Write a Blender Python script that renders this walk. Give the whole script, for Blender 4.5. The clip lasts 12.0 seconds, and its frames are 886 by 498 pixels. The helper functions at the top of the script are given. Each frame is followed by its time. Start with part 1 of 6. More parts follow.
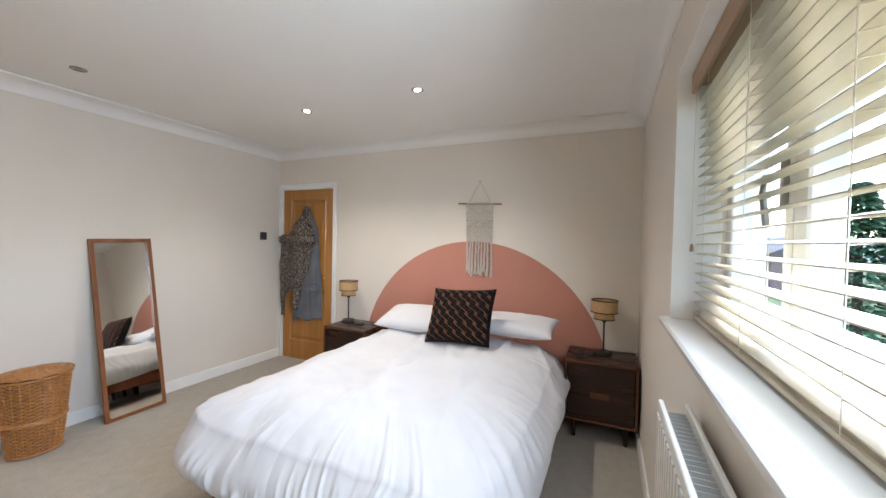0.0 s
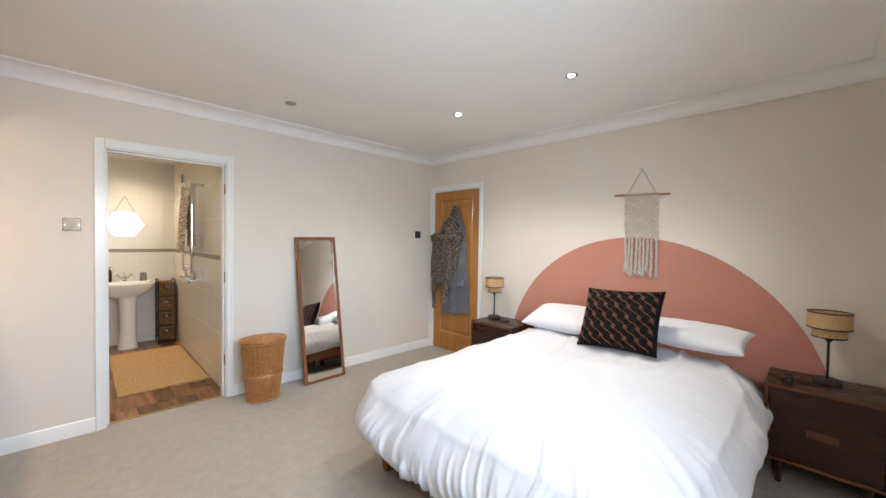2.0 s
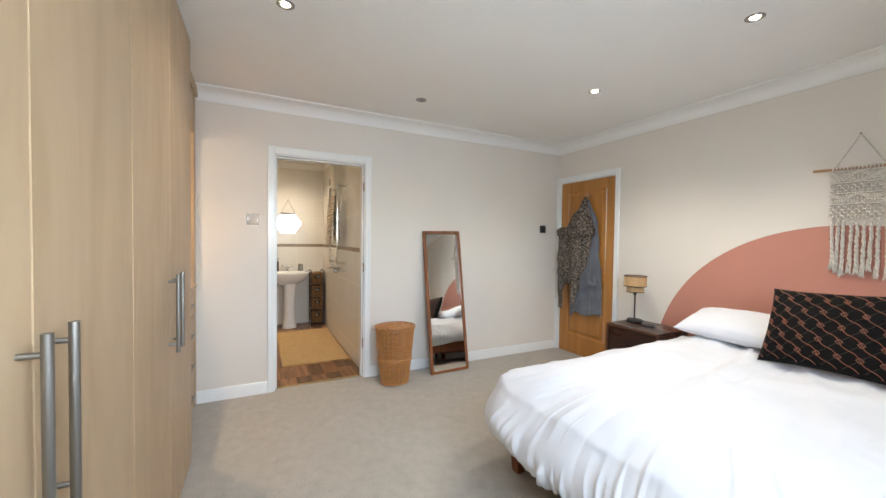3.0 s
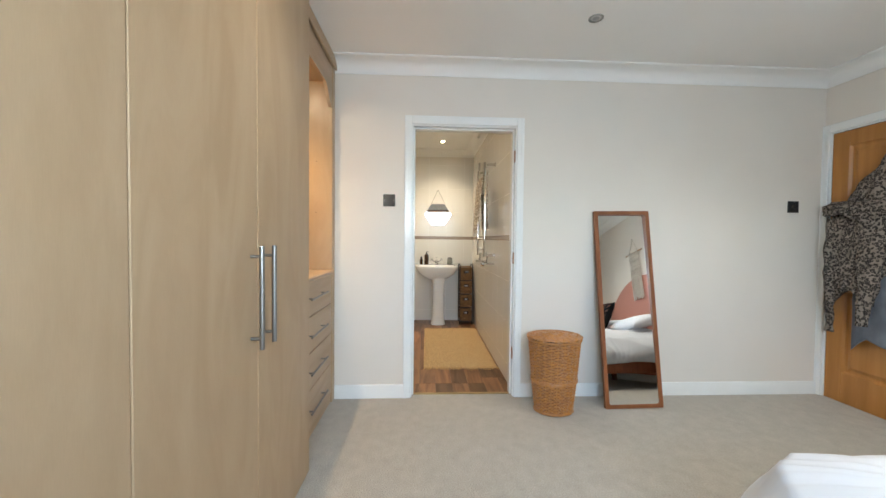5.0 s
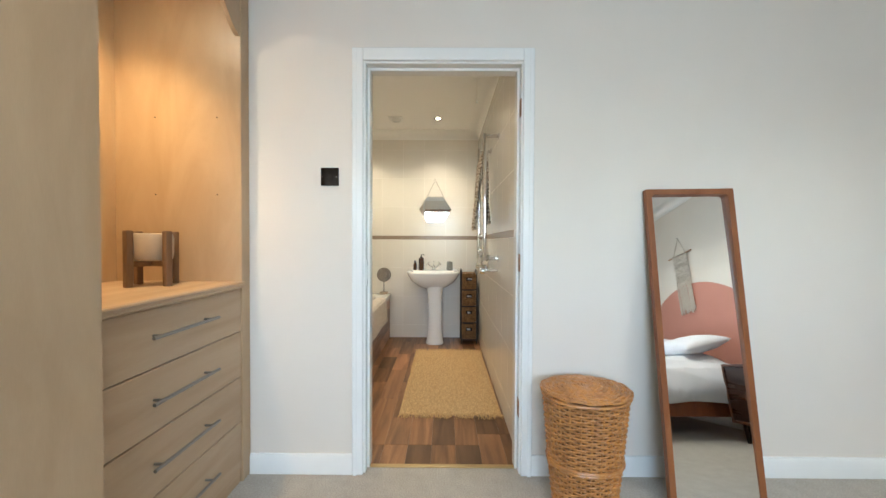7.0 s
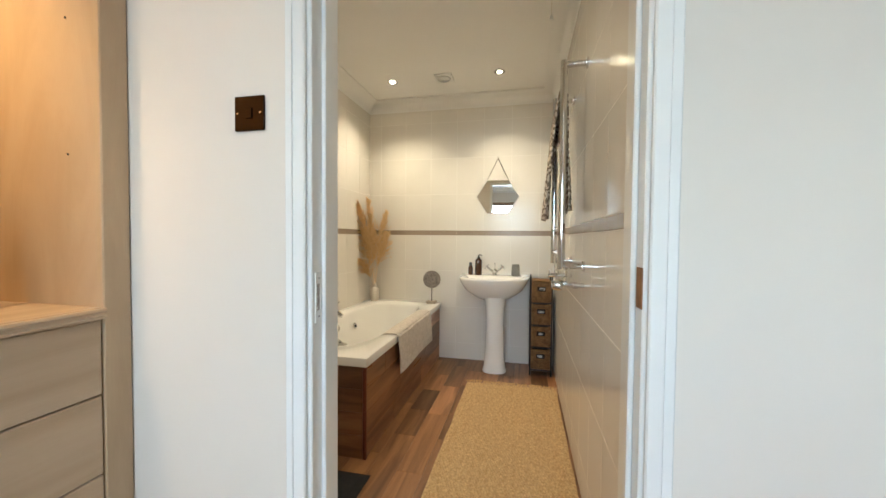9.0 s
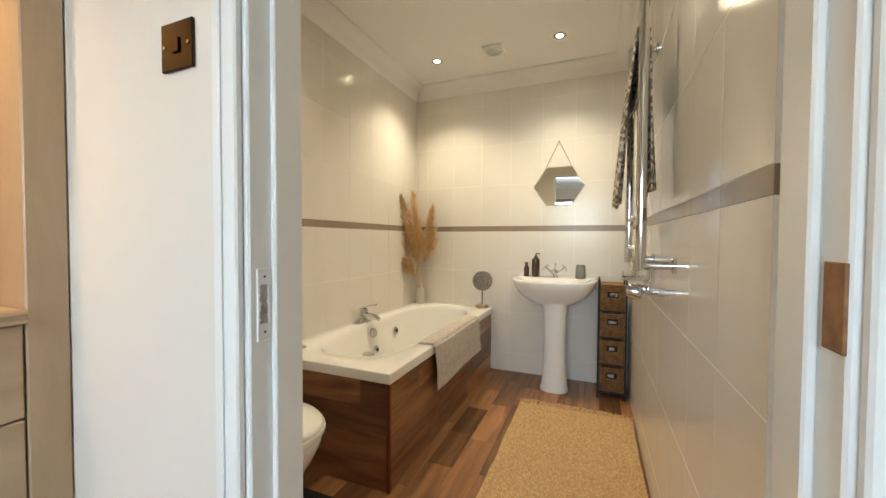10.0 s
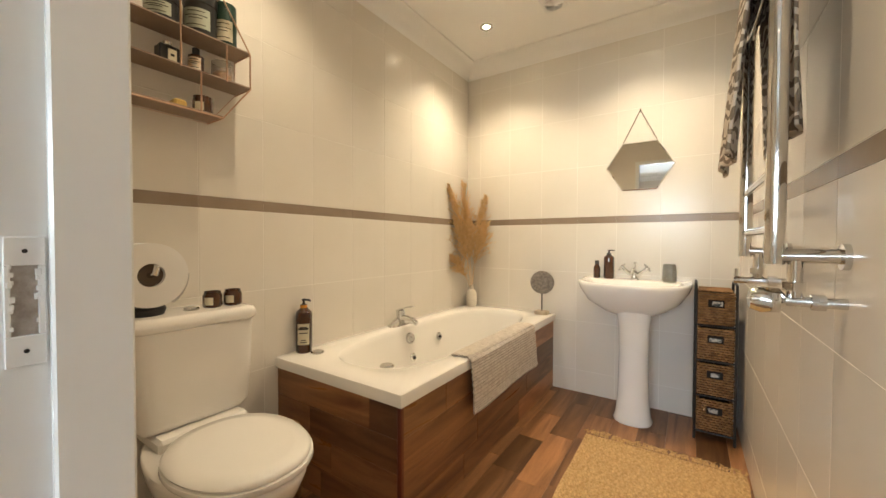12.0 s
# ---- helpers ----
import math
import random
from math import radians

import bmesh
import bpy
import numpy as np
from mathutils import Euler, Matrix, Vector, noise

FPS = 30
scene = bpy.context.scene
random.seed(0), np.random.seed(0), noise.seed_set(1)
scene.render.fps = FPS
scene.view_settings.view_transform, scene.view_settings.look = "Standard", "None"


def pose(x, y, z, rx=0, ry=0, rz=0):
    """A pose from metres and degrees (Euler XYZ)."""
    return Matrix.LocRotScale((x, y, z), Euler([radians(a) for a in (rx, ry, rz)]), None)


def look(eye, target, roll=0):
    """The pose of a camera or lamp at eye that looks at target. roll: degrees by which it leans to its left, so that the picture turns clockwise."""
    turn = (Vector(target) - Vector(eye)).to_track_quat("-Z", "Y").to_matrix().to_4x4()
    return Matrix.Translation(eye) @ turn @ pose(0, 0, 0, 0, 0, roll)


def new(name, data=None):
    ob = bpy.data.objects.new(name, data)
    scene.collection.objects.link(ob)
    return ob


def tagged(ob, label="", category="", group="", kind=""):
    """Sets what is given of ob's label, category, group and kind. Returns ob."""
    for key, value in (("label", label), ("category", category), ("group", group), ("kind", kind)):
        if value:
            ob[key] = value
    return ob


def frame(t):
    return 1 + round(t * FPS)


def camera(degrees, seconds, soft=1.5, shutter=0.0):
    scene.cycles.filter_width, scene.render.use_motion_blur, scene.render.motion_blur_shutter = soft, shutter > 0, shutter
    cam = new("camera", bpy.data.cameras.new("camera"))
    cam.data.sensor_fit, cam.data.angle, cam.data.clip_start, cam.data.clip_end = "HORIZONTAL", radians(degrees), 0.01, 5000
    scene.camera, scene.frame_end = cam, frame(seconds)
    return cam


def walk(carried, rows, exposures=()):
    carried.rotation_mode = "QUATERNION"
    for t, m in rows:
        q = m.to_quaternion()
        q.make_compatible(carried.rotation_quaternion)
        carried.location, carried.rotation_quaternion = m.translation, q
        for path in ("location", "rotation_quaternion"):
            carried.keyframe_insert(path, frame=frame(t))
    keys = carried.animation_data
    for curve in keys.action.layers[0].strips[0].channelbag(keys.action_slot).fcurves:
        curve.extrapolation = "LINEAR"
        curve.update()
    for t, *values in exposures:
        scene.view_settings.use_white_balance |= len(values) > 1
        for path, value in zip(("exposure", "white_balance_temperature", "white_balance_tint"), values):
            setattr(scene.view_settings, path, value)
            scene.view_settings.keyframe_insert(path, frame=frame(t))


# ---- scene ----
cam = camera(100.6, 12.0)
PATH = [
    (0, (0.073, 0.068, 1.418), (-0.745, 1.893, 1.378), 1.2),
    (0.5, (0.063, 0.061, 1.421), (-0.903, 1.811, 1.374), 1.1),
    (1, (0.048, 0.045, 1.41), (-1.082, 1.694, 1.362), 1.1),
    (1.5, (0.028, 0.041, 1.4), (-1.262, 1.569, 1.349), 1.0),
    (2, (-0.005, 0.045, 1.38), (-1.429, 1.449, 1.331), 0.9),
    (2.5, (-0.055, 0.058, 1.351), (-1.659, 1.252, 1.298), 0.9),
    (3, (-0.147, 0.041, 1.301), (-1.932, 0.94, 1.25), 0.8),
    (3.5, (-0.299, 0.056, 1.246), (-2.207, 0.655, 1.196), 0.5),
    (3.7, (-0.363, 0.079, 1.236), (-2.303, 0.564, 1.181), 0.5),
    (5.3, (-0.957, 0.318, 1.156), (-2.955, 0.381, 1.107), 0.5),
    (5.5, (-1.035, 0.352, 1.149), (-3.034, 0.398, 1.104), 0.4),
    (6, (-1.267, 0.405, 1.139), (-3.266, 0.431, 1.097), 0.3),
    (6.5, (-1.496, 0.472, 1.145), (-3.496, 0.476, 1.097), 0.3),
    (6.7, (-1.598, 0.509, 1.137), (-3.598, 0.51, 1.096), 0.3),
    (8.3, (-2.392, 0.676, 1.124), (-4.381, 0.473, 1.072), 0.3),
    (8.5, (-2.485, 0.684, 1.124), (-4.466, 0.421, 1.071), 0.4),
    (9, (-2.714, 0.686, 1.132), (-4.666, 0.255, 1.074), 0.5),
    (9.5, (-2.905, 0.698, 1.108), (-4.805, 0.075, 1.053), 0.4),
    (10, (-3.083, 0.709, 1.095), (-4.931, -0.052, 1.041), 0.3),
    (10.5, (-3.237, 0.728, 1.088), (-5.026, -0.163, 1.037), 0.3),
    (11, (-3.335, 0.731, 1.065), (-5.073, -0.258, 1.019), 0.3),
    (11.5, (-3.421, 0.724, 1.047), (-5.115, -0.337, 1.003), 0.3),
    (12, (-3.486, 0.711, 1.039), (-5.147, -0.402, 0.996), 0.2),
]
walk(cam, [(t, look(eye, target, roll)) for t, eye, target, roll in PATH],
     ((0.0, 4.12, 6150, 10), (2.0, 4.34, 6150, 9), (3.5, 4.26, 6050, 6), (6.5, 4.46, 5650, 1), (9.0, 4.42, 5700, 1), (11.0, 4.54, 6050, 3), (12.0, 4.62, 6250, 6)))

# ---- light ----
scene.view_settings.exposure = 4.45
world = bpy.data.worlds.new("sky")
scene.world = world
world.use_nodes = True
wn = world.node_tree
sky = wn.nodes.new("ShaderNodeTexSky")
sky.sky_type, sky.sun_disc = "NISHITA", False
sky.sun_elevation, sky.sun_rotation = radians(38), radians(60)
sky.air_density, sky.dust_density, sky.ozone_density = 1.0, 1.0, 2.0
wn.links.new(sky.outputs[0], wn.nodes["Background"].inputs[0])
wn.nodes["Background"].inputs[1].default_value = 0.065
sun_data = bpy.data.lights.new("sun", "SUN")
sun_data.energy, sun_data.angle, sun_data.color = 0.5, radians(20), (1.0, 0.98, 0.95)
sun = new("sun", sun_data)
sun.matrix_world = look((8, 9, 12), (0, 1.2, 1.2))


def spot(name, x, y, z, watts, color, cone=130, blend=0.9, size=0.03, target=None):
    data = bpy.data.lights.new(name, "SPOT")
    data.energy, data.color, data.spot_size, data.spot_blend, data.shadow_soft_size = watts, color, radians(cone), blend, size
    ob = new(name, data)
    ob.matrix_world = look((x, y, z), target or (x, y + 0.0001, z - 1))
    return ob


# area lamp added in the window opening, standing in for the sky's light
sky_data = bpy.data.lights.new("window_daylight", "AREA")
sky_data.shape, sky_data.size, sky_data.size_y, sky_data.energy, sky_data.color = "RECTANGLE", 1.55, 0.84, 2.7, (0.75, 0.865, 1.0)
new("window_daylight", sky_data).matrix_world = look((0.340, 0.58, 1.60), (-1.0, 0.58, 1.05))
sky_data.spread = radians(160)
WARM = (1.0, 0.78, 0.53)
for lx, ly, watts in ((-2.133, 2.295, 3.5), (-1.118, 2.253, 3.5), (-2.115, 0.16, 0.9)):
    spot("bedroom_lamp", lx, ly, 2.405, watts, (1.0, 0.88, 0.74))
# the last one is unseen, added to fill out a grid of four
for lx, ly, watts in ((-5.64, -0.40, 2.3), (-5.62, 0.48, 2.3), (-4.26, -0.43, 1.15), (-4.26, 0.42, 0.8)):
    spot("bathroom_lamp", lx, ly, 2.39, watts, WARM, cone=122)
spot("niche_lamp", -3.05, -0.62, 2.225, 3.3, (1.0, 0.62, 0.29), cone=122, target=(-3.05, -0.92, 1.4))


# ---- geometry helpers ----
class Geo:
    """Collects points and faces of one mesh, in world metres."""

    def __init__(self):
        self.v, self.f = [], []

    def add(self, verts, faces):
        n = len(self.v)
        self.v += [Vector(p) for p in verts]
        self.f += [tuple(n + i for i in f) for f in faces]
        return self

    def box(self, x0, x1, y0, y1, z0, z1, b=0.0):
        c = Vector(((x0 + x1) / 2, (y0 + y1) / 2, (z0 + z1) / 2))
        h = Vector((abs(x1 - x0) / 2, abs(y1 - y0) / 2, abs(z1 - z0) / 2))
        b = min(b, 0.45 * min(h))
        sg = [(i, j, k) for i in (-1, 1) for j in (-1, 1) for k in (-1, 1)]
        if b <= 0:
            vs = [c + Vector((s[0] * h.x, s[1] * h.y, s[2] * h.z)) for s in sg]
            fs = [(0, 1, 3, 2), (4, 6, 7, 5), (0, 4, 5, 1), (2, 3, 7, 6), (0, 2, 6, 4), (1, 5, 7, 3)]
            return self.add(vs, fs)
        idx, vs = {}, []
        for s in sg:
            for a in range(3):
                idx[s, a] = len(vs)
                vs.append(c + Vector([s[i] * (h[i] - (0 if i == a else b)) for i in range(3)]))
        fs = []
        for a in range(3):
            o1, o2 = [i for i in range(3) if i != a]
            for sa in (-1, 1):
                q = []
                for p, r in ((-1, -1), (1, -1), (1, 1), (-1, 1)):
                    s = [0, 0, 0]
                    s[a], s[o1], s[o2] = sa, p, r
                    q.append(idx[tuple(s), a])
                fs.append(q)
            for p in (-1, 1):
                for r in (-1, 1):
                    s1, s2 = [0, 0, 0], [0, 0, 0]
                    s1[a], s1[o1], s1[o2] = -1, p, r
                    s2[a], s2[o1], s2[o2] = 1, p, r
                    s1, s2 = tuple(s1), tuple(s2)
                    fs.append([idx[s1, o1], idx[s2, o1], idx[s2, o2], idx[s1, o2]])
        for s in sg:
            fs.append([idx[s, 0], idx[s, 1], idx[s, 2]])
        out = []
        for f in fs:
            nrm = (vs[f[1]] - vs[f[0]]).cross(vs[f[2]] - vs[f[0]])
            mid = sum((vs[i] for i in f), Vector()) / len(f) - c
            out.append(tuple(f) if nrm.dot(mid) > 0 else tuple(reversed(f)))
        return self.add(vs, out)

    def loft(self, rings, closed=True, cap0=True, cap1=True):
        n = len(rings[0])
        vs = [p for r in rings for p in r]
        fs = []
        for i in range(len(rings) - 1):
            for j in range(n if closed else n - 1):
                k = (j + 1) % n
                fs.append((i * n + j, i * n + k, (i + 1) * n + k, (i + 1) * n + j))
        if cap0:
            fs.append(tuple(reversed(range(n))))
        if cap1:
            fs.append(tuple((len(rings) - 1) * n + j for j in range(n)))
        return self.add(vs, fs)

    def cyl(self, p0, p1, r0, r1=None, seg=16, cap=True):
        p0, p1 = Vector(p0), Vector(p1)
        r1 = r0 if r1 is None else r1
        d = (p1 - p0).normalized()
        a = d.orthogonal().normalized()
        b = d.cross(a)
        ring = lambda p, r: [p + a * r * math.cos(2 * math.pi * i / seg) + b * r * math.sin(2 * math.pi * i / seg) for i in range(seg)]
        return self.loft([ring(p0, r0), ring(p1, r1)], True, cap, cap)

    def lathe(self, prof, c=(0, 0, 0), seg=28, sx=1.0, sy=1.0, power=2.0, cap0=True, cap1=True):
        """Turned shape; power above 2 squares its plan."""
        rings = []
        for r, z in prof:
            ring = []
            for i in range(seg):
                t = 2 * math.pi * i / seg
                ct, st = math.cos(t), math.sin(t)
                k = (abs(ct) ** power + abs(st) ** power) ** (-1 / power)
                ring.append((c[0] + r * sx * k * ct, c[1] + r * sy * k * st, c[2] + z))
            rings.append(ring)
        return self.loft(rings, True, cap0, cap1)

    def tube(self, pts, r, seg=8, closed=False):
        pts = [Vector(p) for p in pts]
        n = len(pts)
        rings, a = [], None
        for i, p in enumerate(pts):
            q0 = pts[(i - 1) % n] if closed or i > 0 else p
            q1 = pts[(i + 1) % n] if closed or i < n - 1 else p
            d = (q1 - q0).normalized()
            a = d.orthogonal().normalized() if a is None else (a - d * a.dot(d)).normalized()
            b = d.cross(a)
            rr = r[i] if isinstance(r, (list, tuple)) else r
            rings.append([p + (a * math.cos(2 * math.pi * j / seg) + b * math.sin(2 * math.pi * j / seg)) * rr for j in range(seg)])
        if closed:
            rings.append(rings[0])
        return self.loft(rings, True, not closed, not closed)

    def grid(self, fn, nu, nv, wrap=False):
        vs = [fn(i / (nu if wrap else nu - 1), j / (nv - 1)) for j in range(nv) for i in range(nu)]
        fs = []
        for j in range(nv - 1):
            for i in range(nu if wrap else nu - 1):
                k = (i + 1) % nu
                fs.append((j * nu + i, j * nu + k, (j + 1) * nu + k, (j + 1) * nu + i))
        return self.add(vs, fs)

    def move(self, m, start=0):
        for i in range(start, len(self.v)):
            self.v[i] = m @ self.v[i]
        return self


def make_mesh(name, geo, material, origin=(0, 0, 0), angle=35, recalc=True):
    o = Vector(origin)
    me = bpy.data.meshes.new(name)
    me.from_pydata([p - o for p in geo.v], [], geo.f)
    if recalc:
        bm = bmesh.new()
        bm.from_mesh(me)
        bmesh.ops.recalc_face_normals(bm, faces=bm.faces)
        bm.to_mesh(me)
        bm.free()
    me.polygons.foreach_set("use_smooth", [True] * len(me.polygons))
    me.set_sharp_from_angle(angle=radians(angle))
    me.materials.append(material)
    return me


ORIGIN = {}


def thing(name, label, category, loc=(0, 0, 0), group="", kind=""):
    """An Empty at the base of a thing made of several parts."""
    ob = new(name)
    ob.empty_display_size = 0.05
    ob.location = loc
    ORIGIN[ob.name] = Vector(loc)
    return tagged(ob, label, category, group, kind)


def part(name, geo, material, parent, label="", angle=35, recalc=True):
    o = ORIGIN[parent.name]
    ob = new(name, make_mesh(name, geo, material, o, angle, recalc))
    ob.parent = parent
    ORIGIN[ob.name] = o
    return tagged(ob, label)


def solo(name, geo, material, label="", category="", group="", kind="", angle=35, recalc=True):
    """A thing that is one mesh, with its origin under its middle."""
    xs, ys, zs = zip(*geo.v)
    o = Vector(((min(xs) + max(xs)) / 2, (min(ys) + max(ys)) / 2, min(zs)))
    ob = new(name, make_mesh(name, geo, material, o, angle, recalc))
    ob.location = o
    ORIGIN[ob.name] = o
    return tagged(ob, label, category, group, kind)


# ---- materials ----
def mat(name, c1, c2=None, rough=0.5, metal=0.0, scale=5.0, stretch=(1, 1, 1), detail=6.0, distort=0.0, bump=0.0, bscale=150.0,
        bstretch=None, rvar=0.08, coat=0.0, sheen=0.0, trans=0.0, ior=1.45, emit=0.0, rnd=0.0, contrast=(0.35, 0.65), sub=0.0, fine=0.0):
    m = bpy.data.materials.new(name)
    m.use_nodes = True
    nt = m.node_tree
    bs = nt.nodes["Principled BSDF"]
    N = lambda kind: nt.nodes.new(kind)
    L = nt.links.new
    c2 = c2 or tuple(c * 0.9 for c in c1)
    tc = N("ShaderNodeTexCoord")
    coord = tc.outputs["Object"]
    info = N("ShaderNodeObjectInfo")
    if rnd:
        add = N("ShaderNodeVectorMath")
        add.operation = "MULTIPLY_ADD"
        L(info.outputs["Random"], add.inputs[0])
        add.inputs[1].default_value = (37.0, 53.0, 29.0)
        L(coord, add.inputs[2])
        coord = add.outputs[0]
    mp = N("ShaderNodeMapping")
    mp.inputs["Scale"].default_value = stretch
    L(coord, mp.inputs["Vector"])
    no = N("ShaderNodeTexNoise")
    no.inputs["Scale"].default_value, no.inputs["Detail"].default_value, no.inputs["Distortion"].default_value = scale, detail, distort
    L(mp.outputs[0], no.inputs["Vector"])
    rm = N("ShaderNodeMapRange")
    rm.inputs["From Min"].default_value, rm.inputs["From Max"].default_value = contrast
    L(no.outputs["Fac"], rm.inputs["Value"])
    mix = N("ShaderNodeMix")
    mix.data_type = "RGBA"
    mix.inputs["A"].default_value, mix.inputs["B"].default_value = (*c1, 1), (*c2, 1)
    L(rm.outputs[0], mix.inputs["Factor"])
    col = mix.outputs["Result"]
    fn = N("ShaderNodeTexNoise")
    fn.inputs["Scale"].default_value, fn.inputs["Detail"].default_value = bscale, 4.0
    if bstretch:
        mp2 = N("ShaderNodeMapping")
        mp2.inputs["Scale"].default_value = bstretch
        L(coord, mp2.inputs["Vector"])
        L(mp2.outputs[0], fn.inputs["Vector"])
    else:
        L(coord, fn.inputs["Vector"])
    if fine or rnd:
        hs = N("ShaderNodeHueSaturation")
        val = N("ShaderNodeMath")
        val.operation = "MULTIPLY_ADD"
        L(fn.outputs["Fac"], val.inputs[0])
        val.inputs[1].default_value, val.inputs[2].default_value = 2 * fine, 1 - fine
        v2 = N("ShaderNodeMath")
        v2.operation = "MULTIPLY_ADD"
        L(info.outputs["Random"], v2.inputs[0])
        v2.inputs[1].default_value, v2.inputs[2].default_value = rnd, 1 - rnd / 2
        v3 = N("ShaderNodeMath")
        v3.operation = "MULTIPLY"
        L(val.outputs[0], v3.inputs[0])
        L(v2.outputs[0], v3.inputs[1])
        L(v3.outputs[0], hs.inputs["Value"])
        L(col, hs.inputs["Color"])
        col = hs.outputs[0]
    L(col, bs.inputs["Base Color"])
    rr = N("ShaderNodeMapRange")
    rr.inputs["To Min"].default_value, rr.inputs["To Max"].default_value = max(0.02, rough - rvar), min(1.0, rough + rvar)
    L(no.outputs["Fac"], rr.inputs["Value"])
    L(rr.outputs[0], bs.inputs["Roughness"])
    bs.inputs["Metallic"].default_value = metal
    bs.inputs["Coat Weight"].default_value = coat
    bs.inputs["Sheen Weight"].default_value = sheen
    bs.inputs["Transmission Weight"].default_value = trans
    bs.inputs["IOR"].default_value = ior
    if sub:
        bs.inputs["Subsurface Weight"].default_value = sub
        bs.inputs["Subsurface Radius"].default_value = (0.02, 0.02, 0.02)
    if emit:
        bs.inputs["Emission Color"].default_value = (*c1, 1)
        bs.inputs["Emission Strength"].default_value = emit
    if bump:
        bp = N("ShaderNodeBump")
        bp.inputs["Strength"].default_value, bp.inputs["Distance"].default_value = bump, 0.004
        L(fn.outputs["Fac"], bp.inputs["Height"])
        L(bp.outputs[0], bs.inputs["Normal"])
    return m


PAINT = mat("greige_paint", (0.735, 0.68, 0.61), (0.71, 0.655, 0.585), 0.75, scale=1.5, bump=0.06, bscale=220)
ARCH = mat("terracotta_paint", (0.50, 0.225, 0.165), (0.47, 0.21, 0.155), 0.75, scale=2, bump=0.06, bscale=220)
CEIL = mat("white_ceiling_paint", (0.84, 0.83, 0.805), (0.82, 0.81, 0.785), 0.85, scale=1.2, bump=0.05, bscale=180)
GLOSS = mat("white_gloss_paint", (0.82, 0.82, 0.80), (0.79, 0.79, 0.77), 0.2, scale=4, rvar=0.03)
CARPET = mat("beige_carpet", (0.43, 0.395, 0.34), (0.35, 0.32, 0.275), 0.95, scale=16, bump=1.0, bscale=150, sheen=0.2, fine=0.45, contrast=(0.2, 0.8))
MAPLE = mat("maple_laminate", (0.46, 0.335, 0.205), (0.41, 0.29, 0.17), 0.38, scale=2.6, stretch=(2.4, 2.4, 0.55), detail=9, distort=1.4, bump=0.03, bscale=60,
            bstretch=(8, 8, 0.6), fine=0.05, rnd=0.05)
MAPLE_H = mat("maple_laminate_level", (0.47, 0.345, 0.22), (0.40, 0.285, 0.172), 0.42, scale=2.6, stretch=(0.6, 5, 5), detail=8, distort=0.6, bump=0.03,
              bscale=60, bstretch=(0.6, 8, 8), fine=0.05, rnd=0.05)
OAK = mat("oak_veneer", (0.45, 0.205, 0.05), (0.37, 0.16, 0.036), 0.35, scale=3, stretch=(7, 7, 0.5), detail=8, distort=0.5, bump=0.05, bscale=70,
          bstretch=(9, 9, 0.5), fine=0.06)
WALNUT = mat("dark_walnut", (0.046, 0.017, 0.009), (0.024, 0.010, 0.006), 0.28, scale=3, stretch=(0.6, 6, 6), detail=8, distort=0.5, bump=0.04, bscale=60,
             bstretch=(0.6, 8, 8), fine=0.1)
WALNUT_E = mat("walnut_edge", (0.13, 0.05, 0.023), (0.09, 0.034, 0.016), 0.38, scale=6, stretch=(0.6, 6, 6), fine=0.1)
TEAK = mat("teak_frame", (0.26, 0.098, 0.034), (0.20, 0.07, 0.024), 0.42, scale=4, stretch=(6, 6, 0.6), detail=7, distort=0.4, bump=0.04, bscale=80, fine=0.08)
BEDWOOD = mat("bed_wood", (0.24, 0.075, 0.025), (0.17, 0.05, 0.018), 0.35, scale=4, stretch=(3, 3, 0.7), fine=0.08)
COTTON = mat("white_cotton", (0.66, 0.665, 0.70), (0.63, 0.636, 0.67), 0.85, scale=6, bump=0.05, bscale=900, sheen=0.2)
STEEL = mat("brushed_steel", (0.32, 0.31, 0.29), (0.29, 0.28, 0.262), 0.38, 1.0, scale=3, rvar=0.03)
CHROME = mat("chrome", (0.68, 0.68, 0.67), (0.65, 0.65, 0.64), 0.07, 1.0, rvar=0.03)
MIRROR = mat("mirror_glass", (0.90, 0.91, 0.90), (0.895, 0.905, 0.895), 0.012, 1.0, rvar=0.004)
BLACK = mat("black_metal", (0.018, 0.017, 0.017), (0.028, 0.026, 0.025), 0.45, scale=30)
BLACKNICKEL = mat("black_nickel", (0.034, 0.026, 0.020), (0.03, 0.023, 0.018), 0.12, 1.0, rvar=0.02)
# near-black that stands in for shade inside holes, gaps and hidden backs
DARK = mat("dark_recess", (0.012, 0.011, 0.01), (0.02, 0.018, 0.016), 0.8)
PLASTIC = mat("white_plastic", (0.80, 0.80, 0.78), (0.77, 0.77, 0.75), 0.35)
LAMP_ON = mat("lamp_glow", (1.0, 0.86, 0.62), rough=0.4, emit=8.0)
LAMP_BATH = mat("bath_lamp_glow", (1.0, 0.80, 0.5), rough=0.4, emit=6.0)
GLASS = mat("window_glass", (1, 1, 1), (1, 1, 1), 0.01, trans=1.0, ior=1.02, rvar=0.0)
# cream paint set darker than it is, with the slats' shade in the colour
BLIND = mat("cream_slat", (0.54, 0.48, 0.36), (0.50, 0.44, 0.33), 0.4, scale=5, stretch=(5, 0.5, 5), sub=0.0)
BLINDWOOD = mat("tan_pelmet_wood", (0.36, 0.235, 0.14), (0.30, 0.19, 0.11), 0.45, scale=5, stretch=(6, 0.5, 6), fine=0.06)
CORD = mat("cream_cord", (0.72, 0.68, 0.58), rough=0.9)
CERAMIC = mat("white_ceramic", (0.80, 0.775, 0.73), (0.785, 0.76, 0.715), 0.09, scale=3, rvar=0.03, coat=0.3)
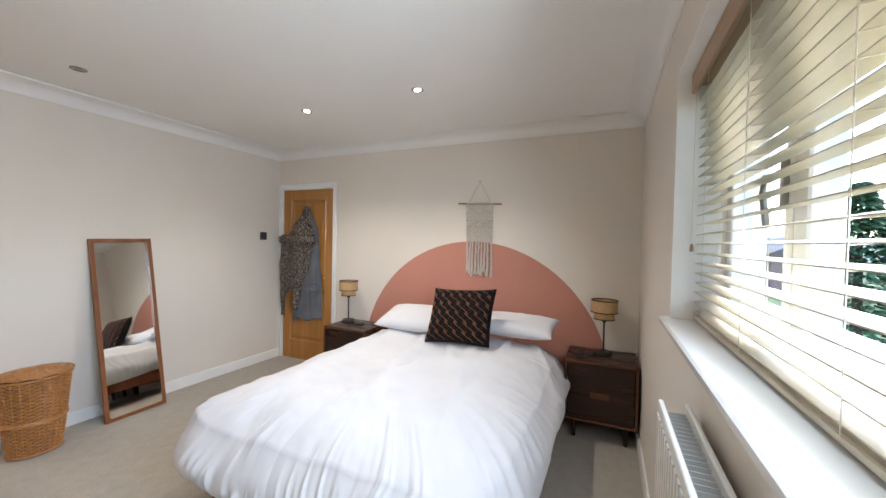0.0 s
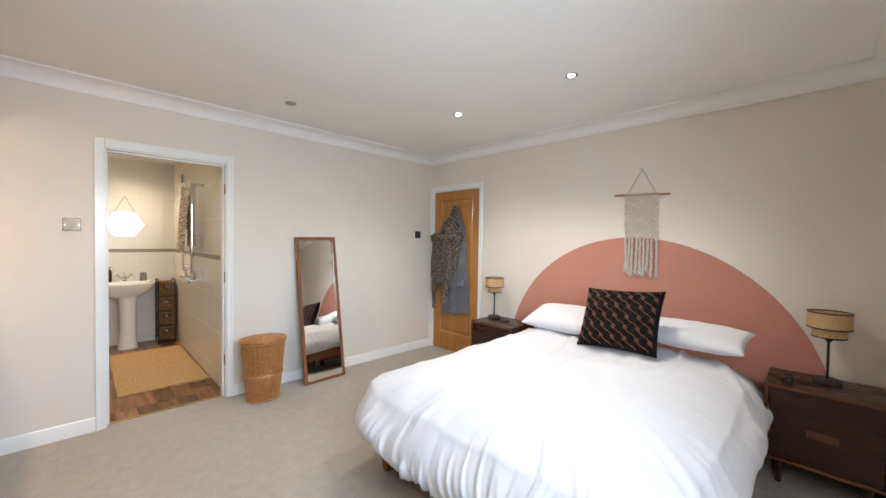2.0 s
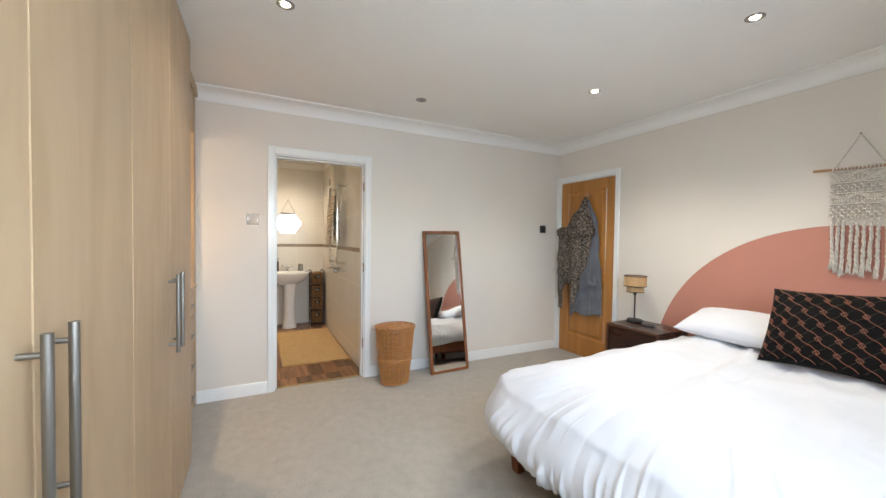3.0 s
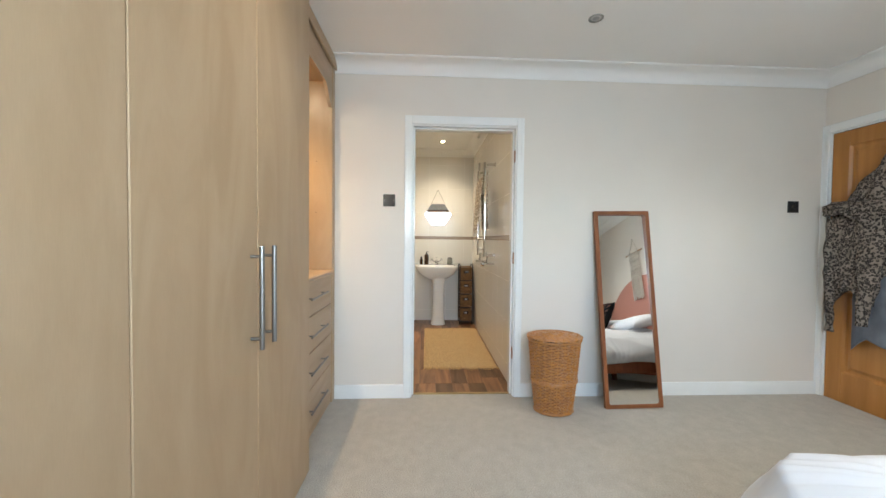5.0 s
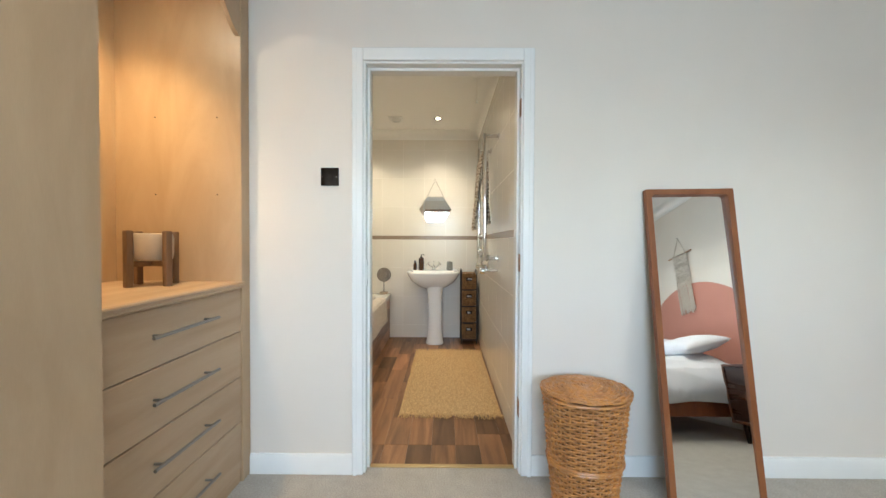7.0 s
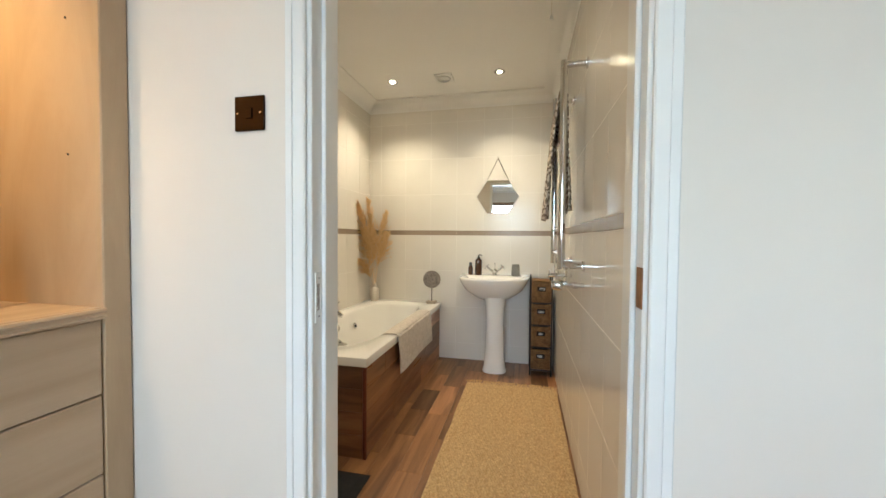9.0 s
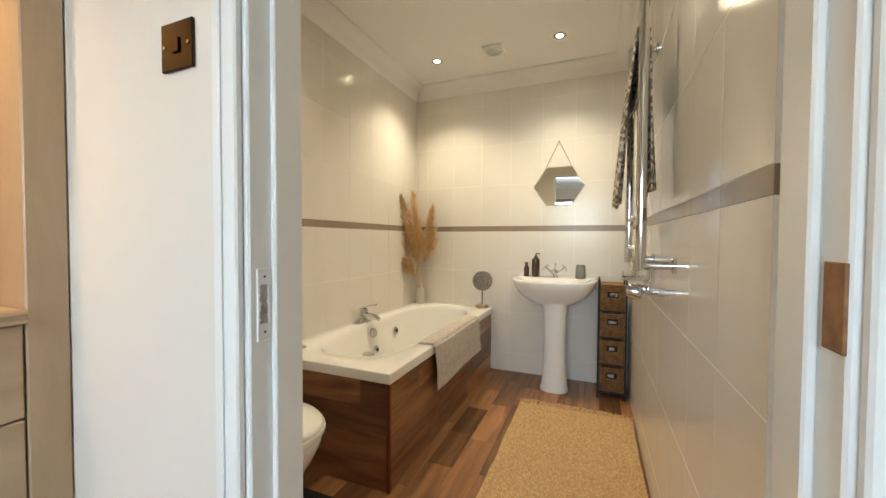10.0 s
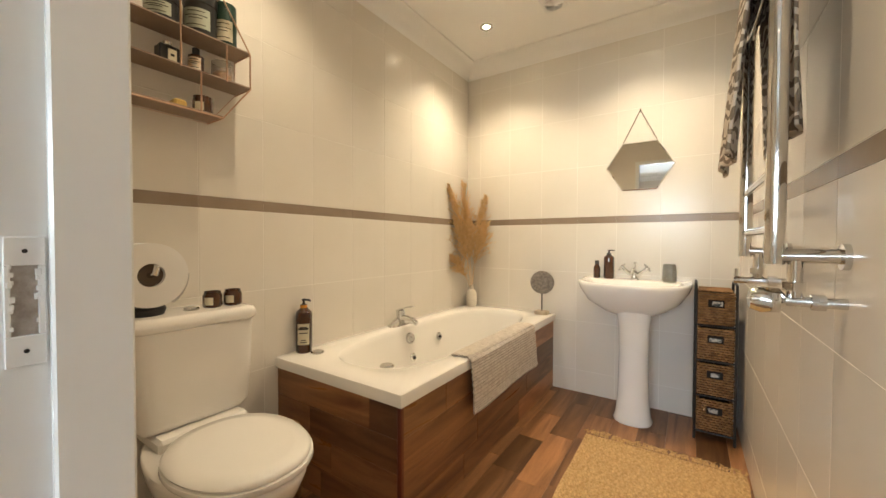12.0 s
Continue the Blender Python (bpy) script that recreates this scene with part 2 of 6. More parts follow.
TILE = mat("cream_glazed_tile", (0.74, 0.70, 0.635), (0.715, 0.675, 0.605), 0.17, scale=3, rvar=0.04, bump=0.05, bscale=9, rnd=0.012)
TILE.node_tree.nodes["Principled BSDF"].inputs["Specular IOR Level"].default_value = 0.3
BAND = mat("taupe_border_tile", (0.30, 0.235, 0.175), (0.27, 0.21, 0.155), 0.22, scale=8, rnd=0.05)
BAND.node_tree.nodes["Principled BSDF"].inputs["Specular IOR Level"].default_value = 0.3
GROUT = mat("grout", (0.88, 0.85, 0.79), (0.84, 0.81, 0.75), 0.9, scale=25)
PLANK = mat("walnut_vinyl_plank", (0.33, 0.16, 0.066), (0.11, 0.047, 0.02), 0.34, scale=2.4, stretch=(0.7, 7, 7), detail=9, distort=0.8, bump=0.05,
            bscale=60, bstretch=(0.8, 10, 10), fine=0.28, rnd=1.0, contrast=(0.3, 0.72))
PANELP = mat("bath_panel_board", (0.33, 0.155, 0.063), (0.11, 0.045, 0.019), 0.3, scale=2.2, stretch=(0.8, 0.8, 7), detail=9, distort=0.9, bump=0.04,
             bscale=60, bstretch=(0.8, 0.8, 10), fine=0.26, rnd=0.95, contrast=(0.3, 0.72))

# ---- structure: bedroom x -3.53..0.31, y -1.0..3.31; bathroom x -6.115..-3.635, y -0.81..0.955 ----
XW, XE, YN, YS, HC = -3.53, 0.31, 3.31, -1.0, 2.43
XB, XBW, YBS, YBN, HB = -3.635, -6.115, -0.81, 0.955, 2.425
DY0, DY1, DZ = 0.175, 0.922, 1.985          # en-suite opening
BX0, BX1 = -3.475, -2.735                   # bedroom door opening
WY0, WY1, WZ0, WZ1 = -0.25, 1.80, 1.13, 2.10  # window opening


def slab(name, boxes, material, label, category):
    g = Geo()
    for b in boxes:
        g.box(*b)
    return solo(name, g, material, label, category, kind="structure", recalc=False)


slab("floor", [(XB + 0.05, XE + 0.3, YS - 0.1, YN + 0.12, -0.2, 0)], CARPET, "beige short-pile fitted carpet of the bedroom", "floor")
slab("wall_west", [(XB, XW, YS, DY0 - 0.03, 0, 2.6), (XB, XW, DY1 + 0.03, YN + 0.12, 0, 2.6), (XB, XW, DY0 - 0.03, DY1 + 0.03, DZ + 0.03, 2.6)],
     PAINT, "greige painted wall with the en-suite opening", "wall")
slab("wall_north", [(XW, BX0 - 0.03, YN, YN + 0.12, 0, 2.6), (BX1 + 0.03, XE + 0.3, YN, YN + 0.12, 0, 2.6), (BX0 - 0.03, BX1 + 0.03, YN, YN + 0.12, DZ + 0.03, 2.6)],
     PAINT, "greige painted wall behind the bed", "wall")
slab("wall_east", [(XE, XE + 0.3, YS, WY0, 0, 2.6), (XE, XE + 0.3, WY1, YN, 0, 2.6), (XE, XE + 0.3, WY0, WY1, 0, WZ0 - 0.03), (XE, XE + 0.3, WY0, WY1, WZ1, 2.6)],
     PAINT, "greige painted wall with the window", "wall")
slab("wall_south", [(XB, XE + 0.3, YS - 0.1, YS, 0, 2.6)], PAINT, "greige painted wall behind the wardrobes", "wall")
slab("ceiling", [(XW, XE, YS, YN, HC, HC + 0.17)], CEIL, "white painted bedroom ceiling", "ceiling")
slab("passage_floor", [(-4.0, -2.2, YN + 0.12, YN + 1.2, -0.2, 0)], CARPET, "carpet beyond the bedroom door", "floor")

# painted half round behind the bed
g = Geo()
n = 72
rim = []
for i in range(n + 1):
    a = math.pi * (-0.06 + 1.12 * i / n)
    rim.append((-1.072 + 1.195 * math.cos(a), 0.225 + 1.2 * math.sin(a)))
rim = [(min(max(x, -2.6), XE - 0.002), max(z, 0.02)) for x, z in rim]
g.loft([[(x, YN - 0.003, z) for x, z in rim], [(x, YN + 0.01, z) for x, z in rim]])
solo("painted_arch", g, ARCH, "terracotta half-round painted on the wall behind the bed", "wall paint", kind="structure", angle=20)


def moulding(name, path, prof, material, label, closed=False, category="trim"):
    """Sweeps a profile (out, z) along a level path; out is to the left of the way."""
    pts = [Vector((x, y, 0)) for x, y in path]
    n = len(pts)
    rings = []
    for i, p in enumerate(pts):
        d0 = (p - pts[i - 1]).normalized() if closed or i > 0 else None
        d1 = (pts[(i + 1) % n] - p).normalized() if closed or i < n - 1 else None
        d0, d1 = d0 or d1, d1 or d0
        n0, n1 = Vector((-d0.y, d0.x, 0)), Vector((-d1.y, d1.x, 0))
        m = (n0 + n1) / (1 + n0.dot(n1))
        rings.append([p + m * o + Vector((0, 0, z)) for o, z in prof])
    if closed:
        rings.append(rings[0])
    g = Geo().loft(rings, True, not closed, not closed)
    return solo(name, g, material, label, category, kind="structure")


def cove(r, top, w=0.118):
    pr = [(0.0, top + 0.004), (0.0, top - r), (0.008, top - r)]
    for i in range(9):
        a = math.pi / 2 * i / 8
        pr.append((w - (w - 0.008) * math.cos(a), top - r + 0.004 + (r - 0.014) * math.sin(a)))
    return pr + [(w, top - 0.008), (w + 0.008, top - 0.008), (w + 0.008, top + 0.004)]


moulding("coving", [(XW, YS), (XE, YS), (XE, YN), (XW, YN)], cove(0.09, HC), CEIL, "white coved cornice round the bedroom ceiling", True)
SK = [(0, 0), (0.015, 0), (0.015, 0.085), (0.010, 0.097), (0, 0.097)]
moulding("baseboard", [(XW, 0.112), (XW, -0.385)], SK, GLOSS, "white painted skirting board")
moulding("baseboard", [(XW, YN), (XW, 0.982)], SK, GLOSS, "white painted skirting board")
moulding("baseboard", [(XE, -0.3), (XE, YN), (-2.672, YN)], SK, GLOSS, "white painted skirting board")


def door_frame(name, label, face):
    """White lining, stop and architrave round an opening 0.747 wide; face maps (u, v, z) to the place, u across, v through the wall."""
    t = thing(name, label, "door frame", face(0.37, 0, 0), kind="structure")
    w, h = 0.747, DZ

    def bx(nm, u0, u1, v0, v1, z0, z1, b=0.003):
        p, q = Vector(face(u0, v0, z0)), Vector(face(u1, v1, z1))
        return part(nm, Geo().box(p.x, q.x, p.y, q.y, p.z, q.z, b), GLOSS, t, recalc=False)

    for u0, u1, s0, s1 in ((-0.03, 0.0, 0.0, 0.012), (w, w + 0.03, w - 0.012, w)):
        bx("lining", u0, u1, -0.002, 0.107, 0, h + 0.03)
        bx("door_stop", s0, s1, 0.042, 0.108, 0, h)
    bx("lining", 0, w, -0.002, 0.107, h, h + 0.03)
    bx("door_stop", 0.012, w - 0.012, 0.042, 0.108, h - 0.012, h)
    for u0, u1 in ((-0.063, -0.01), (w + 0.008, w + 0.06)):
        bx("architrave", u0, u1, -0.018, -0.0025, 0, h + 0.07, 0.005)
        m = (u0 + u1) / 2
        s = -1 if u0 < 0 else 1
        bx("architrave_bead", m + s * 0.004, m + s * 0.022, -0.022, -0.0185, 0, h + 0.066, 0.002)
    bx("architrave", -0.0095, w + 0.0075, -0.018, -0.0025, h + 0.01, h + 0.07, 0.005)
    return t


en = door_frame("door_frame_1", "white painted en-suite door frame without a door", lambda u, v, z: (XW - v, DY0 + u, z))
nr = door_frame("door_frame_2", "white painted frame of the oak bedroom door", lambda u, v, z: (BX0 + u - 0.003, YN + v, z))
# empty keep, and hinge rebates of bare wood
RAW = mat("chipped_recess", (0.50, 0.47, 0.43), (0.33, 0.29, 0.25), 0.9, scale=60, bump=0.6)
# flat patch without depth; its darker grey paints the shade of a recess
part("latch_hole", Geo().box(XW - 0.036, XW - 0.014, DY0 - 0.001, DY0 + 0.0006, 0.944, 1.016), RAW, en, "chipped empty latch recess", recalc=False)
chip = random.Random(17)
for x0_, x1_, z0, z1 in ((XW - 0.040, XW - 0.012, 1.014, 1.042), (XW - 0.040, XW - 0.012, 0.916, 0.946), (XW - 0.040, XW - 0.0345, 0.946, 1.014), (XW - 0.0165, XW - 0.012, 0.946, 1.014)):
    part("strike_plate", Geo().box(x0_, x1_, DY0 - 0.001, DY0 + 0.0032, z0, z1, 0.0012), GLOSS, en, "painted-over strike plate", recalc=False)
for z in (1.028, 0.931):
    part("screw_hole", Geo().cyl((XW - 0.026, DY0 + 0.003, z), (XW - 0.026, DY0 + 0.0036, z), 0.0022, seg=8), DARK, en)
for i in range(16):
    z = chip.uniform(0.946, 1.014)
    e = chip.choice((XW - 0.0345, XW - 0.0165))
    part("paint_chip", Geo().box(e - chip.uniform(0.0008, 0.003), e + chip.uniform(0.0008, 0.003), DY0 + 0.0005, DY0 + chip.uniform(0.002, 0.0042), z - chip.uniform(0.001, 0.004), z + 0.003, 0.0008), GLOSS, en, recalc=False)
for z in (0.28, 0.99, 1.74):
    g = Geo().box(XW - 0.034, XW + 0.0005, DY1 - 0.0025, DY1 + 0.001, z, z + 0.085, 0.001)
    part("hinge_rebate", g, mat("bare_wood", (0.33, 0.17, 0.07), (0.2, 0.10, 0.045), 0.8, scale=40), en, "bare wood where a hinge was")
solo("threshold_strip", Geo().box(XB + 0.035, XB + 0.06, DY0, DY1, -0.002, 0.006, 0.003), mat("brass_strip", (0.55, 0.42, 0.22), rough=0.3, metal=1.0),
     "metal threshold strip between carpet and wood floor", "threshold", kind="structure")

# ---- window ----
win = thing("window_1", "white plastic double casement window", "window", (XE + 0.19, 0.78, WZ0), kind="structure")
XG0, XG1 = XE + 0.175, XE + 0.24


def rect_frame(y0, y1, z0, z1, w, x0, x1):
    g = Geo()
    g.box(x0, x1, y0, y0 + w, z0, z1, 0.006).box(x0, x1, y1 - w, y1, z0, z1, 0.006)
    g.box(x0, x1, y0 + w, y1 - w, z0, z0 + w, 0.006).box(x0, x1, y0 + w, y1 - w, z1 - w, z1, 0.006)
    return g


UPVC = mat("white_upvc", (0.80, 0.79, 0.75), (0.77, 0.76, 0.72), 0.25)
part("window_frame", rect_frame(WY0, WY1, WZ0, WZ1, 0.05, XG0, XG1), UPVC, win, recalc=False)
for m in (0.34, 1.215):
    part("mullion", Geo().box(XG0, XG1, m - 0.025, m + 0.025, WZ0 + 0.06, WZ1 - 0.06, 0.006), UPVC, win, recalc=False)
for a, b in ((WY0 + 0.05, 0.315), (0.365, 1.19), (1.24, WY1 - 0.05)):
    sash = part("sash", rect_frame(a + 0.004, b - 0.004, WZ0 + 0.054, WZ1 - 0.054, 0.034, XG0 - 0.006, XG1 - 0.004), UPVC, win, recalc=False)
    pane = part("pane", Geo().box(XG0 + 0.02, XG0 + 0.026, a + 0.036, b - 0.036, WZ0 + 0.086, WZ1 - 0.086), GLASS, sash, recalc=False)
    pane.visible_shadow = False
    g = Geo().box(XG0 - 0.020, XG0 - 0.006, a + 0.008, a + 0.03, 1.52, 1.64, 0.004)
    g.tube([(XG0 - 0.024, a + 0.02, 1.60), (XG0 - 0.05, a + 0.02, 1.60), (XG0 - 0.055, a + 0.02, 1.56), (XG0 - 0.045, a + 0.022, 1.47)], 0.008)
    part("handle", g, STEEL, sash, "metal casement handle")
sill = Geo().box(XE - 0.035, XG0 + 0.001, WY0 - 0.04, WY1 + 0.04, WZ0 - 0.03, WZ0 - 0.001, 0.008)
solo("window_sill", sill, GLOSS, "white gloss painted window board", "window sill", kind="structure", recalc=False)
slab("window_reveal", [(XE + 0.0005, XG0, WY0 + 0.0, WY0 + 0.004, WZ0, WZ1), (XE + 0.0005, XG0, WY1 - 0.004, WY1, WZ0, WZ1), (XE + 0.0005, XG0, WY0, WY1, WZ1 - 0.004, WZ1)],
     CEIL, "white painted window reveal", "window reveal")

# ---- slatted blind ----
blind = thing("venetian_blind", "cream wooden venetian blind with open slats and tan pelmet", "blind", (XE + 0.07, 0.78, WZ0))
part("pelmet", Geo().box(XE + 0.046, XE + 0.063, WY0 + 0.01, WY1 - 0.008, WZ1 - 0.085, WZ1 - 0.006, 0.006), BLINDWOOD, blind, "tan wooden pelmet", recalc=False)
part("headrail", Geo().box(XE + 0.064, XE + 0.13, WY0 + 0.02, WY1 - 0.02, WZ1 - 0.06, WZ1 - 0.008, 0.003), BLINDWOOD, blind, recalc=False)
XC = XE + 0.100
slat_me = None
RUNG = make_mesh("ladder_rung", Geo().cyl((-0.026, 0, 0), (0.026, 0, 0), 0.0011, seg=6), CORD)
for i in range(23):
    z = 1.172 + 0.0373 * i
    if slat_me is None:
        g = Geo()
        prof = [(-0.025, -0.0012), (0, 0.0018), (0.025, -0.0012), (0.025, -0.0038), (0, -0.0010), (-0.025, -0.0038)]
        g.loft([[(px, y, pz) for px, pz in prof] for y in (-(WY1 - WY0) / 2 + 0.018, (WY1 - WY0) / 2 - 0.018)])
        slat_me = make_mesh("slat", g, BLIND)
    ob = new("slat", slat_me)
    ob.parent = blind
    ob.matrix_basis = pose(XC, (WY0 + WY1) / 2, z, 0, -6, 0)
    ob.location -= ORIGIN[blind.name]
    for y in (-0.1, 0.33, 0.78, 1.23, 1.66):
        rung = new("ladder_rung", RUNG)
        rung.parent = blind
        rung.matrix_basis = pose(XC, y, z - 0.005, 0, -6, 0)
        rung.location -= ORIGIN[blind.name]
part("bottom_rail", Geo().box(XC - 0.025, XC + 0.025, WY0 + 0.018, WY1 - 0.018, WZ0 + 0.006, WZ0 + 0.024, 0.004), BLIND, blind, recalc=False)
for y in (-0.1, 0.33, 0.78, 1.23, 1.66):
    for dx in (-0.026, 0.026):
        part("ladder_cord", Geo().cyl((XC + dx, y, WZ0 + 0.02), (XC + dx, y, WZ1 - 0.06), 0.0011, seg=6), CORD, blind)
g = Geo().tube([(XC - 0.04, WY1 - 0.03, WZ1 - 0.08), (XC - 0.042, WY1 - 0.03, 1.7), (XC - 0.04, WY1 - 0.032, 1.43)], 0.0012, 6)
pull = part("pull_cord", g, CORD, blind)
part("toggle", Geo().lathe([(0.003, 0.03), (0.006, 0.02), (0.0075, 0.002), (0.005, 0.0)], (XC - 0.04, WY1 - 0.032, 1.40), 10), BLINDWOOD, pull, "small wooden toggle")

# ---- bathroom shell ----
slab("bathroom_subfloor", [(XBW - 0.1, XB + 0.05, YBS - 0.1, YBN + 0.1, -0.2, -0.008)], mat("underlay", (0.06, 0.04, 0.03)), "dark base under the vinyl planks", "floor")
slab("bathroom_wall_west", [(XBW - 0.12, XBW + 0.0077, YBS - 0.12, YBN + 0.12, -0.2, 2.6)], GROUT, "tiled end wall of the bathroom", "wall")
slab("bathroom_wall_south", [(XBW - 0.0004, XB, YBS - 0.12, YBS + 0.0077, -0.2, 2.6)], GROUT, "tiled bath-side wall of the bathroom", "wall")
slab("bathroom_wall_north", [(XBW - 0.0004, -3.757, YBN - 0.0077, YBN + 0.12, -0.2, 2.6)], GROUT, "tiled radiator-side wall of the bathroom", "wall")
slab("bathroom_wall_east", [(XB - 0.006, XB - 0.0005, YBS - 0.009, DY0 - 0.032, 0, HB), (XB - 0.006, XB - 0.0005, DY0 - 0.032, YBN + 0.009, DZ + 0.033, HB)],
     PAINT, "painted inner face of the door wall", "wall")
slab("bathroom_wall_pier", [(-3.755, XB - 0.0065, YBN - 0.002, YBN + 0.001, 0, HB)], mat("cream_paint", (0.72, 0.68, 0.61), rough=0.5, bump=0.05), "cream painted strip beside the tiles", "wall")
slab("bathroom_ceiling", [(XBW - 0.009, XB, YBS - 0.009, YBN + 0.009, HB, HB + 0.17)], CEIL, "white painted bathroom ceiling", "ceiling")
moulding("bathroom_coving", [(XBW, YBS), (XB - 0.007, YBS), (XB - 0.007, YBN), (XBW, YBN)], cove(0.10, HB), CEIL, "white coved cornice round the bathroom", True)

# ---- bed ----
def fbm(x, y, z=0.0):
    return noise.noise((x, y, z)) + 0.5 * noise.noise((2.1 * x, 2.1 * y, z + 3.1)) + 0.25 * noise.noise((4.3 * x, 4.3 * y, z + 7.7))


BXC, BY0, BY1 = -1.06, 1.19, 3.22
bed = thing("bed", "double bed with a dark red-brown wooden frame", "bed", (BXC, 2.2, 0))
for sx in (-1, 1):
    part("side_rail", Geo().box(BXC + sx * 0.75 - 0.015, BXC + sx * 0.75 + 0.015, BY0 + 0.09, BY1, 0.16, 0.30, 0.005), BEDWOOD, bed, recalc=False)
    for y in (BY0 + 0.17, BY1 - 0.10):
        g = Geo().loft([[(BXC + sx * 0.72 + dx * k, y + dy * k, z) for dx, dy in ((-1, -1), (1, -1), (1, 1), (-1, 1))] for z, k in ((0.0, 0.024), (0.16, 0.034), (0.24, 0.034))])
        part("leg", g, BEDWOOD, bed)
part("foot_rail", Geo().box(BXC - 0.735, BXC + 0.735, BY0 + 0.08, BY0 + 0.11, 0.16, 0.30, 0.005), BEDWOOD, bed, recalc=False)
# base coloured near-black to carry the shade under the mattress
part("slat_base", Geo().box(BXC - 0.73, BXC + 0.73, BY0 + 0.12, BY1 - 0.01, 0.24, 0.29, 0.005), DARK, bed, recalc=False)
solo("mattress", Geo().box(BXC - 0.72, BXC + 0.72, BY0 + 0.13, BY1 - 0.03, 0.29, 0.50, 0.04), COTTON, "white mattress on the bed frame", "mattress", recalc=False)


def duvet():
    hw, r = 0.80, 0.22
    path = []
    y_head = 3.0
    for i in range(120):
        path.append((BXC - hw, y_head + (BY0 + r - y_head) * i / 120, -1, 0))
    for i in range(80):
        a = math.pi / 2 * i / 80
        path.append((BXC - hw + r - r * math.cos(a), BY0 + r - r * math.sin(a), -math.cos(a), -math.sin(a)))
    for i in range(280):
        path.append((BXC - hw + r + (2 * hw - 2 * r) * i / 280, BY0, 0, -1))
    for i in range(50):
        a = math.pi / 2 * i / 50
        path.append((BXC + hw - r + r * math.sin(a), BY0 + r - r * math.cos(a), math.sin(a), -math.cos(a)))
    for i in range(101):
        path.append((BXC + hw, BY0 + r + (y_head - BY0 - r) * i / 100, 1, 0))
    nu = len(path)
    s = [0.0]
    for i in range(1, nu):
        s.append(s[-1] + math.hypot(path[i][0] - path[i - 1][0], path[i][1] - path[i - 1][1]))
    top, nv_top, nv_side = 0.640, 70, 44

    def place(u, v):
        i = min(int(round(u * (nu - 1))), nu - 1)
        ex, ey, ox, oy = path[i]
        j = int(round(v * (nv_top + nv_side)))
        cy = max(ey, BY0 + 0.75)
        cx = BXC
        if j <= nv_top:
            q = j / nv_top
            x, y = cx + (ex - cx) * q, cy + (ey - cy) * q
            edge = 0.11 * max(0.0, (q - 0.55) / 0.45) ** 2.3
            z = top - edge
            drop = 0.0
        else:
            p = (j - nv_top) / nv_side
            a = p * math.pi
            out = 0.085 * math.sin(min(a * 0.95, math.pi)) + 0.02 * p
            hem = 0.26 + 0.035 * noise.noise((s[i] * 1.1, 0.3, 0)) - (0.03 if ox > 0.5 else 0) - 0.03 * abs(ox * oy) * 2
            z = top - 0.11 - (top - 0.11 - hem) * p ** 0.85
            x, y = ex + ox * out, ey + oy * out
            drop = p
        # soft loft on the top, folds that fan out towards the hem
        lift = 0.026 * fbm(1.8 * x + 5, 1.8 * y) + 0.012 * fbm(5.2 * x + 0.8 * y, 3.4 * y + 9)
        ridge = 0.0
        q = min(1.0, j / nv_top)
        w = (max(0.0, q - 0.55) / 0.45) ** 1.4
        su = s[i] + 0.16 * noise.noise((s[i] * 1.7, q * 1.2 + drop, 4.0))
        amt = 0.55 + 0.9 * max(0.0, noise.noise((s[i] * 1.3, 0.4, 21.0)) + 0.25)
        fold = abs(noise.noise((su * 6.0, 0.25 * drop + 0.4 * q, 2.0))) ** 0.7
        fold2 = noise.noise((su * 16.0, 0.5 * drop + q, 6.0))
        sharp = max(0.0, 1 - abs(noise.noise((su * 7.5 + 3.0, 0.3 * drop + 0.3 * q, 15.0))) * 4.5)
        foot = 1.0 if oy < -0.3 else 0.55
        fine = max(0.0, 1 - abs(noise.noise((su * 15.0 + 8.0, 0.5 * drop + 0.6 * q, 31.0))) * 4.0)
        tuck = max(0.0, noise.noise((su * 26.0, 0.8 * drop + q, 41.0)))
        gate = max(0.0, min(1.0, 0.35 + 2.2 * noise.noise((s[i] * 2.6, 1.5 * drop + 2.2 * q, 51.0))))
        ridge = w * foot * amt * (0.016 * (fold - 0.3) + 0.006 * fold2 + gate * (0.026 * sharp + 0.022 * fine + 0.014 * tuck)) * (1.0 + 0.5 * drop)
        # long creases running from the head towards the foot
        cr = noise.noise((x * 4.2 + 0.9 * y, y * 0.7, 11.0))
        crease = 0.022 * (1 - min(1.0, abs(cr) * 5)) * max(0.0, min(1.0, (y - 1.3) / 0.6))
        z += (lift + crease) * (1 - 0.6 * drop) + ridge * (1 - drop) * 0.8
        x += ox * ridge * (0.4 + drop)
        y += oy * ridge * (0.4 + drop)
        return (x, y, z)

    g = Geo().grid(place, nu, nv_top + nv_side + 1)
    ob = solo("duvet", g, COTTON, "rumpled white cotton duvet spread over the bed", "duvet", angle=180)
    bm = bmesh.new()
    bm.from_mesh(ob.data)
    bmesh.ops.remove_doubles(bm, verts=bm.verts, dist=0.002)
    bmesh.ops.recalc_face_normals(bm, faces=bm.faces)
    bm.to_mesh(ob.data)
    bm.free()
    m = ob.modifiers.new("thick", "SOLIDIFY")
    m.thickness, m.offset = 0.02, -1
    return ob


duvet()


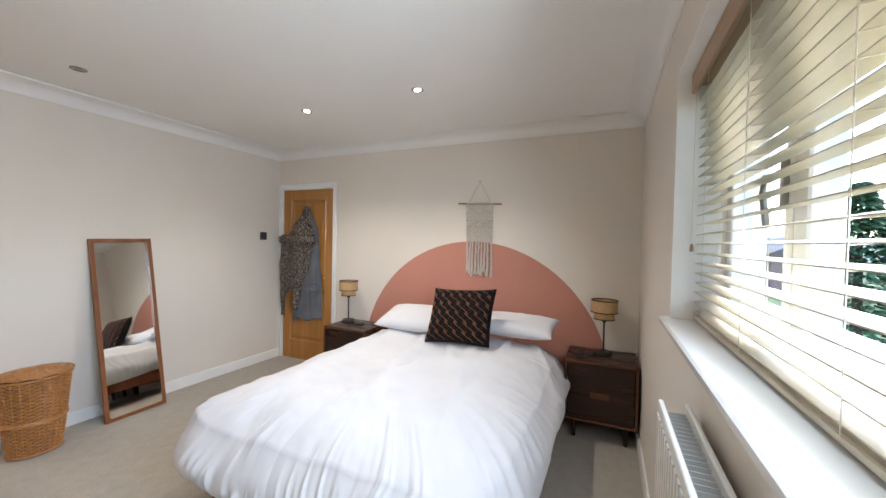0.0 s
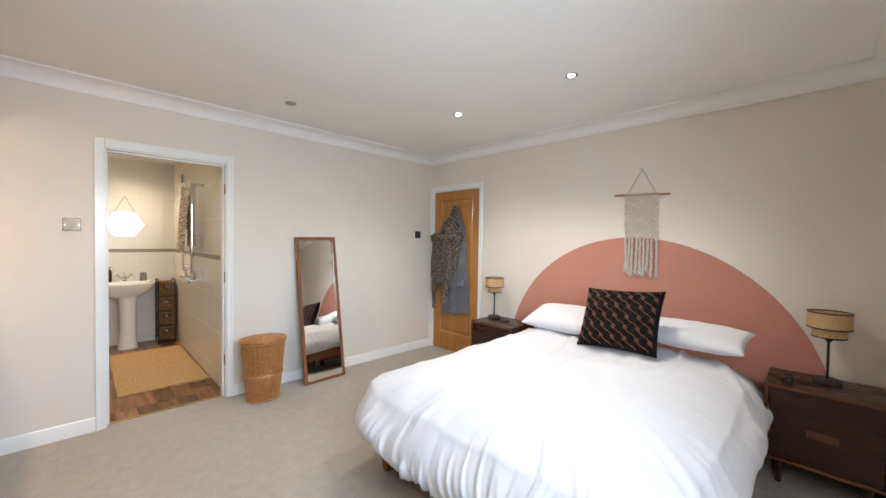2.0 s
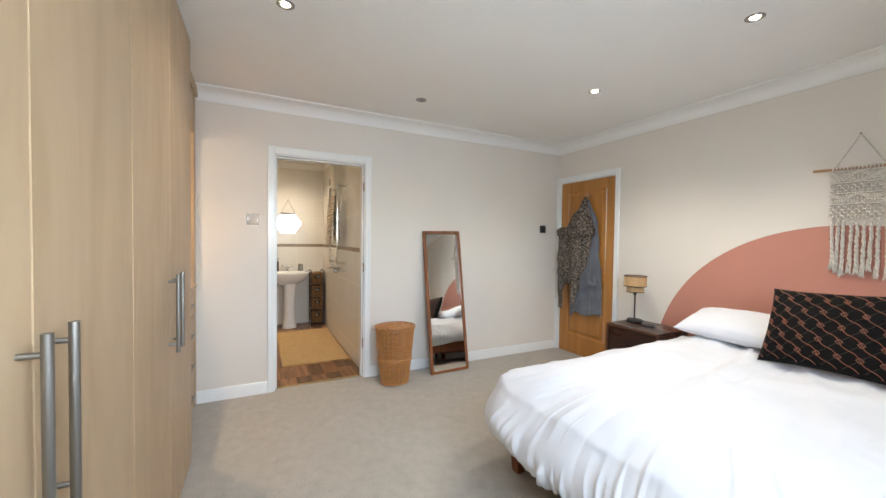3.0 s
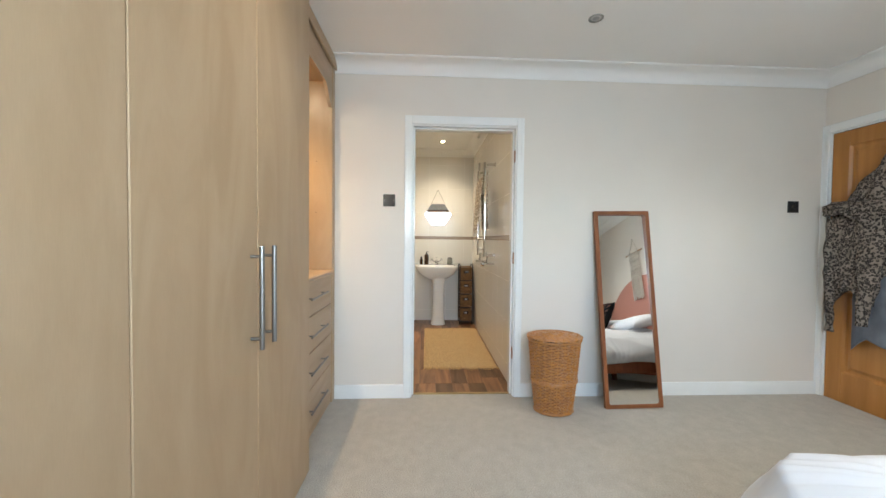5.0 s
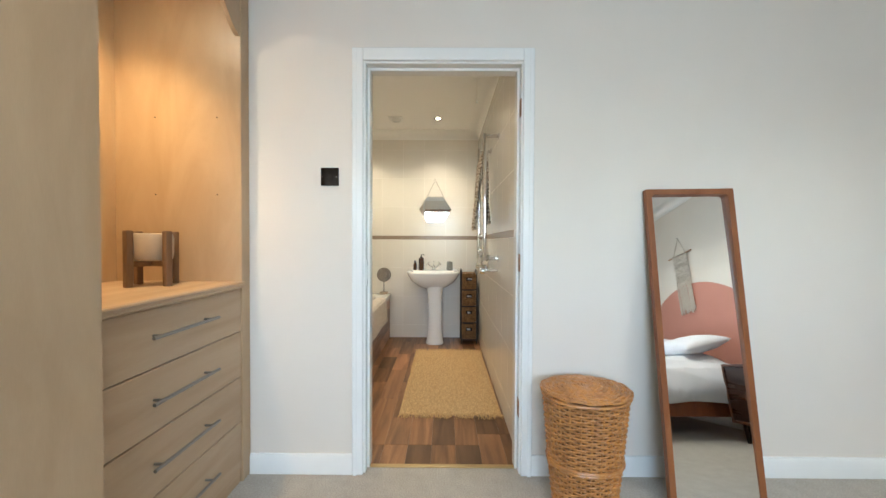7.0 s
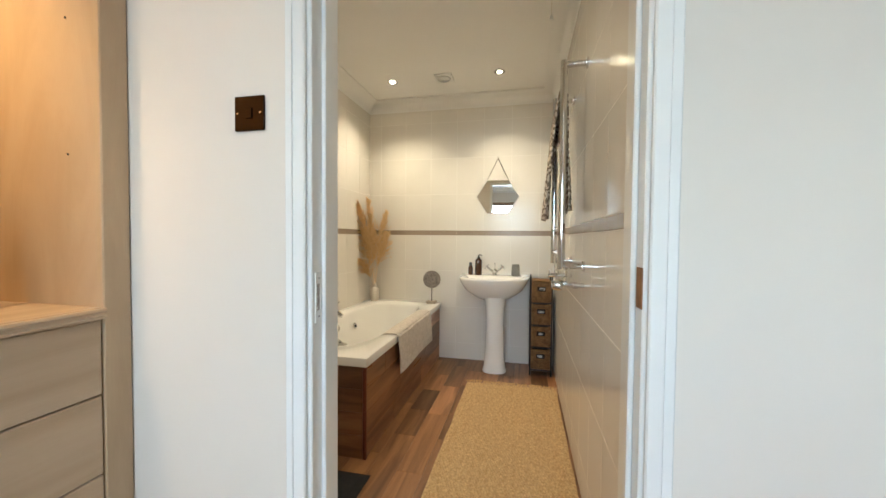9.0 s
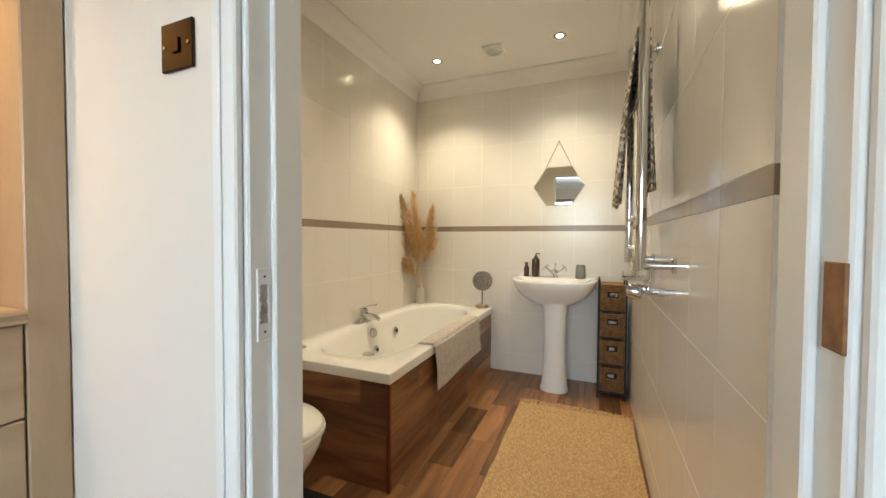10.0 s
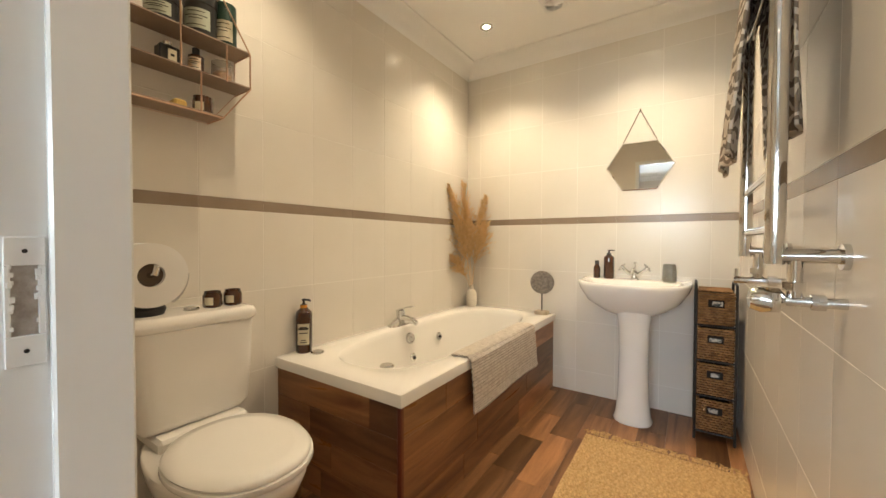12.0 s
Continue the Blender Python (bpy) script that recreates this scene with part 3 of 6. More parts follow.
def pillow(name, cx, cy, cz, w, d, h, rx, ry, rz, material, label, category, seed=0):
    def fn(side):
        def place(u, v):
            a, b = 2 * u - 1, 2 * v - 1
            t = max(0.0, (1 - abs(a) ** 2.6)) ** 0.5 * max(0.0, (1 - abs(b) ** 2.6)) ** 0.5
            k = 1 - 0.055 * (1 - abs(b) ** 2) * abs(a) ** 3
            k2 = 1 - 0.07 * (1 - abs(a) ** 2) * abs(b) ** 3
            wr = 0.05 * fbm(2.2 * a + seed, 2.2 * b, seed) + 0.025 * noise.noise((7 * a, 7 * b, seed))
            return (a * k * w / 2, b * k2 * d / 2, side * t * h / 2 * (1 + wr * 2) + 0.004 * side)
        return place
    g = Geo().grid(fn(1), 40, 30).grid(fn(-1), 40, 30)
    e = []
    for i in range(39):
        e.append((i, i + 1, 1200 + i + 1, 1200 + i))
        e.append((29 * 40 + i, 29 * 40 + i + 1, 1200 + 29 * 40 + i + 1, 1200 + 29 * 40 + i))
    for j in range(29):
        e.append((j * 40, (j + 1) * 40, 1200 + (j + 1) * 40, 1200 + j * 40))
        e.append((j * 40 + 39, (j + 1) * 40 + 39, 1200 + (j + 1) * 40 + 39, 1200 + j * 40 + 39))
    g.f += e
    ob = new(name, make_mesh(name, g, material, angle=180))
    ob.matrix_world = pose(cx, cy, cz, rx, ry, rz)
    ORIGIN[ob.name] = Vector()
    return tagged(ob, label, category), fn(1)


pillow("pillow", -1.44, 2.93, 0.745, 0.64, 0.41, 0.15, 14, 0, 3, COTTON, "plump white cotton pillow at the bed head", "pillow", 1)
pillow("pillow", -0.60, 2.975, 0.768, 0.66, 0.345, 0.125, 12, 0, -3, COTTON, "white cotton pillow with a pinched corner", "pillow", 4)
VELVET = mat("black_velvet", (0.006, 0.0055, 0.0055), (0.010, 0.009, 0.009), 0.9, scale=30, bump=0.3, bscale=600, sheen=0.02)
VELVET.node_tree.nodes["Principled BSDF"].inputs["Specular IOR Level"].default_value = 0.08
COPPER = mat("copper_thread", (0.26, 0.09, 0.045), (0.18, 0.06, 0.032), 0.55, scale=60)
cush, surf = pillow("cushion", -0.948, 2.70, 0.85, 0.525, 0.448, 0.15, 62, -3, -2, VELVET, "black velvet cushion with copper honeycomb embroidery", "cushion", 8)
lines = Geo()


def on_cushion(a, b):
    a, b = max(-0.97, min(0.97, a)), max(-0.97, min(0.97, b))
    return Vector(surf((a + 1) / 2, (b + 1) / 2)) + Vector((0, 0, 0.0015))


thin = Geo()
for k in range(-9, 10):
    # copper links run node to node down one diagonal, dark green ones across
    for gm, sgn, r in ((lines, 1, 0.0021), (thin, -1, 0.0011)):
        run = []
        for i in range(9 * 10 + 1):
            q = i / 10
            f = q - int(q)
            bow = -0.06 * math.sin(2 * math.pi * f) if sgn > 0 else 0.0
            a = sgn * (-1.45 + 0.29 * (q + bow + k))
            b = 1.32 - 0.33 * (q - bow)
            if abs(a) < 0.95 and abs(b) < 0.95:
                run.append(on_cushion(a, b))
            else:
                if len(run) > 2:
                    gm.tube(run, r, 5)
                run = []
        if len(run) > 2:
            gm.tube(run, r, 5)
for i in range(-9, 16):
    for j in range(10):
        a, b = -1.45 + 0.29 * i, 1.32 - 0.33 * j
        if abs(a) < 0.92 and abs(b) < 0.92:
            lines.tube([on_cushion(a + 0.05 * dx, b + 0.058 * dy) for dx, dy in ((-1, 0), (0, -1), (1, 0), (0, 1))], 0.0026, 5, True)
part("embroidery", thin, mat("dark_green_thread", (0.03, 0.032, 0.016), rough=0.7), cush, "thin dark green lattice")
part("embroidery", lines, COPPER, cush, "copper-coloured honeycomb pattern")


# ---- night tables and their lamps ----
def night_table(x0, x1, y0, y1, label, top=0.578):
    t = thing("night_table", label, "night table", ((x0 + x1) / 2, (y0 + y1) / 2, 0), "night tables beside the bed")
    b = 0.138
    part("top", Geo().box(x0, x1, y0, y1, top - 0.018, top, 0.004), WALNUT, t, recalc=False)
    part("top_edge", Geo().box(x0, x1, y0 - 0.004, y0 - 0.0005, top - 0.018, top - 0.001, 0.001), WALNUT_E, t, recalc=False)
    for sx0, sx1 in ((x0, x0 + 0.018), (x1 - 0.018, x1)):
        part("side", Geo().box(sx0, sx1, y0, y1, b, top - 0.0185, 0.002), WALNUT, t, recalc=False)
        part("side_edge", Geo().box(sx0, sx1, y0 - 0.004, y0 - 0.0005, b, top - 0.02, 0.001), WALNUT_E, t, recalc=False)
    part("bottom", Geo().box(x0 + 0.0185, x1 - 0.0185, y0 - 0.003, y1, b, b + 0.018, 0.002), WALNUT_E, t, recalc=False)
    part("back", Geo().box(x0 + 0.0185, x1 - 0.0185, y1 - 0.008, y1, b + 0.019, top - 0.019), WALNUT, t, recalc=False)
    dr = part("drawer", Geo().box(x0 + 0.021, x1 - 0.021, y0 + 0.006, y0 + 0.026, b + 0.021, top - 0.021, 0.003), WALNUT, t, recalc=False)
    mx, mz = (x0 + x1) / 2, b + 0.20
    part("handle", Geo().box(mx - 0.062, mx + 0.062, y0 + 0.001, y0 + 0.0055, mz - 0.02, mz + 0.02, 0.008), WALNUT_E, dr, "paler inset wooden pull", recalc=False)
    for lx in (x0 + 0.07, x1 - 0.07):
        for ly in (y0 + 0.05, y1 - 0.05):
            part("leg", Geo().cyl((lx, ly, b), (lx, ly, 0), 0.022, 0.014, 14), WALNUT, t)
    return t


night_table(-2.425, -1.945, 2.85, 3.24, "dark walnut bedside table with one drawer")
night_table(-0.195, 0.292, 2.90, 3.29, "dark walnut bedside table near the window wall")
RATTAN = mat("woven_cane", (0.60, 0.40, 0.20), (0.44, 0.27, 0.12), 0.6, scale=120, bump=0.5, bscale=260, fine=0.2)


def bedside_lamp(x, y, z, s=1.0):
    t = thing("bedside_lamp", "black metal bedside lamp with a two-tier cane shade", "lamp", (x, y, z), "lamps on the night tables")
    c = (x, y, z)
    part("base", Geo().lathe([(0.002, 0.0005), (0.062, 0.001), (0.065, 0.008), (0.062, 0.022), (0.056, 0.026), (0.002, 0.027)], c, 32), BLACK, t)
    part("stem", Geo().cyl((x, y, z + 0.026), (x, y, z + 0.275), 0.0065, seg=12), BLACK, t)
    part("collar", Geo().lathe([(0.012, 0.245), (0.017, 0.255), (0.012, 0.27)], c, 16), BLACK, t)
    for r, z0, z1 in ((0.072, 0.272, 0.335), (0.094, 0.325, 0.415)):
        sh = part("shade", Geo().lathe([(r - 0.002, z0), (r, z0), (r, z1), (r - 0.002, z1), (r - 0.002, z0)], c, 40, cap0=False, cap1=False), RATTAN, t, "woven cane shade")
        for zz in (z0, z1):
            part("shade_rim", Geo().tube([(x + r * math.cos(a), y + r * math.sin(a), z + zz) for a in [2 * math.pi * i / 36 for i in range(36)]], 0.0042, 6, True), BLACK, sh, "black bound rim")
    part("spider", Geo().cyl((x - 0.07, y, z + 0.30), (x + 0.07, y, z + 0.30), 0.002, seg=6).cyl((x, y - 0.07, z + 0.30), (x, y + 0.07, z + 0.30), 0.002, seg=6), BLACK, t)
    return t


bedside_lamp(-2.34, 3.11, 0.579)
bedside_lamp(0.062, 3.15, 0.579)
solo("charging_pad", Geo().lathe([(0.002, 0.0), (0.05, 0.001), (0.052, 0.006), (0.05, 0.011), (0.002, 0.012)], (-2.17, 3.06, 0.579), 28), BLACK, "round black charging pad on the bedside table", "charger")
solo("watch_stand", Geo().box(-0.115, -0.075, 2.96, 3.02, 0.579, 0.602, 0.008).box(-0.11, -0.08, 2.985, 3.005, 0.602, 0.632, 0.006), BLACK, "small black watch charger on the bedside table", "charger", recalc=False)
g = Geo().tube([(0.0 + 0.045 * math.cos(a) - 0.03, 3.07 + 0.03 * math.sin(a), 0.584) for a in [2 * math.pi * i / 24 for i in range(24)]], 0.004, 6, True)
g.tube([(-0.075, 3.07, 0.584), (-0.1, 3.03, 0.583), (-0.14, 3.06, 0.583), (-0.19, 3.12, 0.583)], 0.003, 6)
solo("charging_cable", g, BLACK, "coiled black cable on the bedside table", "cable")

# ---- wardrobes: doors at y -0.30, drawers at y -0.39 ----
YD, YQ = -0.30, -0.39


WE = (-2.67, -2.115, -1.575, -1.013, -0.46, 0.08)
for n, (a, b) in enumerate(zip(WE[:-1], WE[1:])):
    if n in (0, 2, 4):
        a2 = WE[min(n + 2, 5)] if n < 4 else b
        w = thing("wardrobe", "tall fitted wardrobe with maple-look doors", "wardrobe", ((a + a2) / 2, -0.65, 0), "fitted wardrobes")
        g = Geo().box(a, a2, YS, YD - 0.019, 0.0, HC - 0.002)
        part("body", g, MAPLE, w, recalc=False)
    d = part("door", Geo().box(a + 0.0015, b - 0.0015, YD - 0.018, YD, 0.012, HC - 0.03, 0.0025), MAPLE, w, recalc=False)
    if n < 4:
        hx = b - 0.049 if n % 2 == 0 else a + 0.049
        hz = (0.80, 1.14)
        bar = Geo().cyl((hx, YD + 0.036, hz[0]), (hx, YD + 0.036, hz[1]), 0.0085, seg=18)
        h = part("handle", bar, STEEL, d, "long brushed steel bar handle")
        h.parent = d
        for z in (hz[0] + 0.035, hz[1] - 0.035):
            part("handle_post", Geo().cyl((hx, YD, z), (hx, YD + 0.036, z), 0.0055, seg=12), STEEL, d)
solo("wardrobe_filler", Geo().box(0.0815, XE, YS, YD - 0.005, 0, HC - 0.002, 0.002), MAPLE, "maple-look filler panel at the end of the wardrobes", "wardrobe panel", recalc=False)

nu_ = thing("drawer_unit", "maple-look open niche over four drawers, lit inside", "drawer unit", (-3.1, -0.7, 0))
x0, x1 = XW + 0.002, WE[0]
part("stile", Geo().box(x0, -3.458, YQ - 0.6, YQ + 0.004, 0, HC - 0.003, 0.003), MAPLE, nu_, recalc=False)
part("stile", Geo().box(x1 - 0.03, x1 - 0.001, YQ - 0.6, YQ + 0.004, 0, HC - 0.003, 0.003), MAPLE, nu_, recalc=False)
part("back_panel", Geo().box(-3.457, x1 - 0.031, YS + 0.012, YS + 0.03, 0.94, 2.25), MAPLE, nu_, recalc=False)
part("shelf_top", Geo().box(-3.457, x1 - 0.031, YS + 0.031, YQ + 0.012, 0.918, 0.945, 0.008), MAPLE_H, nu_, recalc=False)
part("niche_top", Geo().box(-3.457, x1 - 0.031, YS + 0.012, YQ - 0.022, 2.25, 2.27), MAPLE_H, nu_, recalc=False)
# arched valance
g = Geo()
ring0, ring1 = [], []
va, vb = -3.457, x1 - 0.031
low = []
for i in range(41):
    u = i / 40
    e = min(u, 1 - u)
    z = 2.19 - 0.115 * (0.5 + 0.5 * math.cos(min(1.0, e / 0.24) * math.pi)) - 0.0
    low.append((va + (vb - va) * u, z))
ring = low + [(vb, HC - 0.004), (va, HC - 0.004)]
g.loft([[(x, YQ - 0.02, z) for x, z in ring], [(x, YQ, z) for x, z in ring]])
part("valance", g, MAPLE_H, nu_, "curved valance over the niche")
part("cornice", Geo().box(x0, vb, YQ + 0.005, YQ + 0.022, HC - 0.075, HC - 0.004, 0.008), MAPLE_H, nu_, recalc=False)
part("plinth", Geo().box(-3.457, x1 - 0.031, YQ - 0.03, YQ - 0.008, 0, 0.068, 0.002), MAPLE_H, nu_, recalc=False)
zs = (0.07, 0.29, 0.501, 0.713, 0.914)
for z0, z1 in zip(zs[:-1], zs[1:]):
    d = part("drawer", Geo().box(-3.455, x1 - 0.033, YQ - 0.02, YQ, z0 + 0.002, z1 - 0.002, 0.003), MAPLE_H, nu_, recalc=False)
    zc = z0 + 0.11
    part("handle", Geo().cyl((-3.235, YQ + 0.034, zc), (-2.90, YQ + 0.034, zc), 0.006, seg=14), STEEL, d, "brushed steel bar handle")
    for px in (-3.195, -2.94):
        part("handle_post", Geo().cyl((px, YQ, zc), (px, YQ + 0.034, zc), 0.0045, seg=10), STEEL, d)
part("niche_light", Geo().lathe([(0.03, 0.0), (0.034, 0.012), (0.002, 0.013)], (-3.05, -0.62, 2.236), 20), LAMP_ON, nu_, "small round niche lamp")
for y in (-0.785, -0.498):
    for z in (1.346, 1.702):
        part("shelf_hole", Geo().cyl((-3.4585, y, z), (-3.456, y, z), 0.003, seg=8), DARK, nu_)
# plant stand with a pale pot in the niche
ps = thing("plant_stand", "dark wooden plant stand holding a pale pot in the niche", "plant stand", (-3.2, -0.72, 0.946))
SX, SY = -3.285, -0.665
STAND = mat("weathered_teak", (0.22, 0.135, 0.075), (0.16, 0.095, 0.05), 0.55, scale=6, stretch=(5, 5, 0.6), fine=0.1)
for k in range(4):
    g = Geo().box(-0.013, 0.013, -0.013, 0.013, 0.9455, 1.172, 0.003)
    part("leg", g.move(pose(SX, SY, 0, 0, 0, 90 * k + 70.6) @ pose(0.09, 0, 0)), STAND, ps, recalc=False)
for k in range(2):
    g = Geo().box(-0.077, 0.077, -0.011, 0.011, 1.026 + 0.0005 * k, 1.048, 0.002)
    part("cross_bar", g.move(pose(SX, SY, -0.0005 * k, 0, 0, 90 * k + 70.6)), STAND, ps, recalc=False)
solo("plant_pot", Geo().lathe([(0.002, 0.0), (0.060, 0.0), (0.070, 0.008), (0.0735, 0.03), (0.0735, 0.095), (0.069, 0.110), (0.060, 0.114), (0.052, 0.110), (0.050, 0.06), (0.002, 0.055)], (SX, SY, 1.0485), 36),
     mat("sand_ceramic", (0.50, 0.43, 0.34), (0.44, 0.38, 0.30), 0.5, scale=20), "sand-coloured round pot held in the plant stand", "plant pot")
# moulded front edge of the niche shelf
part("shelf_edge", Geo().loft([[(x, YQ + dy, z) for dy, z in ((0.0125, 0.9445), (0.020, 0.943), (0.022, 0.937), (0.017, 0.931), (0.017, 0.925), (0.021, 0.921), (0.020, 0.9165), (0.0125, 0.916))] for x in (-3.455, x1 - 0.033)]), MAPLE_H, nu_)

# ---- leaning mirror ----
mir = thing("leaning_mirror", "tall mirror in a teak frame leaning on the wall", "mirror", (0, 0, 0))
W2, HM, FW = 0.206, 1.398, 0.026


def rounded(w, h, r, n=6, z0=0.0):
    out = []
    for cx, cz, a0 in ((w - r, z0 + h - r, 0), (-w + r, z0 + h - r, 90), (-w + r, z0 + r, 180), (w - r, z0 + r, 270)):
        for i in range(n + 1):
            a = radians(a0 + 90 * i / n)
            out.append((cx + r * math.cos(a), cz + r * math.sin(a)))
    return out


o_, i_ = rounded(W2, HM, 0.003), rounded(W2 - FW, HM - 2 * FW, 0.018, z0=FW)
ring = lambda pts, y: [(x, y, z) for x, z in pts]
g = Geo().loft([ring(o_, 0.0), ring(o_, 0.028), ring(i_, 0.028), ring(i_, 0.010), ring(i_, 0.0), ring(o_, 0.0)], True, False, False)
part("frame", g, TEAK, mir)
# the glass sits a little askew in its rebate
seat = lambda pts, d: [(x, 0.0125 - (z - HM / 2) * math.tan(radians(0.85)) + d, z) for x, z in pts]
part("glass", Geo().loft([seat(i_, -0.002), seat(i_, 0.002)]), MIRROR, mir, "clean mirror glass")
part("backing", Geo().box(-W2 + 0.004, W2 - 0.004, -0.004, -0.0005, 0.004, HM - 0.004), DARK, mir, recalc=False)
# front face +y turned to +x, top leaning back to the wall
mir.matrix_world = pose(-3.331, 1.735, 0.0, 0, 0, -89.7) @ pose(0, 0, 0, 8.0, 1.0, 0)

# ---- wicker laundry basket ----
WICK = mat("golden_wicker", (0.56, 0.275, 0.095), (0.31, 0.13, 0.04), 0.28, scale=32, fine=0.12, bump=0.2, bscale=300, contrast=(0.3, 0.7))


def wicker_basket(cx, cy):
    t = thing("laundry_basket", "golden wicker laundry basket with a lid", "laundry basket", (cx, cy, 0))
    H = 0.50
    ax = lambda z: (0.098 + 0.042 * (z / H) ** 0.8, 0.120 + 0.052 * (z / H) ** 0.8)
    ns = 24

    def loop(z, off, phase, wob):
        pts = []
        m = ns * 4
        for i in range(m):
            a = 2 * math.pi * i / m
            rx, ry = ax(z)
            k = off + wob * math.sin(ns / 2 * 2 * a / 2 + phase)
            pts.append((cx + (rx + k) * math.cos(a), cy + (ry + k) * math.sin(a), z))
        return pts

    weave = Geo()
    rows = 42
    for i in range(rows):
        z = 0.018 + (H - 0.03) * i / (rows - 1)
        weave.tube(loop(z, 0.0, math.pi * (i % 2), 0.0048), 0.0046, 6, True)
    part("weave", weave, WICK, t)
    for i in range(ns):
        a = 2 * math.pi * (i + 0.5) / ns
        pts = [(cx + ax(z)[0] * math.cos(a), cy + ax(z)[1] * math.sin(a), z) for z in (0.005, 0.13, 0.26, 0.39, H)]
        part("stake", Geo().tube(pts, 0.0045, 6), WICK, t)
    # dark inner shell added so the gaps of the weave look shaded
    part("liner", Geo().lathe([(ax(z)[1] - 0.008, z) for z in (0.014, 0.1, 0.2, 0.3, 0.4, H)], (cx, cy, 0), 40, 0.83, 1.0), mat("shadowed_wicker", (0.12, 0.055, 0.02), rough=0.9), t)
    part("base", Geo().lathe([(0.002, 0.002), (1.0, 0.002), (1.0, 0.012), (0.002, 0.012)], (cx, cy, 0), 40, 0.098, 0.120), WICK, t)
    for z in (0.012, 0.215, 0.225, H - 0.004):
        part("braid", Geo().tube(loop(z, 0.006, 0, 0.0015), 0.0075, 6, True), WICK, t)
    lid = Geo()
    for i in range(20):
        q = 1 - i / 20.5
        rx, ry = 0.152 * q, 0.184 * q
        m = max(20, int(84 * q))
        lid.tube([(cx + rx * math.cos(2 * math.pi * j / m), cy + ry * math.sin(2 * math.pi * j / m),
                   H + 0.014 + 0.022 * (1 - q ** 2) + 0.0025 * math.sin(11 * 2 * math.pi * j / m + math.pi * (i % 2))) for j in range(m)], 0.0054, 5, True)
    lp = part("lid", lid, WICK, t, "round coiled wicker lid")
    ribs = Geo()
    for i in range(11):
        a = 2 * math.pi * i / 11
        ribs.tube([(cx + 0.150 * q * math.cos(a), cy + 0.182 * q * math.sin(a), H + 0.014 + 0.022 * (1 - q * q)) for q in (0.03, 0.3, 0.6, 1.0)], 0.0042, 5)
    part("lid_ribs", ribs, WICK, lp)
    return t


wicker_basket(-3.30, 1.155)

# ---- oak door and what hangs on it ----
dr = thing("door_2", "closed oak panelled bedroom door", "door", ((BX0 + BX1) / 2, YN + 0.03, 0), kind="structure")
dx0, dx1 = BX0 - 0.0005, BX1 + 0.0065
g = Geo()
for b in ((dx0, dx0 + 0.11, 0.004, DZ - 0.003), (dx1 - 0.11, dx1, 0.004, DZ - 0.003), (dx0 + 0.11, dx1 - 0.11, 0.004, 0.22), (dx0 + 0.11, dx1 - 0.11, DZ - 0.11, DZ - 0.003),
          (dx0 + 0.11, dx1 - 0.11, 0.82, 0.97)):
    g.box(b[0], b[1], YN + 0.003, YN + 0.04, b[2], b[3], 0.002)
part("leaf", g, OAK, dr, recalc=False)
for z0, z1 in ((0.22, 0.82), (0.97, DZ - 0.11)):
    a, b = dx0 + 0.11, dx1 - 0.11
    rr = lambda k, y: [(a + k, y, z0 + k), (b - k, y, z0 + k), (b - k, y, z1 - k), (a + k, y, z1 - k)]
    part("panel", Geo().loft([rr(0, YN + 0.004), rr(0.012, YN + 0.016), rr(0.03, YN + 0.016), rr(0.055, YN + 0.006), rr(0.06, YN + 0.006)], True, False, True), OAK, dr, angle=15)
part("handle", Geo().lathe([(0.002, 0), (0.026, 0), (0.026, 0.008), (0.01, 0.010), (0.002, 0.010)], (0, 0, 0), 20).move(pose(dx0 + 0.06, YN + 0.003, 1.0, 90, 0, 0))
     .tube([(dx0 + 0.06, YN, 1.0), (dx0 + 0.06, YN - 0.045, 1.0), (dx0 + 0.075, YN - 0.052, 1.0), (dx0 + 0.17, YN - 0.052, 1.0)], 0.009, 10), STEEL, dr, "satin steel lever handle")
part("hook", Geo().tube([(-3.05, YN + 0.002, 1.80), (-3.05, YN - 0.03, 1.79), (-3.05, YN - 0.04, 1.81), (-3.05, YN - 0.04, 1.83)], 0.006, 8), STEEL, dr, "steel coat hook")

# ---- bath ----
bath = thing("bathtub", "white whirlpool bath boxed in with walnut-look boards", "bathtub", (-5.26, -0.44, 0))
bx0, bx1, by0, by1, bz = XBW + 0.001, -4.416, YBS + 0.001, -0.078, 0.525
bcx, bcy, bhx, bhy = (bx0 + bx1) / 2, (by0 + by1) / 2, (bx1 - bx0) / 2, (by1 - by0) / 2


def sup(cx, cy, a, b, z, p, n=96):
    out = []
    for i in range(n):
        t = 2 * math.pi * (i + 0.5) / n
        ct, st = math.cos(t), math.sin(t)
        k = (abs(ct / a) ** p + abs(st / b) ** p) ** (-1 / p)
        out.append((cx + k * ct, cy + k * st, z))
    return out


def rect_ring(a, b, z, n=24):
    """A rectangle about the bath's middle, with points in its corners."""
    k = [(-1 + 2 * i / n) for i in range(n)]
    pts = [(-a * q, -b) for q in k] + [(-a, b * q) for q in k] + [(a * q, b) for q in k] + [(a, -b * q) for q in k]
    return [(bcx + x, bcy + y, z) for x, y in pts]


def oval_ring(cx, a, b, z, p):
    out = []
    for x, y, _ in rect_ring(bhx, bhy, z):
        t = math.atan2((y - bcy) / bhy, (x - bcx) / bhx)
        ct, st = math.cos(t), math.sin(t)
        k = (abs(ct) ** p + abs(st) ** p) ** (-1 / p)
        out.append((cx + a * k * ct, bcy + 0.004 + b * k * st, z))
    return out


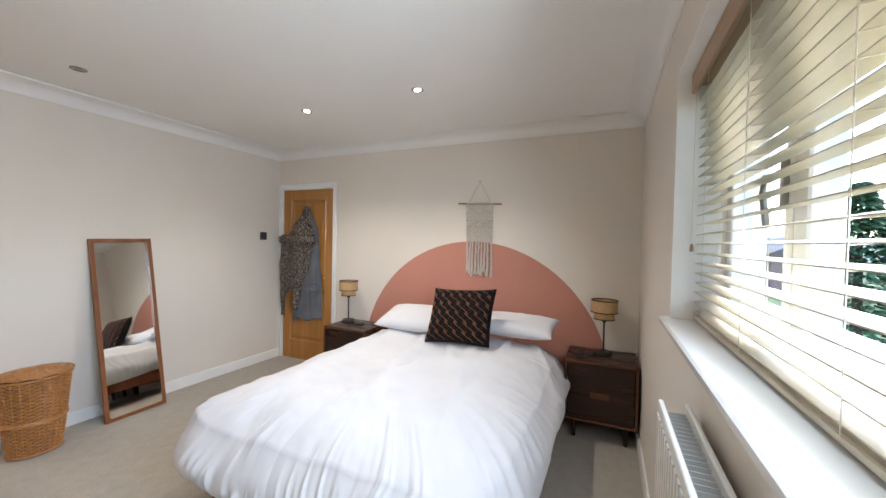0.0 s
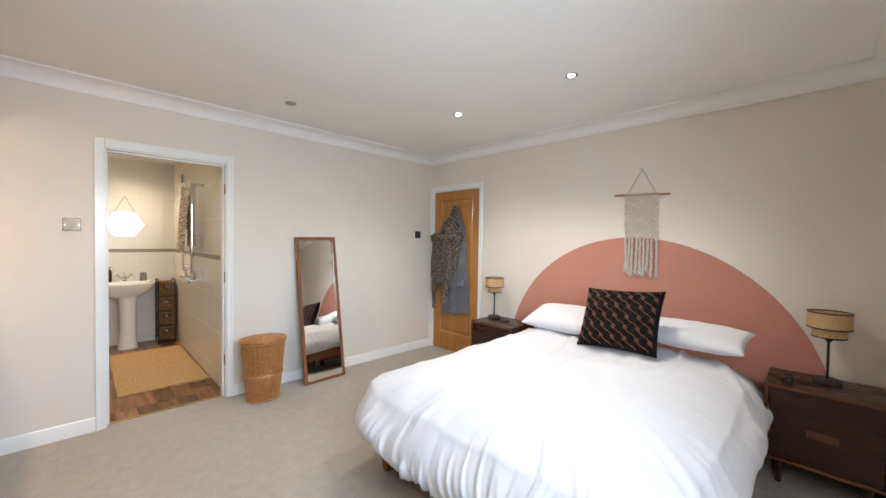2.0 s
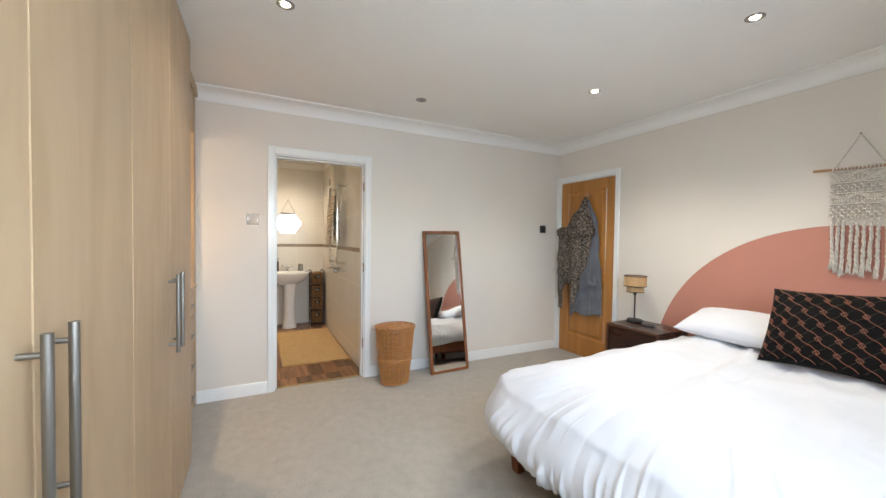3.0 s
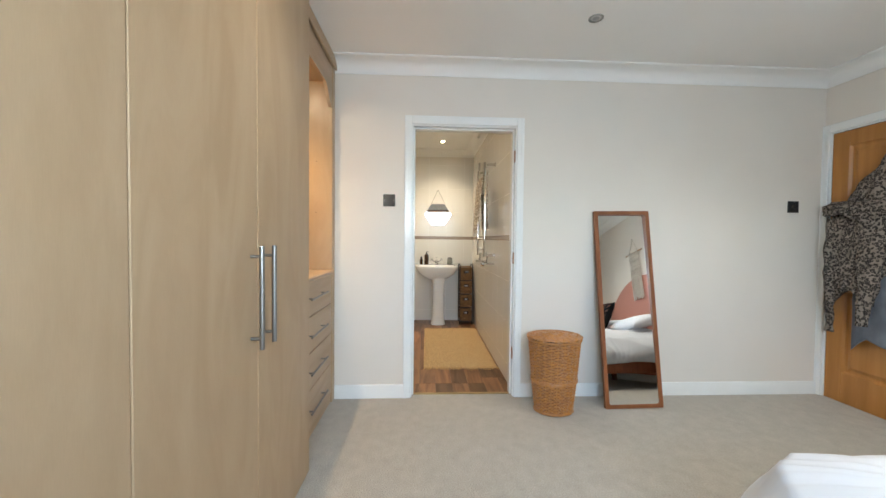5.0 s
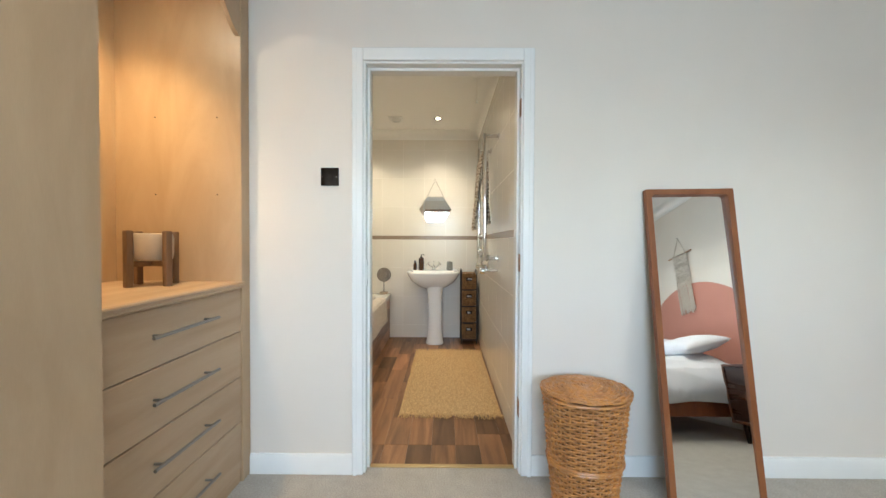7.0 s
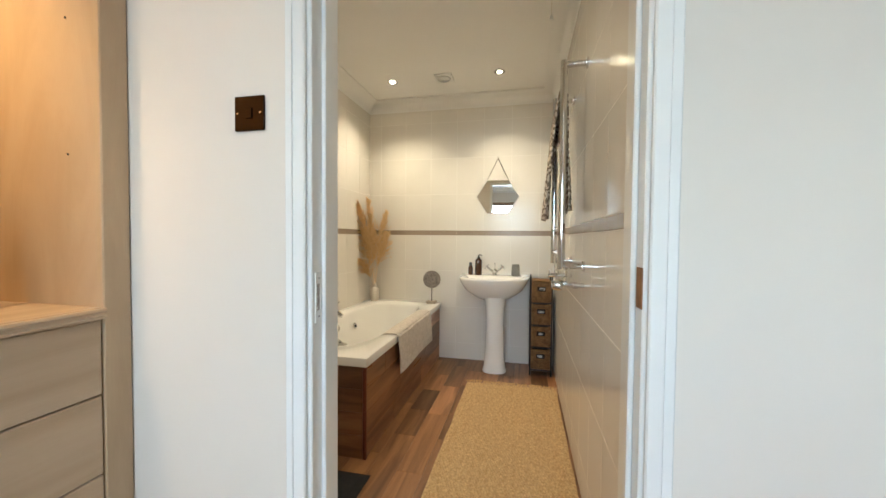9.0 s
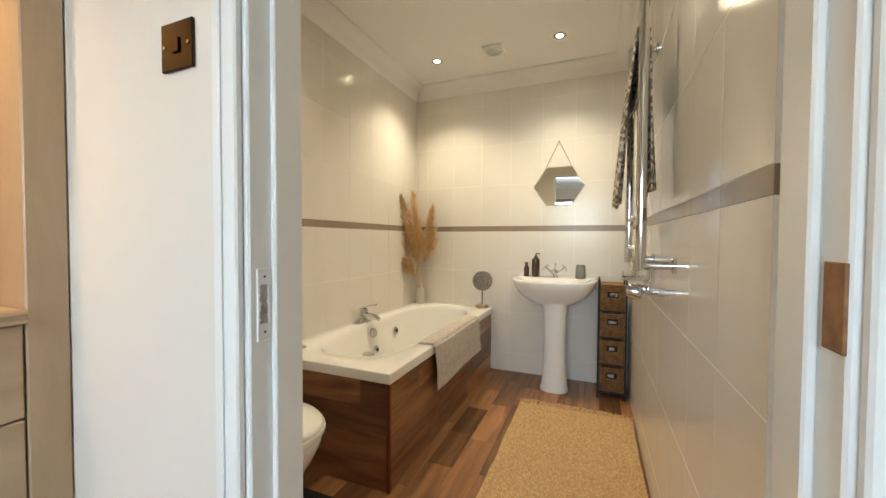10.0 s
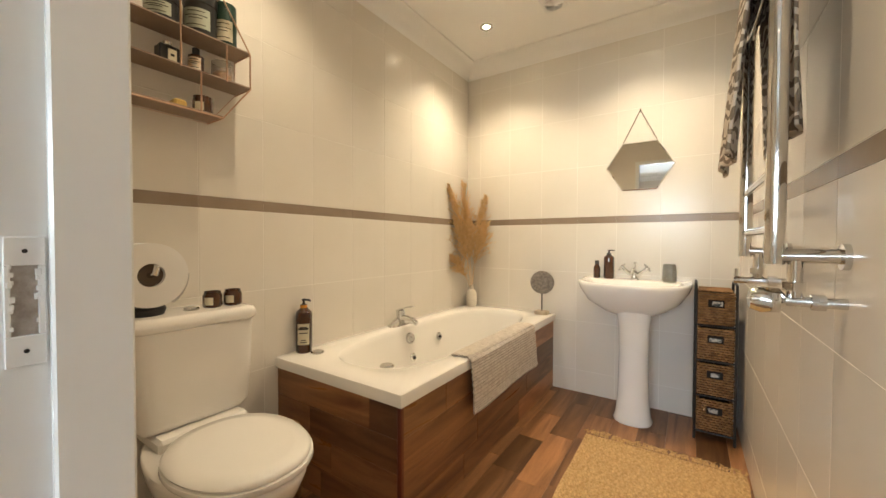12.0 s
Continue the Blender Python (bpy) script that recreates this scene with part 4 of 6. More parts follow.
icx = bcx - 0.01
rings = [rect_ring(bhx, bhy, bz - 0.045), rect_ring(bhx, bhy, bz - 0.007), rect_ring(bhx - 0.002, bhy - 0.002, bz - 0.002), rect_ring(bhx - 0.007, bhy - 0.007, bz)]
rings += [oval_ring(icx, bhx - a, bhy - b, bz - d, p) for a, b, d, p in ((0.115, 0.085, 0.0, 3.0), (0.125, 0.095, 0.006, 3.0), (0.138, 0.106, 0.03, 3.0), (0.19, 0.14, 0.24, 2.9), (0.25, 0.18, 0.37, 2.7), (0.36, 0.24, 0.40, 2.5))]
part("tub", Geo().loft(rings, True, False, True), CERAMIC, bath, "glossy white acrylic tub")
# board panels: five courses on the long side, four on the end
PZ0, PZ1 = 0.0, bz - 0.047
part("panel_backing", Geo().box(bx0 + 0.02, bx1 - 0.024, by1 - 0.03, by1 - 0.0215, 0.001, PZ1 - 0.005).box(bx1 - 0.03, bx1 - 0.0215, by0 + 0.02, by1 - 0.031, 0.001, PZ1 - 0.005), DARK, bath, recalc=False)
rng = random.Random(4)


def boards(n, length, put):
    for i in range(n):
        z0, z1 = PZ0 + 0.001 + (PZ1 - PZ0) * i / n, PZ0 + (PZ1 - PZ0) * (i + 1) / n
        u = 0.0
        cut = rng.uniform(0.2, 0.6)
        while u < length - 0.01:
            e = min(length, u + cut)
            if length - e < 0.12:
                e = length
            put(u, e, z0, z1)
            u, cut = e, rng.choice((0.48, 0.62, 0.75))


boards(4, by1 - by0 - 0.03, lambda a, b, z0, z1: part("board", Geo().box(bx1 - 0.021, bx1 - 0.012, by0 + 0.004 + a, by0 + 0.004 + b - 0.0008, z0, z1 - 0.0008, 0.0012), PANELP, bath, recalc=False))
boards(4, bx1 - bx0 - 0.035, lambda a, b, z0, z1: part("board", Geo().box(bx1 - 0.026 - b, bx1 - 0.026 - a - 0.0008, by1 - 0.021, by1 - 0.012, z0, z1 - 0.0008, 0.0012), PANELP, bath, recalc=False))
part("corner_strip", Geo().box(bx1 - 0.025, bx1 - 0.006, by1 - 0.025, by1 - 0.006, 0.0005, PZ1, 0.004), mat("red_brown_strip", (0.13, 0.03, 0.014), rough=0.35), bath, "red-brown corner strip", recalc=False)


def disc(c, axis, r, h, seg=24):
    c, axis = Vector(c), Vector(axis).normalized()
    g = Geo()
    return g.lathe([(0.001, 0.0), (r, 0.0), (r, h * 0.5), (r * 0.8, h), (r * 0.35, h * 0.9), (0.001, h * 1.0)], (0, 0, 0), seg).move(Matrix.Translation(c) @ axis.to_track_quat("Z", "Y").to_matrix().to_4x4())


wy = by0 + 0.118
part("overflow_dial", disc((-5.20, wy + 0.012, 0.455), (0, 1, 0.25), 0.034, 0.02), CHROME, bath)
for jx, jz in ((-5.50, 0.405), (-5.20, 0.345)):
    j = part("jet", disc((jx, wy + 0.02 + (0.02 if jz < 0.35 else 0.0), jz), (0, 1, 0.22), 0.026, 0.012), CHROME, bath, "chrome water jet")
    part("jet_eye", disc((jx, wy + 0.031 + (0.02 if jz < 0.35 else 0.0), jz), (0, 1, 0.22), 0.011, 0.006), DARK, j)
for qx, qy in ((-4.56, -0.70), (-4.60, -0.31)):
    part("button", disc((qx, qy, bz), (0, 0, 1), 0.03, 0.009), CHROME, bath, "round chrome bath control")
# mixer tap on the wall-side rim
tap = thing("bath_mixer_tap", "chrome single-lever mixer tap on the bath rim", "tap", (-5.21, -0.755, bz))
arch = lambda x, w, h: [(x, -0.757 + w * math.cos(math.pi * k / 8), bz - 0.002 + h * math.sin(math.pi * k / 8)) for k in range(9)]
part("body", Geo().loft([arch(-5.21 + d, w, h) for d, w, h in ((0.098, 0.014, 0.012), (0.088, 0.024, 0.024), (0.05, 0.031, 0.042), (0.02, 0.036, 0.056), (-0.02, 0.036, 0.056),
                                                               (-0.05, 0.031, 0.042), (-0.088, 0.024, 0.024), (-0.098, 0.014, 0.012))]), CHROME, tap, angle=50)
part("spout", Geo().tube([(-5.21, -0.755, bz + 0.032), (-5.21, -0.70, bz + 0.040), (-5.21, -0.655, bz + 0.036), (-5.21, -0.63, bz + 0.022)], [0.030, 0.024, 0.018, 0.015], 16), CHROME, tap)
part("cartridge", Geo().lathe([(0.027, 0.045), (0.028, 0.078), (0.024, 0.090), (0.001, 0.094)], (-5.21, -0.755, bz), 20), CHROME, tap)
part("lever", Geo().loft([[(-5.21 + sx * w, y, bz + z + dz) for sx, dz in ((-1, 0), (1, 0), (0.8, 0.009), (-0.8, 0.009))] for y, w, z in ((-0.78, 0.018, 0.082), (-0.74, 0.016, 0.096), (-0.69, 0.011, 0.112), (-0.655, 0.009, 0.118))]), CHROME, tap)

# folded bath mat over the rim
MATC = mat("oatmeal_cotton", (0.60, 0.54, 0.47), (0.50, 0.44, 0.375), 0.95, scale=40, bump=0.6, bscale=260, fine=0.2)


def bath_towel():
    xa, xb = -4.87, -5.64
    side = [(-0.205, bz - 0.10), (-0.185, bz - 0.03), (-0.168, bz + 0.006), (-0.12, bz + 0.012), (-0.082, bz + 0.010), (-0.066, bz - 0.006), (-0.063, bz - 0.06), (-0.060, bz - 0.12), (-0.060, bz - 0.19), (-0.058, bz - 0.232)]
    def along(v):
        q = v * (len(side) - 1)
        i = min(int(q), len(side) - 2)
        f = q - i
        return tuple(side[i][k] + (side[i + 1][k] - side[i][k]) * f for k in (0, 1))
    def fn(u, v):
        y, z = along(v)
        x = xa + (xb - xa) * u
        low = max(0.0, (v - 0.6) / 0.4)
        z -= 0.010 * low * u + 0.006 * low * math.sin(u * 5)
        rib = 0.0020 * math.sin(v * 2 * math.pi * 38) + 0.0014 * math.sin(u * 2 * math.pi * 70 + 3.1 * round(v * 38))
        wob = 0.006 * low * math.sin(u * 7.0 + 1) + 0.004 * noise.noise((u * 6, v * 3, 1.0))
        x -= 0.02 * low * math.sin(2 * u)
        if v > 0.5:
            return (x, y + rib + wob + 0.006, z)
        return (x, y, z + rib + 0.003)
    g = Geo().grid(fn, 300, 230)
    ob = solo("bath_mat_towel", g, MATC, "ribbed oatmeal towelling mat hung over the bath rim", "towel", angle=180)
    m = ob.modifiers.new("thick", "SOLIDIFY")
    m.thickness, m.offset = 0.008, 1
    return ob


bath_towel()
AMBER = mat("amber_glass", (0.06, 0.018, 0.004), (0.04, 0.012, 0.003), 0.06, coat=0.5, rvar=0.02)
LABEL = mat("cream_label", (0.62, 0.57, 0.42), (0.58, 0.53, 0.39), 0.7)
INK = mat("dark_ink", (0.03, 0.028, 0.025), rough=0.8)


def label_patch(r, a0, a1, z0, z1, c):
    """A curved label on a round bottle."""
    g = Geo()
    n = 12
    ring = lambda rr, z: [(c[0] + rr * math.cos(a0 + (a1 - a0) * i / n), c[1] + rr * math.sin(a0 + (a1 - a0) * i / n), c[2] + z) for i in range(n + 1)]
    lo, hi, lo2, hi2 = ring(r + 0.0008, z0), ring(r + 0.0008, z1), ring(r - 0.001, z0), ring(r - 0.001, z1)
    return g.loft([lo2, lo, hi, hi2], False, False, False)


def pump_bottle(name, c, r, h, label, facing, shoulder=0.82, collar=None, written=False):
    t = thing(name, label, "bottle", c)
    part("bottle", Geo().lathe([(0.001, 0.0), (r * 0.92, 0.0), (r, 0.006), (r, h * 0.70), (r * 0.93, h * 0.76), (r * 0.5, h * shoulder), (r * 0.36, h * 0.85), (0.001, h * 0.85)], c, 28), AMBER, t, "brown glass bottle")
    top = part("pump", Geo().lathe([(r * 0.42, h * 0.84), (r * 0.42, h * 0.895), (r * 0.2, h * 0.90), (r * 0.12, h * 0.97), (0.001, h * 0.97)], c, 18)
               .tube([(c[0], c[1], c[2] + h * 0.985), (c[0] + r * 0.9 * math.cos(facing + 0.9), c[1] + r * 0.9 * math.sin(facing + 0.9), c[2] + h * 0.985), (c[0] + r * 1.05 * math.cos(facing + 0.9), c[1] + r * 1.05 * math.sin(facing + 0.9), c[2] + h * 0.965)], r * 0.13, 8)
               .lathe([(0.001, h * 0.965), (r * 0.26, h * 0.968), (r * 0.26, h), (0.001, h)], c, 14), BLACK, t, "black pump head")
    if collar:
        part("collar", Geo().lathe([(r * 0.44, h * 0.83), (r * 0.44, h * 0.885), (r * 0.3, h * 0.89)], c, 18, cap0=False, cap1=False), collar, t, "orange collar")
    if written:
        lb = part("label", label_patch(r, facing - 0.75, facing + 0.75, h * 0.16, h * 0.55, c), LABEL, t, "cream paper label")
        for z, w in ((0.49, 0.4), (0.45, 0.62), (0.38, 0.5), (0.25, 0.3), (0.21, 0.4)):
            part("print_line", label_patch(r + 0.0008, facing - w, facing + w, h * z - 0.0025, h * z + (0.007 if z == 0.45 else 0.002), c), INK, lb)
    return t


FACE = math.atan2(0.9, 0.75)
pump_bottle("soap_bottle", (-4.535, -0.765, bz + 0.0005), 0.036, 0.245, "brown glass pump bottle with a cream label on the bath", FACE,
            collar=mat("orange_plastic", (0.62, 0.26, 0.03), rough=0.4), written=True)

# vase of dried pampas grass
VX, VY = -6.02, -0.715
solo("vase", Geo().lathe([(0.001, 0), (0.036, 0), (0.04, 0.006), (0.041, 0.10), (0.034, 0.122), (0.018, 0.135), (0.016, 0.16), (0.019, 0.172), (0.015, 0.172), (0.012, 0.15), (0.001, 0.148)], (VX, VY, bz + 0.0005), 28),
     mat("bone_ceramic", (0.66, 0.61, 0.53), (0.61, 0.56, 0.48), 0.5, scale=20), "bone-coloured ceramic bottle vase on the bath corner", "vase")
PAMPAS = mat("dried_pampas", (0.82, 0.60, 0.32), (0.70, 0.48, 0.23), 0.9, scale=40, fine=0.2)
pam = thing("pampas_grass", "dried golden pampas grass plumes in the vase", "dried grass", (VX, VY, bz + 0.16))
rng = random.Random(11)
for (tx, ty, tz, w) in ((0.24, -0.07, 0.74, 0.070), (0.07, -0.04, 0.79, 0.062), (-0.01, 0.11, 0.67, 0.066), (0.17, -0.05, 0.50, 0.075), (0.01, 0.12, 0.46, 0.075), (0.08, -0.01, 0.54, 0.07), (0.20, -0.06, 0.22, 0.05)):
    p0, p1 = Vector((VX, VY, bz + 0.10)), Vector((VX + tx * 0.9, VY + ty, bz + 0.16 + tz))
    mid = (p0 + p1) / 2 + Vector((-0.3 * tx, -0.3 * ty, 0.02))
    bez = lambda t: p0 * (1 - t) ** 2 + mid * 2 * t * (1 - t) + p1 * t * t
    g = Geo().tube([bez(t / 10) for t in range(11)], 0.0016, 5)
    for br in range(95):
        # side branches, each a loose tuft of fine hairs that bends over at its tip
        t = 0.42 + 0.57 * (br + rng.random()) / 95
        b = bez(t)
        ax_ = (bez(min(1, t + 0.02)) - bez(t - 0.02)).normalized()
        k = max(0.0, 1 - (t - 0.42) / 0.58)
        side = ax_.cross(Vector((rng.uniform(-1, 1), rng.uniform(-1, 1), rng.uniform(-0.3, 0.3)))).normalized()
        ln = (0.045 + 2.3 * w * k) * rng.uniform(0.55, 1.15)
        tip = b + (ax_ * 0.92 + side * (0.22 + 0.20 * k)) * ln
        droop = side * 0.30 * k * ln - Vector((0, 0, 0.35 * k * ln * rng.random()))
        twig = lambda q: b * (1 - q) + tip * q + droop * q ** 3
        for _ in range(40):
            q = rng.uniform(0.05, 1.0)
            c = twig(q)
            out = Vector((rng.uniform(-1, 1), rng.uniform(-1, 1), rng.uniform(-0.7, 0.7)))
            h = (ax_ * 0.9 + side * 0.25 + out * 0.38).normalized() * rng.uniform(0.014, 0.040)
            e = c + h - Vector((0, 0, 0.004))
            sd = h.cross(Vector((out.y, out.z, out.x))).normalized() * rng.uniform(0.0011, 0.0023)
            for v_ in (c, e):
                v_.x, v_.y = max(v_.x, XBW + 0.003), max(v_.y, YBS + 0.003)
            g.add([c - sd, c + sd, e], [(0, 1, 2)])
    part("plume", g, PAMPAS, pam, angle=180, recalc=False)

# disc ornament on a stem
SILVER = mat("aged_silver_wood", (0.34, 0.29, 0.235), (0.20, 0.165, 0.13), 0.45, 0.35, scale=60, fine=0.25)
orn = thing("disc_ornament", "ridged round disc ornament on a slim stem", "ornament", (-6.02, -0.145, bz))
ox_, oy_ = -6.03, -0.15
part("base", Geo().box(ox_ - 0.03, ox_ + 0.03, oy_ - 0.045, oy_ + 0.045, bz + 0.0005, bz + 0.026, 0.003), mat("driftwood", (0.42, 0.34, 0.25), (0.33, 0.26, 0.19), 0.8, scale=20), orn, recalc=False)
part("stem", Geo().cyl((ox_, oy_, bz + 0.026), (ox_, oy_, bz + 0.15), 0.004, seg=10), BLACKNICKEL, orn)
g = Geo().lathe([(0.001, -0.008), (0.078, -0.008), (0.082, 0.0), (0.078, 0.008), (0.02, 0.006), (0.018, 0.010), (0.001, 0.010)], (0, 0, 0), 40)
for i in range(36):
    a = 2 * math.pi * i / 36
    g.tube([(0.02 * math.cos(a), 0.02 * math.sin(a), 0.007), (0.075 * math.cos(a + 0.2), 0.075 * math.sin(a + 0.2), 0.009)], 0.0022, 4)
g.move(pose(ox_, oy_, bz + 0.225, 0, 90, 12))
part("disc", g, SILVER, orn, "ridged silvery disc")

# ---- pedestal basin ----
basin = thing("pedestal_basin", "white ceramic pedestal washbasin", "washbasin", (-5.95, 0.42, 0))
cy = 0.43


def dring(hw, x_front, z, n=40, xb=XBW + 0.001):
    """A D-shaped level ring: straight at the wall, bowed to the room."""
    out = []
    for i in range(n):
        a = -math.pi / 2 + math.pi * i / (n - 1)
        ct, st = math.cos(a), math.sin(a)
        k = (abs(ct) ** 3.2 + abs(st) ** 3.2) ** (-1 / 3.2)
        out.append((xb + 0.05 + (x_front - xb - 0.05) * k * ct, cy + hw * k * st, z))
    out.append((xb, cy + hw, z))
    out.append((xb, cy - hw, z))
    return out


XF = -5.66
part("bowl", Geo().loft([dring(0.10, -5.86, 0.60), dring(0.17, -5.80, 0.63), dring(0.25, -5.71, 0.69), dring(0.29, XF - 0.01, 0.755), dring(0.30, XF, 0.785), dring(0.302, XF, 0.80), dring(0.295, XF - 0.008, 0.806),
                         dring(0.245, XF - 0.06, 0.802, xb=XBW + 0.11), dring(0.235, XF - 0.075, 0.79, xb=XBW + 0.12), dring(0.19, XF - 0.11, 0.72, xb=XBW + 0.15), dring(0.10, XF - 0.2, 0.69, xb=XBW + 0.19)]), CERAMIC, basin, angle=60)
part("pedestal", Geo().lathe([(0.088, 0.0), (0.092, 0.012), (0.082, 0.04), (0.073, 0.15), (0.068, 0.40), (0.072, 0.55), (0.084, 0.64)], (-5.87, cy + 0.02, 0), 36, 1.05, 1.12, 2.4), CERAMIC, basin, angle=60)
tp = thing("basin_mixer_tap", "chrome cross-head basin mixer tap", "tap", (-6.03, cy, 0.806))
part("body", Geo().lathe([(0.026, 0.0), (0.026, 0.008), (0.016, 0.014), (0.015, 0.055), (0.010, 0.062), (0.001, 0.063)], (-6.04, cy, 0.803), 18).tube([(-6.04, cy, 0.85), (-5.99, cy, 0.872), (-5.94, cy, 0.868), (-5.925, cy, 0.845)], 0.0095, 10), CHROME, tp)
for s in (-1, 1):
    e = Vector((-6.04, cy + s * 0.062, 0.872))
    arm = part("valve", Geo().tube([(-6.04, cy, 0.83), (-6.04, cy + s * 0.03, 0.843), tuple(e)], [0.012, 0.012, 0.009], 10), CHROME, tp)
    g = Geo()
    d_ = Vector((0, s * 0.75, 0.66)).normalized()
    for k in range(4):
        a = math.pi / 2 * k + 0.5
        u_ = d_.orthogonal().normalized()
        w_ = d_.cross(u_)
        g.cyl(e + d_ * 0.012, e + d_ * 0.012 + (u_ * math.cos(a) + w_ * math.sin(a)) * 0.028, 0.0045, 0.006, 8)
    g.cyl(e, e + d_ * 0.022, 0.009, seg=12)
    part("cross_head", g, CHROME, arm)
part("lift_rod", Geo().cyl((-6.065, cy, 0.806), (-6.065, cy, 0.905), 0.003, seg=8).cyl((-6.065, cy, 0.90), (-6.065, cy, 0.912), 0.007, seg=10), CHROME, tp)
pump_bottle("hand_soap_bottle", (-6.03, 0.285, 0.8045), 0.031, 0.182, "brown glass hand soap bottle with black pump", FACE)
t = thing("small_bottle", "small brown glass bottle on the washbasin", "bottle", (-6.035, 0.212, 0.8045))
part("bottle", Geo().lathe([(0.001, 0), (0.019, 0), (0.021, 0.004), (0.021, 0.068), (0.012, 0.084), (0.011, 0.09)], (-6.035, 0.212, 0.8045), 22), AMBER, t)
part("cap", Geo().lathe([(0.013, 0.088), (0.013, 0.112), (0.001, 0.112)], (-6.035, 0.212, 0.8045), 18), BLACK, t, "black screw cap")
g = Geo().lathe([(0.001, 0), (0.035, 0), (0.037, 0.005), (0.034, 0.09), (0.031, 0.102), (0.027, 0.102), (0.028, 0.02), (0.001, 0.015)], (-6.03, 0.615, 0.8045), 28)
for i in range(18):
    a = 2 * math.pi * i / 18
    g.tube([(-6.03 + 0.0365 * math.cos(a), 0.615 + 0.0365 * math.sin(a), 0.812), (-6.03 + 0.0335 * math.cos(a), 0.615 + 0.0335 * math.sin(a), 0.885)], 0.0022, 4)
solo("tumbler", g, mat("grey_green_glaze", (0.22, 0.205, 0.165), (0.17, 0.16, 0.125), 0.3, scale=25), "grey-green ribbed ceramic tumbler on the washbasin", "tumbler")

# ---- hexagon mirror on a chain ----
hm = thing("hexagon_mirror", "frameless hexagonal mirror hung from a chain", "mirror", (XBW + 0.02, 0.445, 1.34))
hexp = lambda r, x: [(x, 0.443 + r * math.cos(math.pi / 3 * i), 1.515 + r * 0.90 * math.sin(math.pi / 3 * i)) for i in range(6)]
part("glass", Geo().loft([hexp(0.193, XBW + 0.009), hexp(0.193, XBW + 0.012), hexp(0.186, XBW + 0.014)], True, True, True), MIRROR, hm, angle=3)
part("backing", Geo().loft([hexp(0.19, XBW + 0.002), hexp(0.19, XBW + 0.0085)]), DARK, hm)
BRZ = mat("bronze_chain", (0.16, 0.10, 0.06), rough=0.35, metal=1.0)
for s in (-1, 1):
    g = Geo()
    p0, p1 = Vector((XBW + 0.012, 0.443 + s * 0.094, 1.67)), Vector((XBW + 0.012, 0.443, 1.865))
    n = 26
    for i in range(n):
        c = p0.lerp(p1, (i + 0.5) / n)
        d_ = (p1 - p0).normalized()
        sd = Vector((1, 0, 0)) if i % 2 else d_.cross(Vector((1, 0, 0)))
        g.tube([c + d_ * 0.0055 * math.cos(a) + sd * 0.003 * math.sin(a) for a in [2 * math.pi * k / 8 for k in range(8)]], 0.0011, 4, True)
    part("chain", g, BRZ, hm, "fine bronze chain")
part("nail", Geo().cyl((XBW, 0.443, 1.866), (XBW + 0.018, 0.443, 1.868), 0.003, seg=8), BRZ, hm)

# ---- woven drawer tower ----
SEA = mat("woven_seagrass", (0.30, 0.165, 0.065), (0.15, 0.075, 0.028), 0.75, scale=30, fine=0.3, bump=0.4, bscale=240, contrast=(0.3, 0.7))
tw = thing("basket_tower", "black metal tower with four woven drawer baskets", "storage tower", (-5.93, 0.84, 0))
tx0, tx1, ty0, ty1 = -6.06, -5.835, 0.745, 0.915
for y in (ty0, ty1):
    part("side_frame", Geo().tube([(tx1, y, 0.0), (tx1, y, 0.79), (tx1 - 0.012, y, 0.815), (tx1 - 0.035, y, 0.82), (tx0 + 0.035, y, 0.82), (tx0 + 0.012, y, 0.815), (tx0, y, 0.79), (tx0, y, 0.0)], 0.0065, 8), BLACK, tw)
for z in (0.045, 0.235, 0.42, 0.605):
    part("runner", Geo().cyl((tx1, ty0, z), (tx1, ty1, z), 0.005, seg=8), BLACK, tw)
PAPER = mat("crumpled_paper", (0.52, 0.52, 0.50), (0.06, 0.075, 0.08), 0.8, scale=75, contrast=(0.42, 0.58))
for i, z in enumerate((0.055, 0.243, 0.428, 0.613)):
    hb = 0.165
    a0, a1, b0, b1 = tx0 + 0.012, tx1 + 0.004, ty0 + 0.013, ty1 - 0.013
    # solid near-black core, its colour put in as the shade behind the weave
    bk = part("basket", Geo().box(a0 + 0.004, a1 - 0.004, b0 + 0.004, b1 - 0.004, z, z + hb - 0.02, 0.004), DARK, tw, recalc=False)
    g = Geo()
    rows = 13
    for r in range(rows):
        zz = z + 0.006 + (hb - 0.012) * r / (rows - 1)
        pts = []
        for (xa, ya), (xb, yb) in (((a0, b0), (a1, b0)), ((a1, b0), (a1, b1)), ((a1, b1), (a0, b1)), ((a0, b1), (a0, b0))):
            for k in range(12):
                q = k / 12
                w_ = 0.0034 if (k + r) % 2 else -0.0034
                pts.append((xa + (xb - xa) * q + (w_ if ya != yb else 0), ya + (yb - ya) * q + (w_ if xa != xb else 0), zz))
        if 7 <= r <= 9:
            front = [p for p in pts if abs(p[0] - a1) < 0.006 and b0 + 0.045 < p[1] < b1 - 0.045]
            k0 = next(k for k, p in enumerate(pts) if p in front)
            pts = pts[k0 + len(front):] + pts[:k0]
            g.tube(pts, 0.0060, 5)
        else:
            g.tube(pts, 0.0060, 5, True)
    part("weave", g, SEA, bk, "woven seagrass basket with a slot handle")
    part("contents", Geo().box(a1 - 0.05, a1 - 0.001, b0 + 0.043 + 0.008 * (i % 2), b1 - 0.052 + 0.004 * i, z + 0.092, z + 0.123 - 0.004 * (i % 3), 0.008), PAPER, bk, recalc=False)
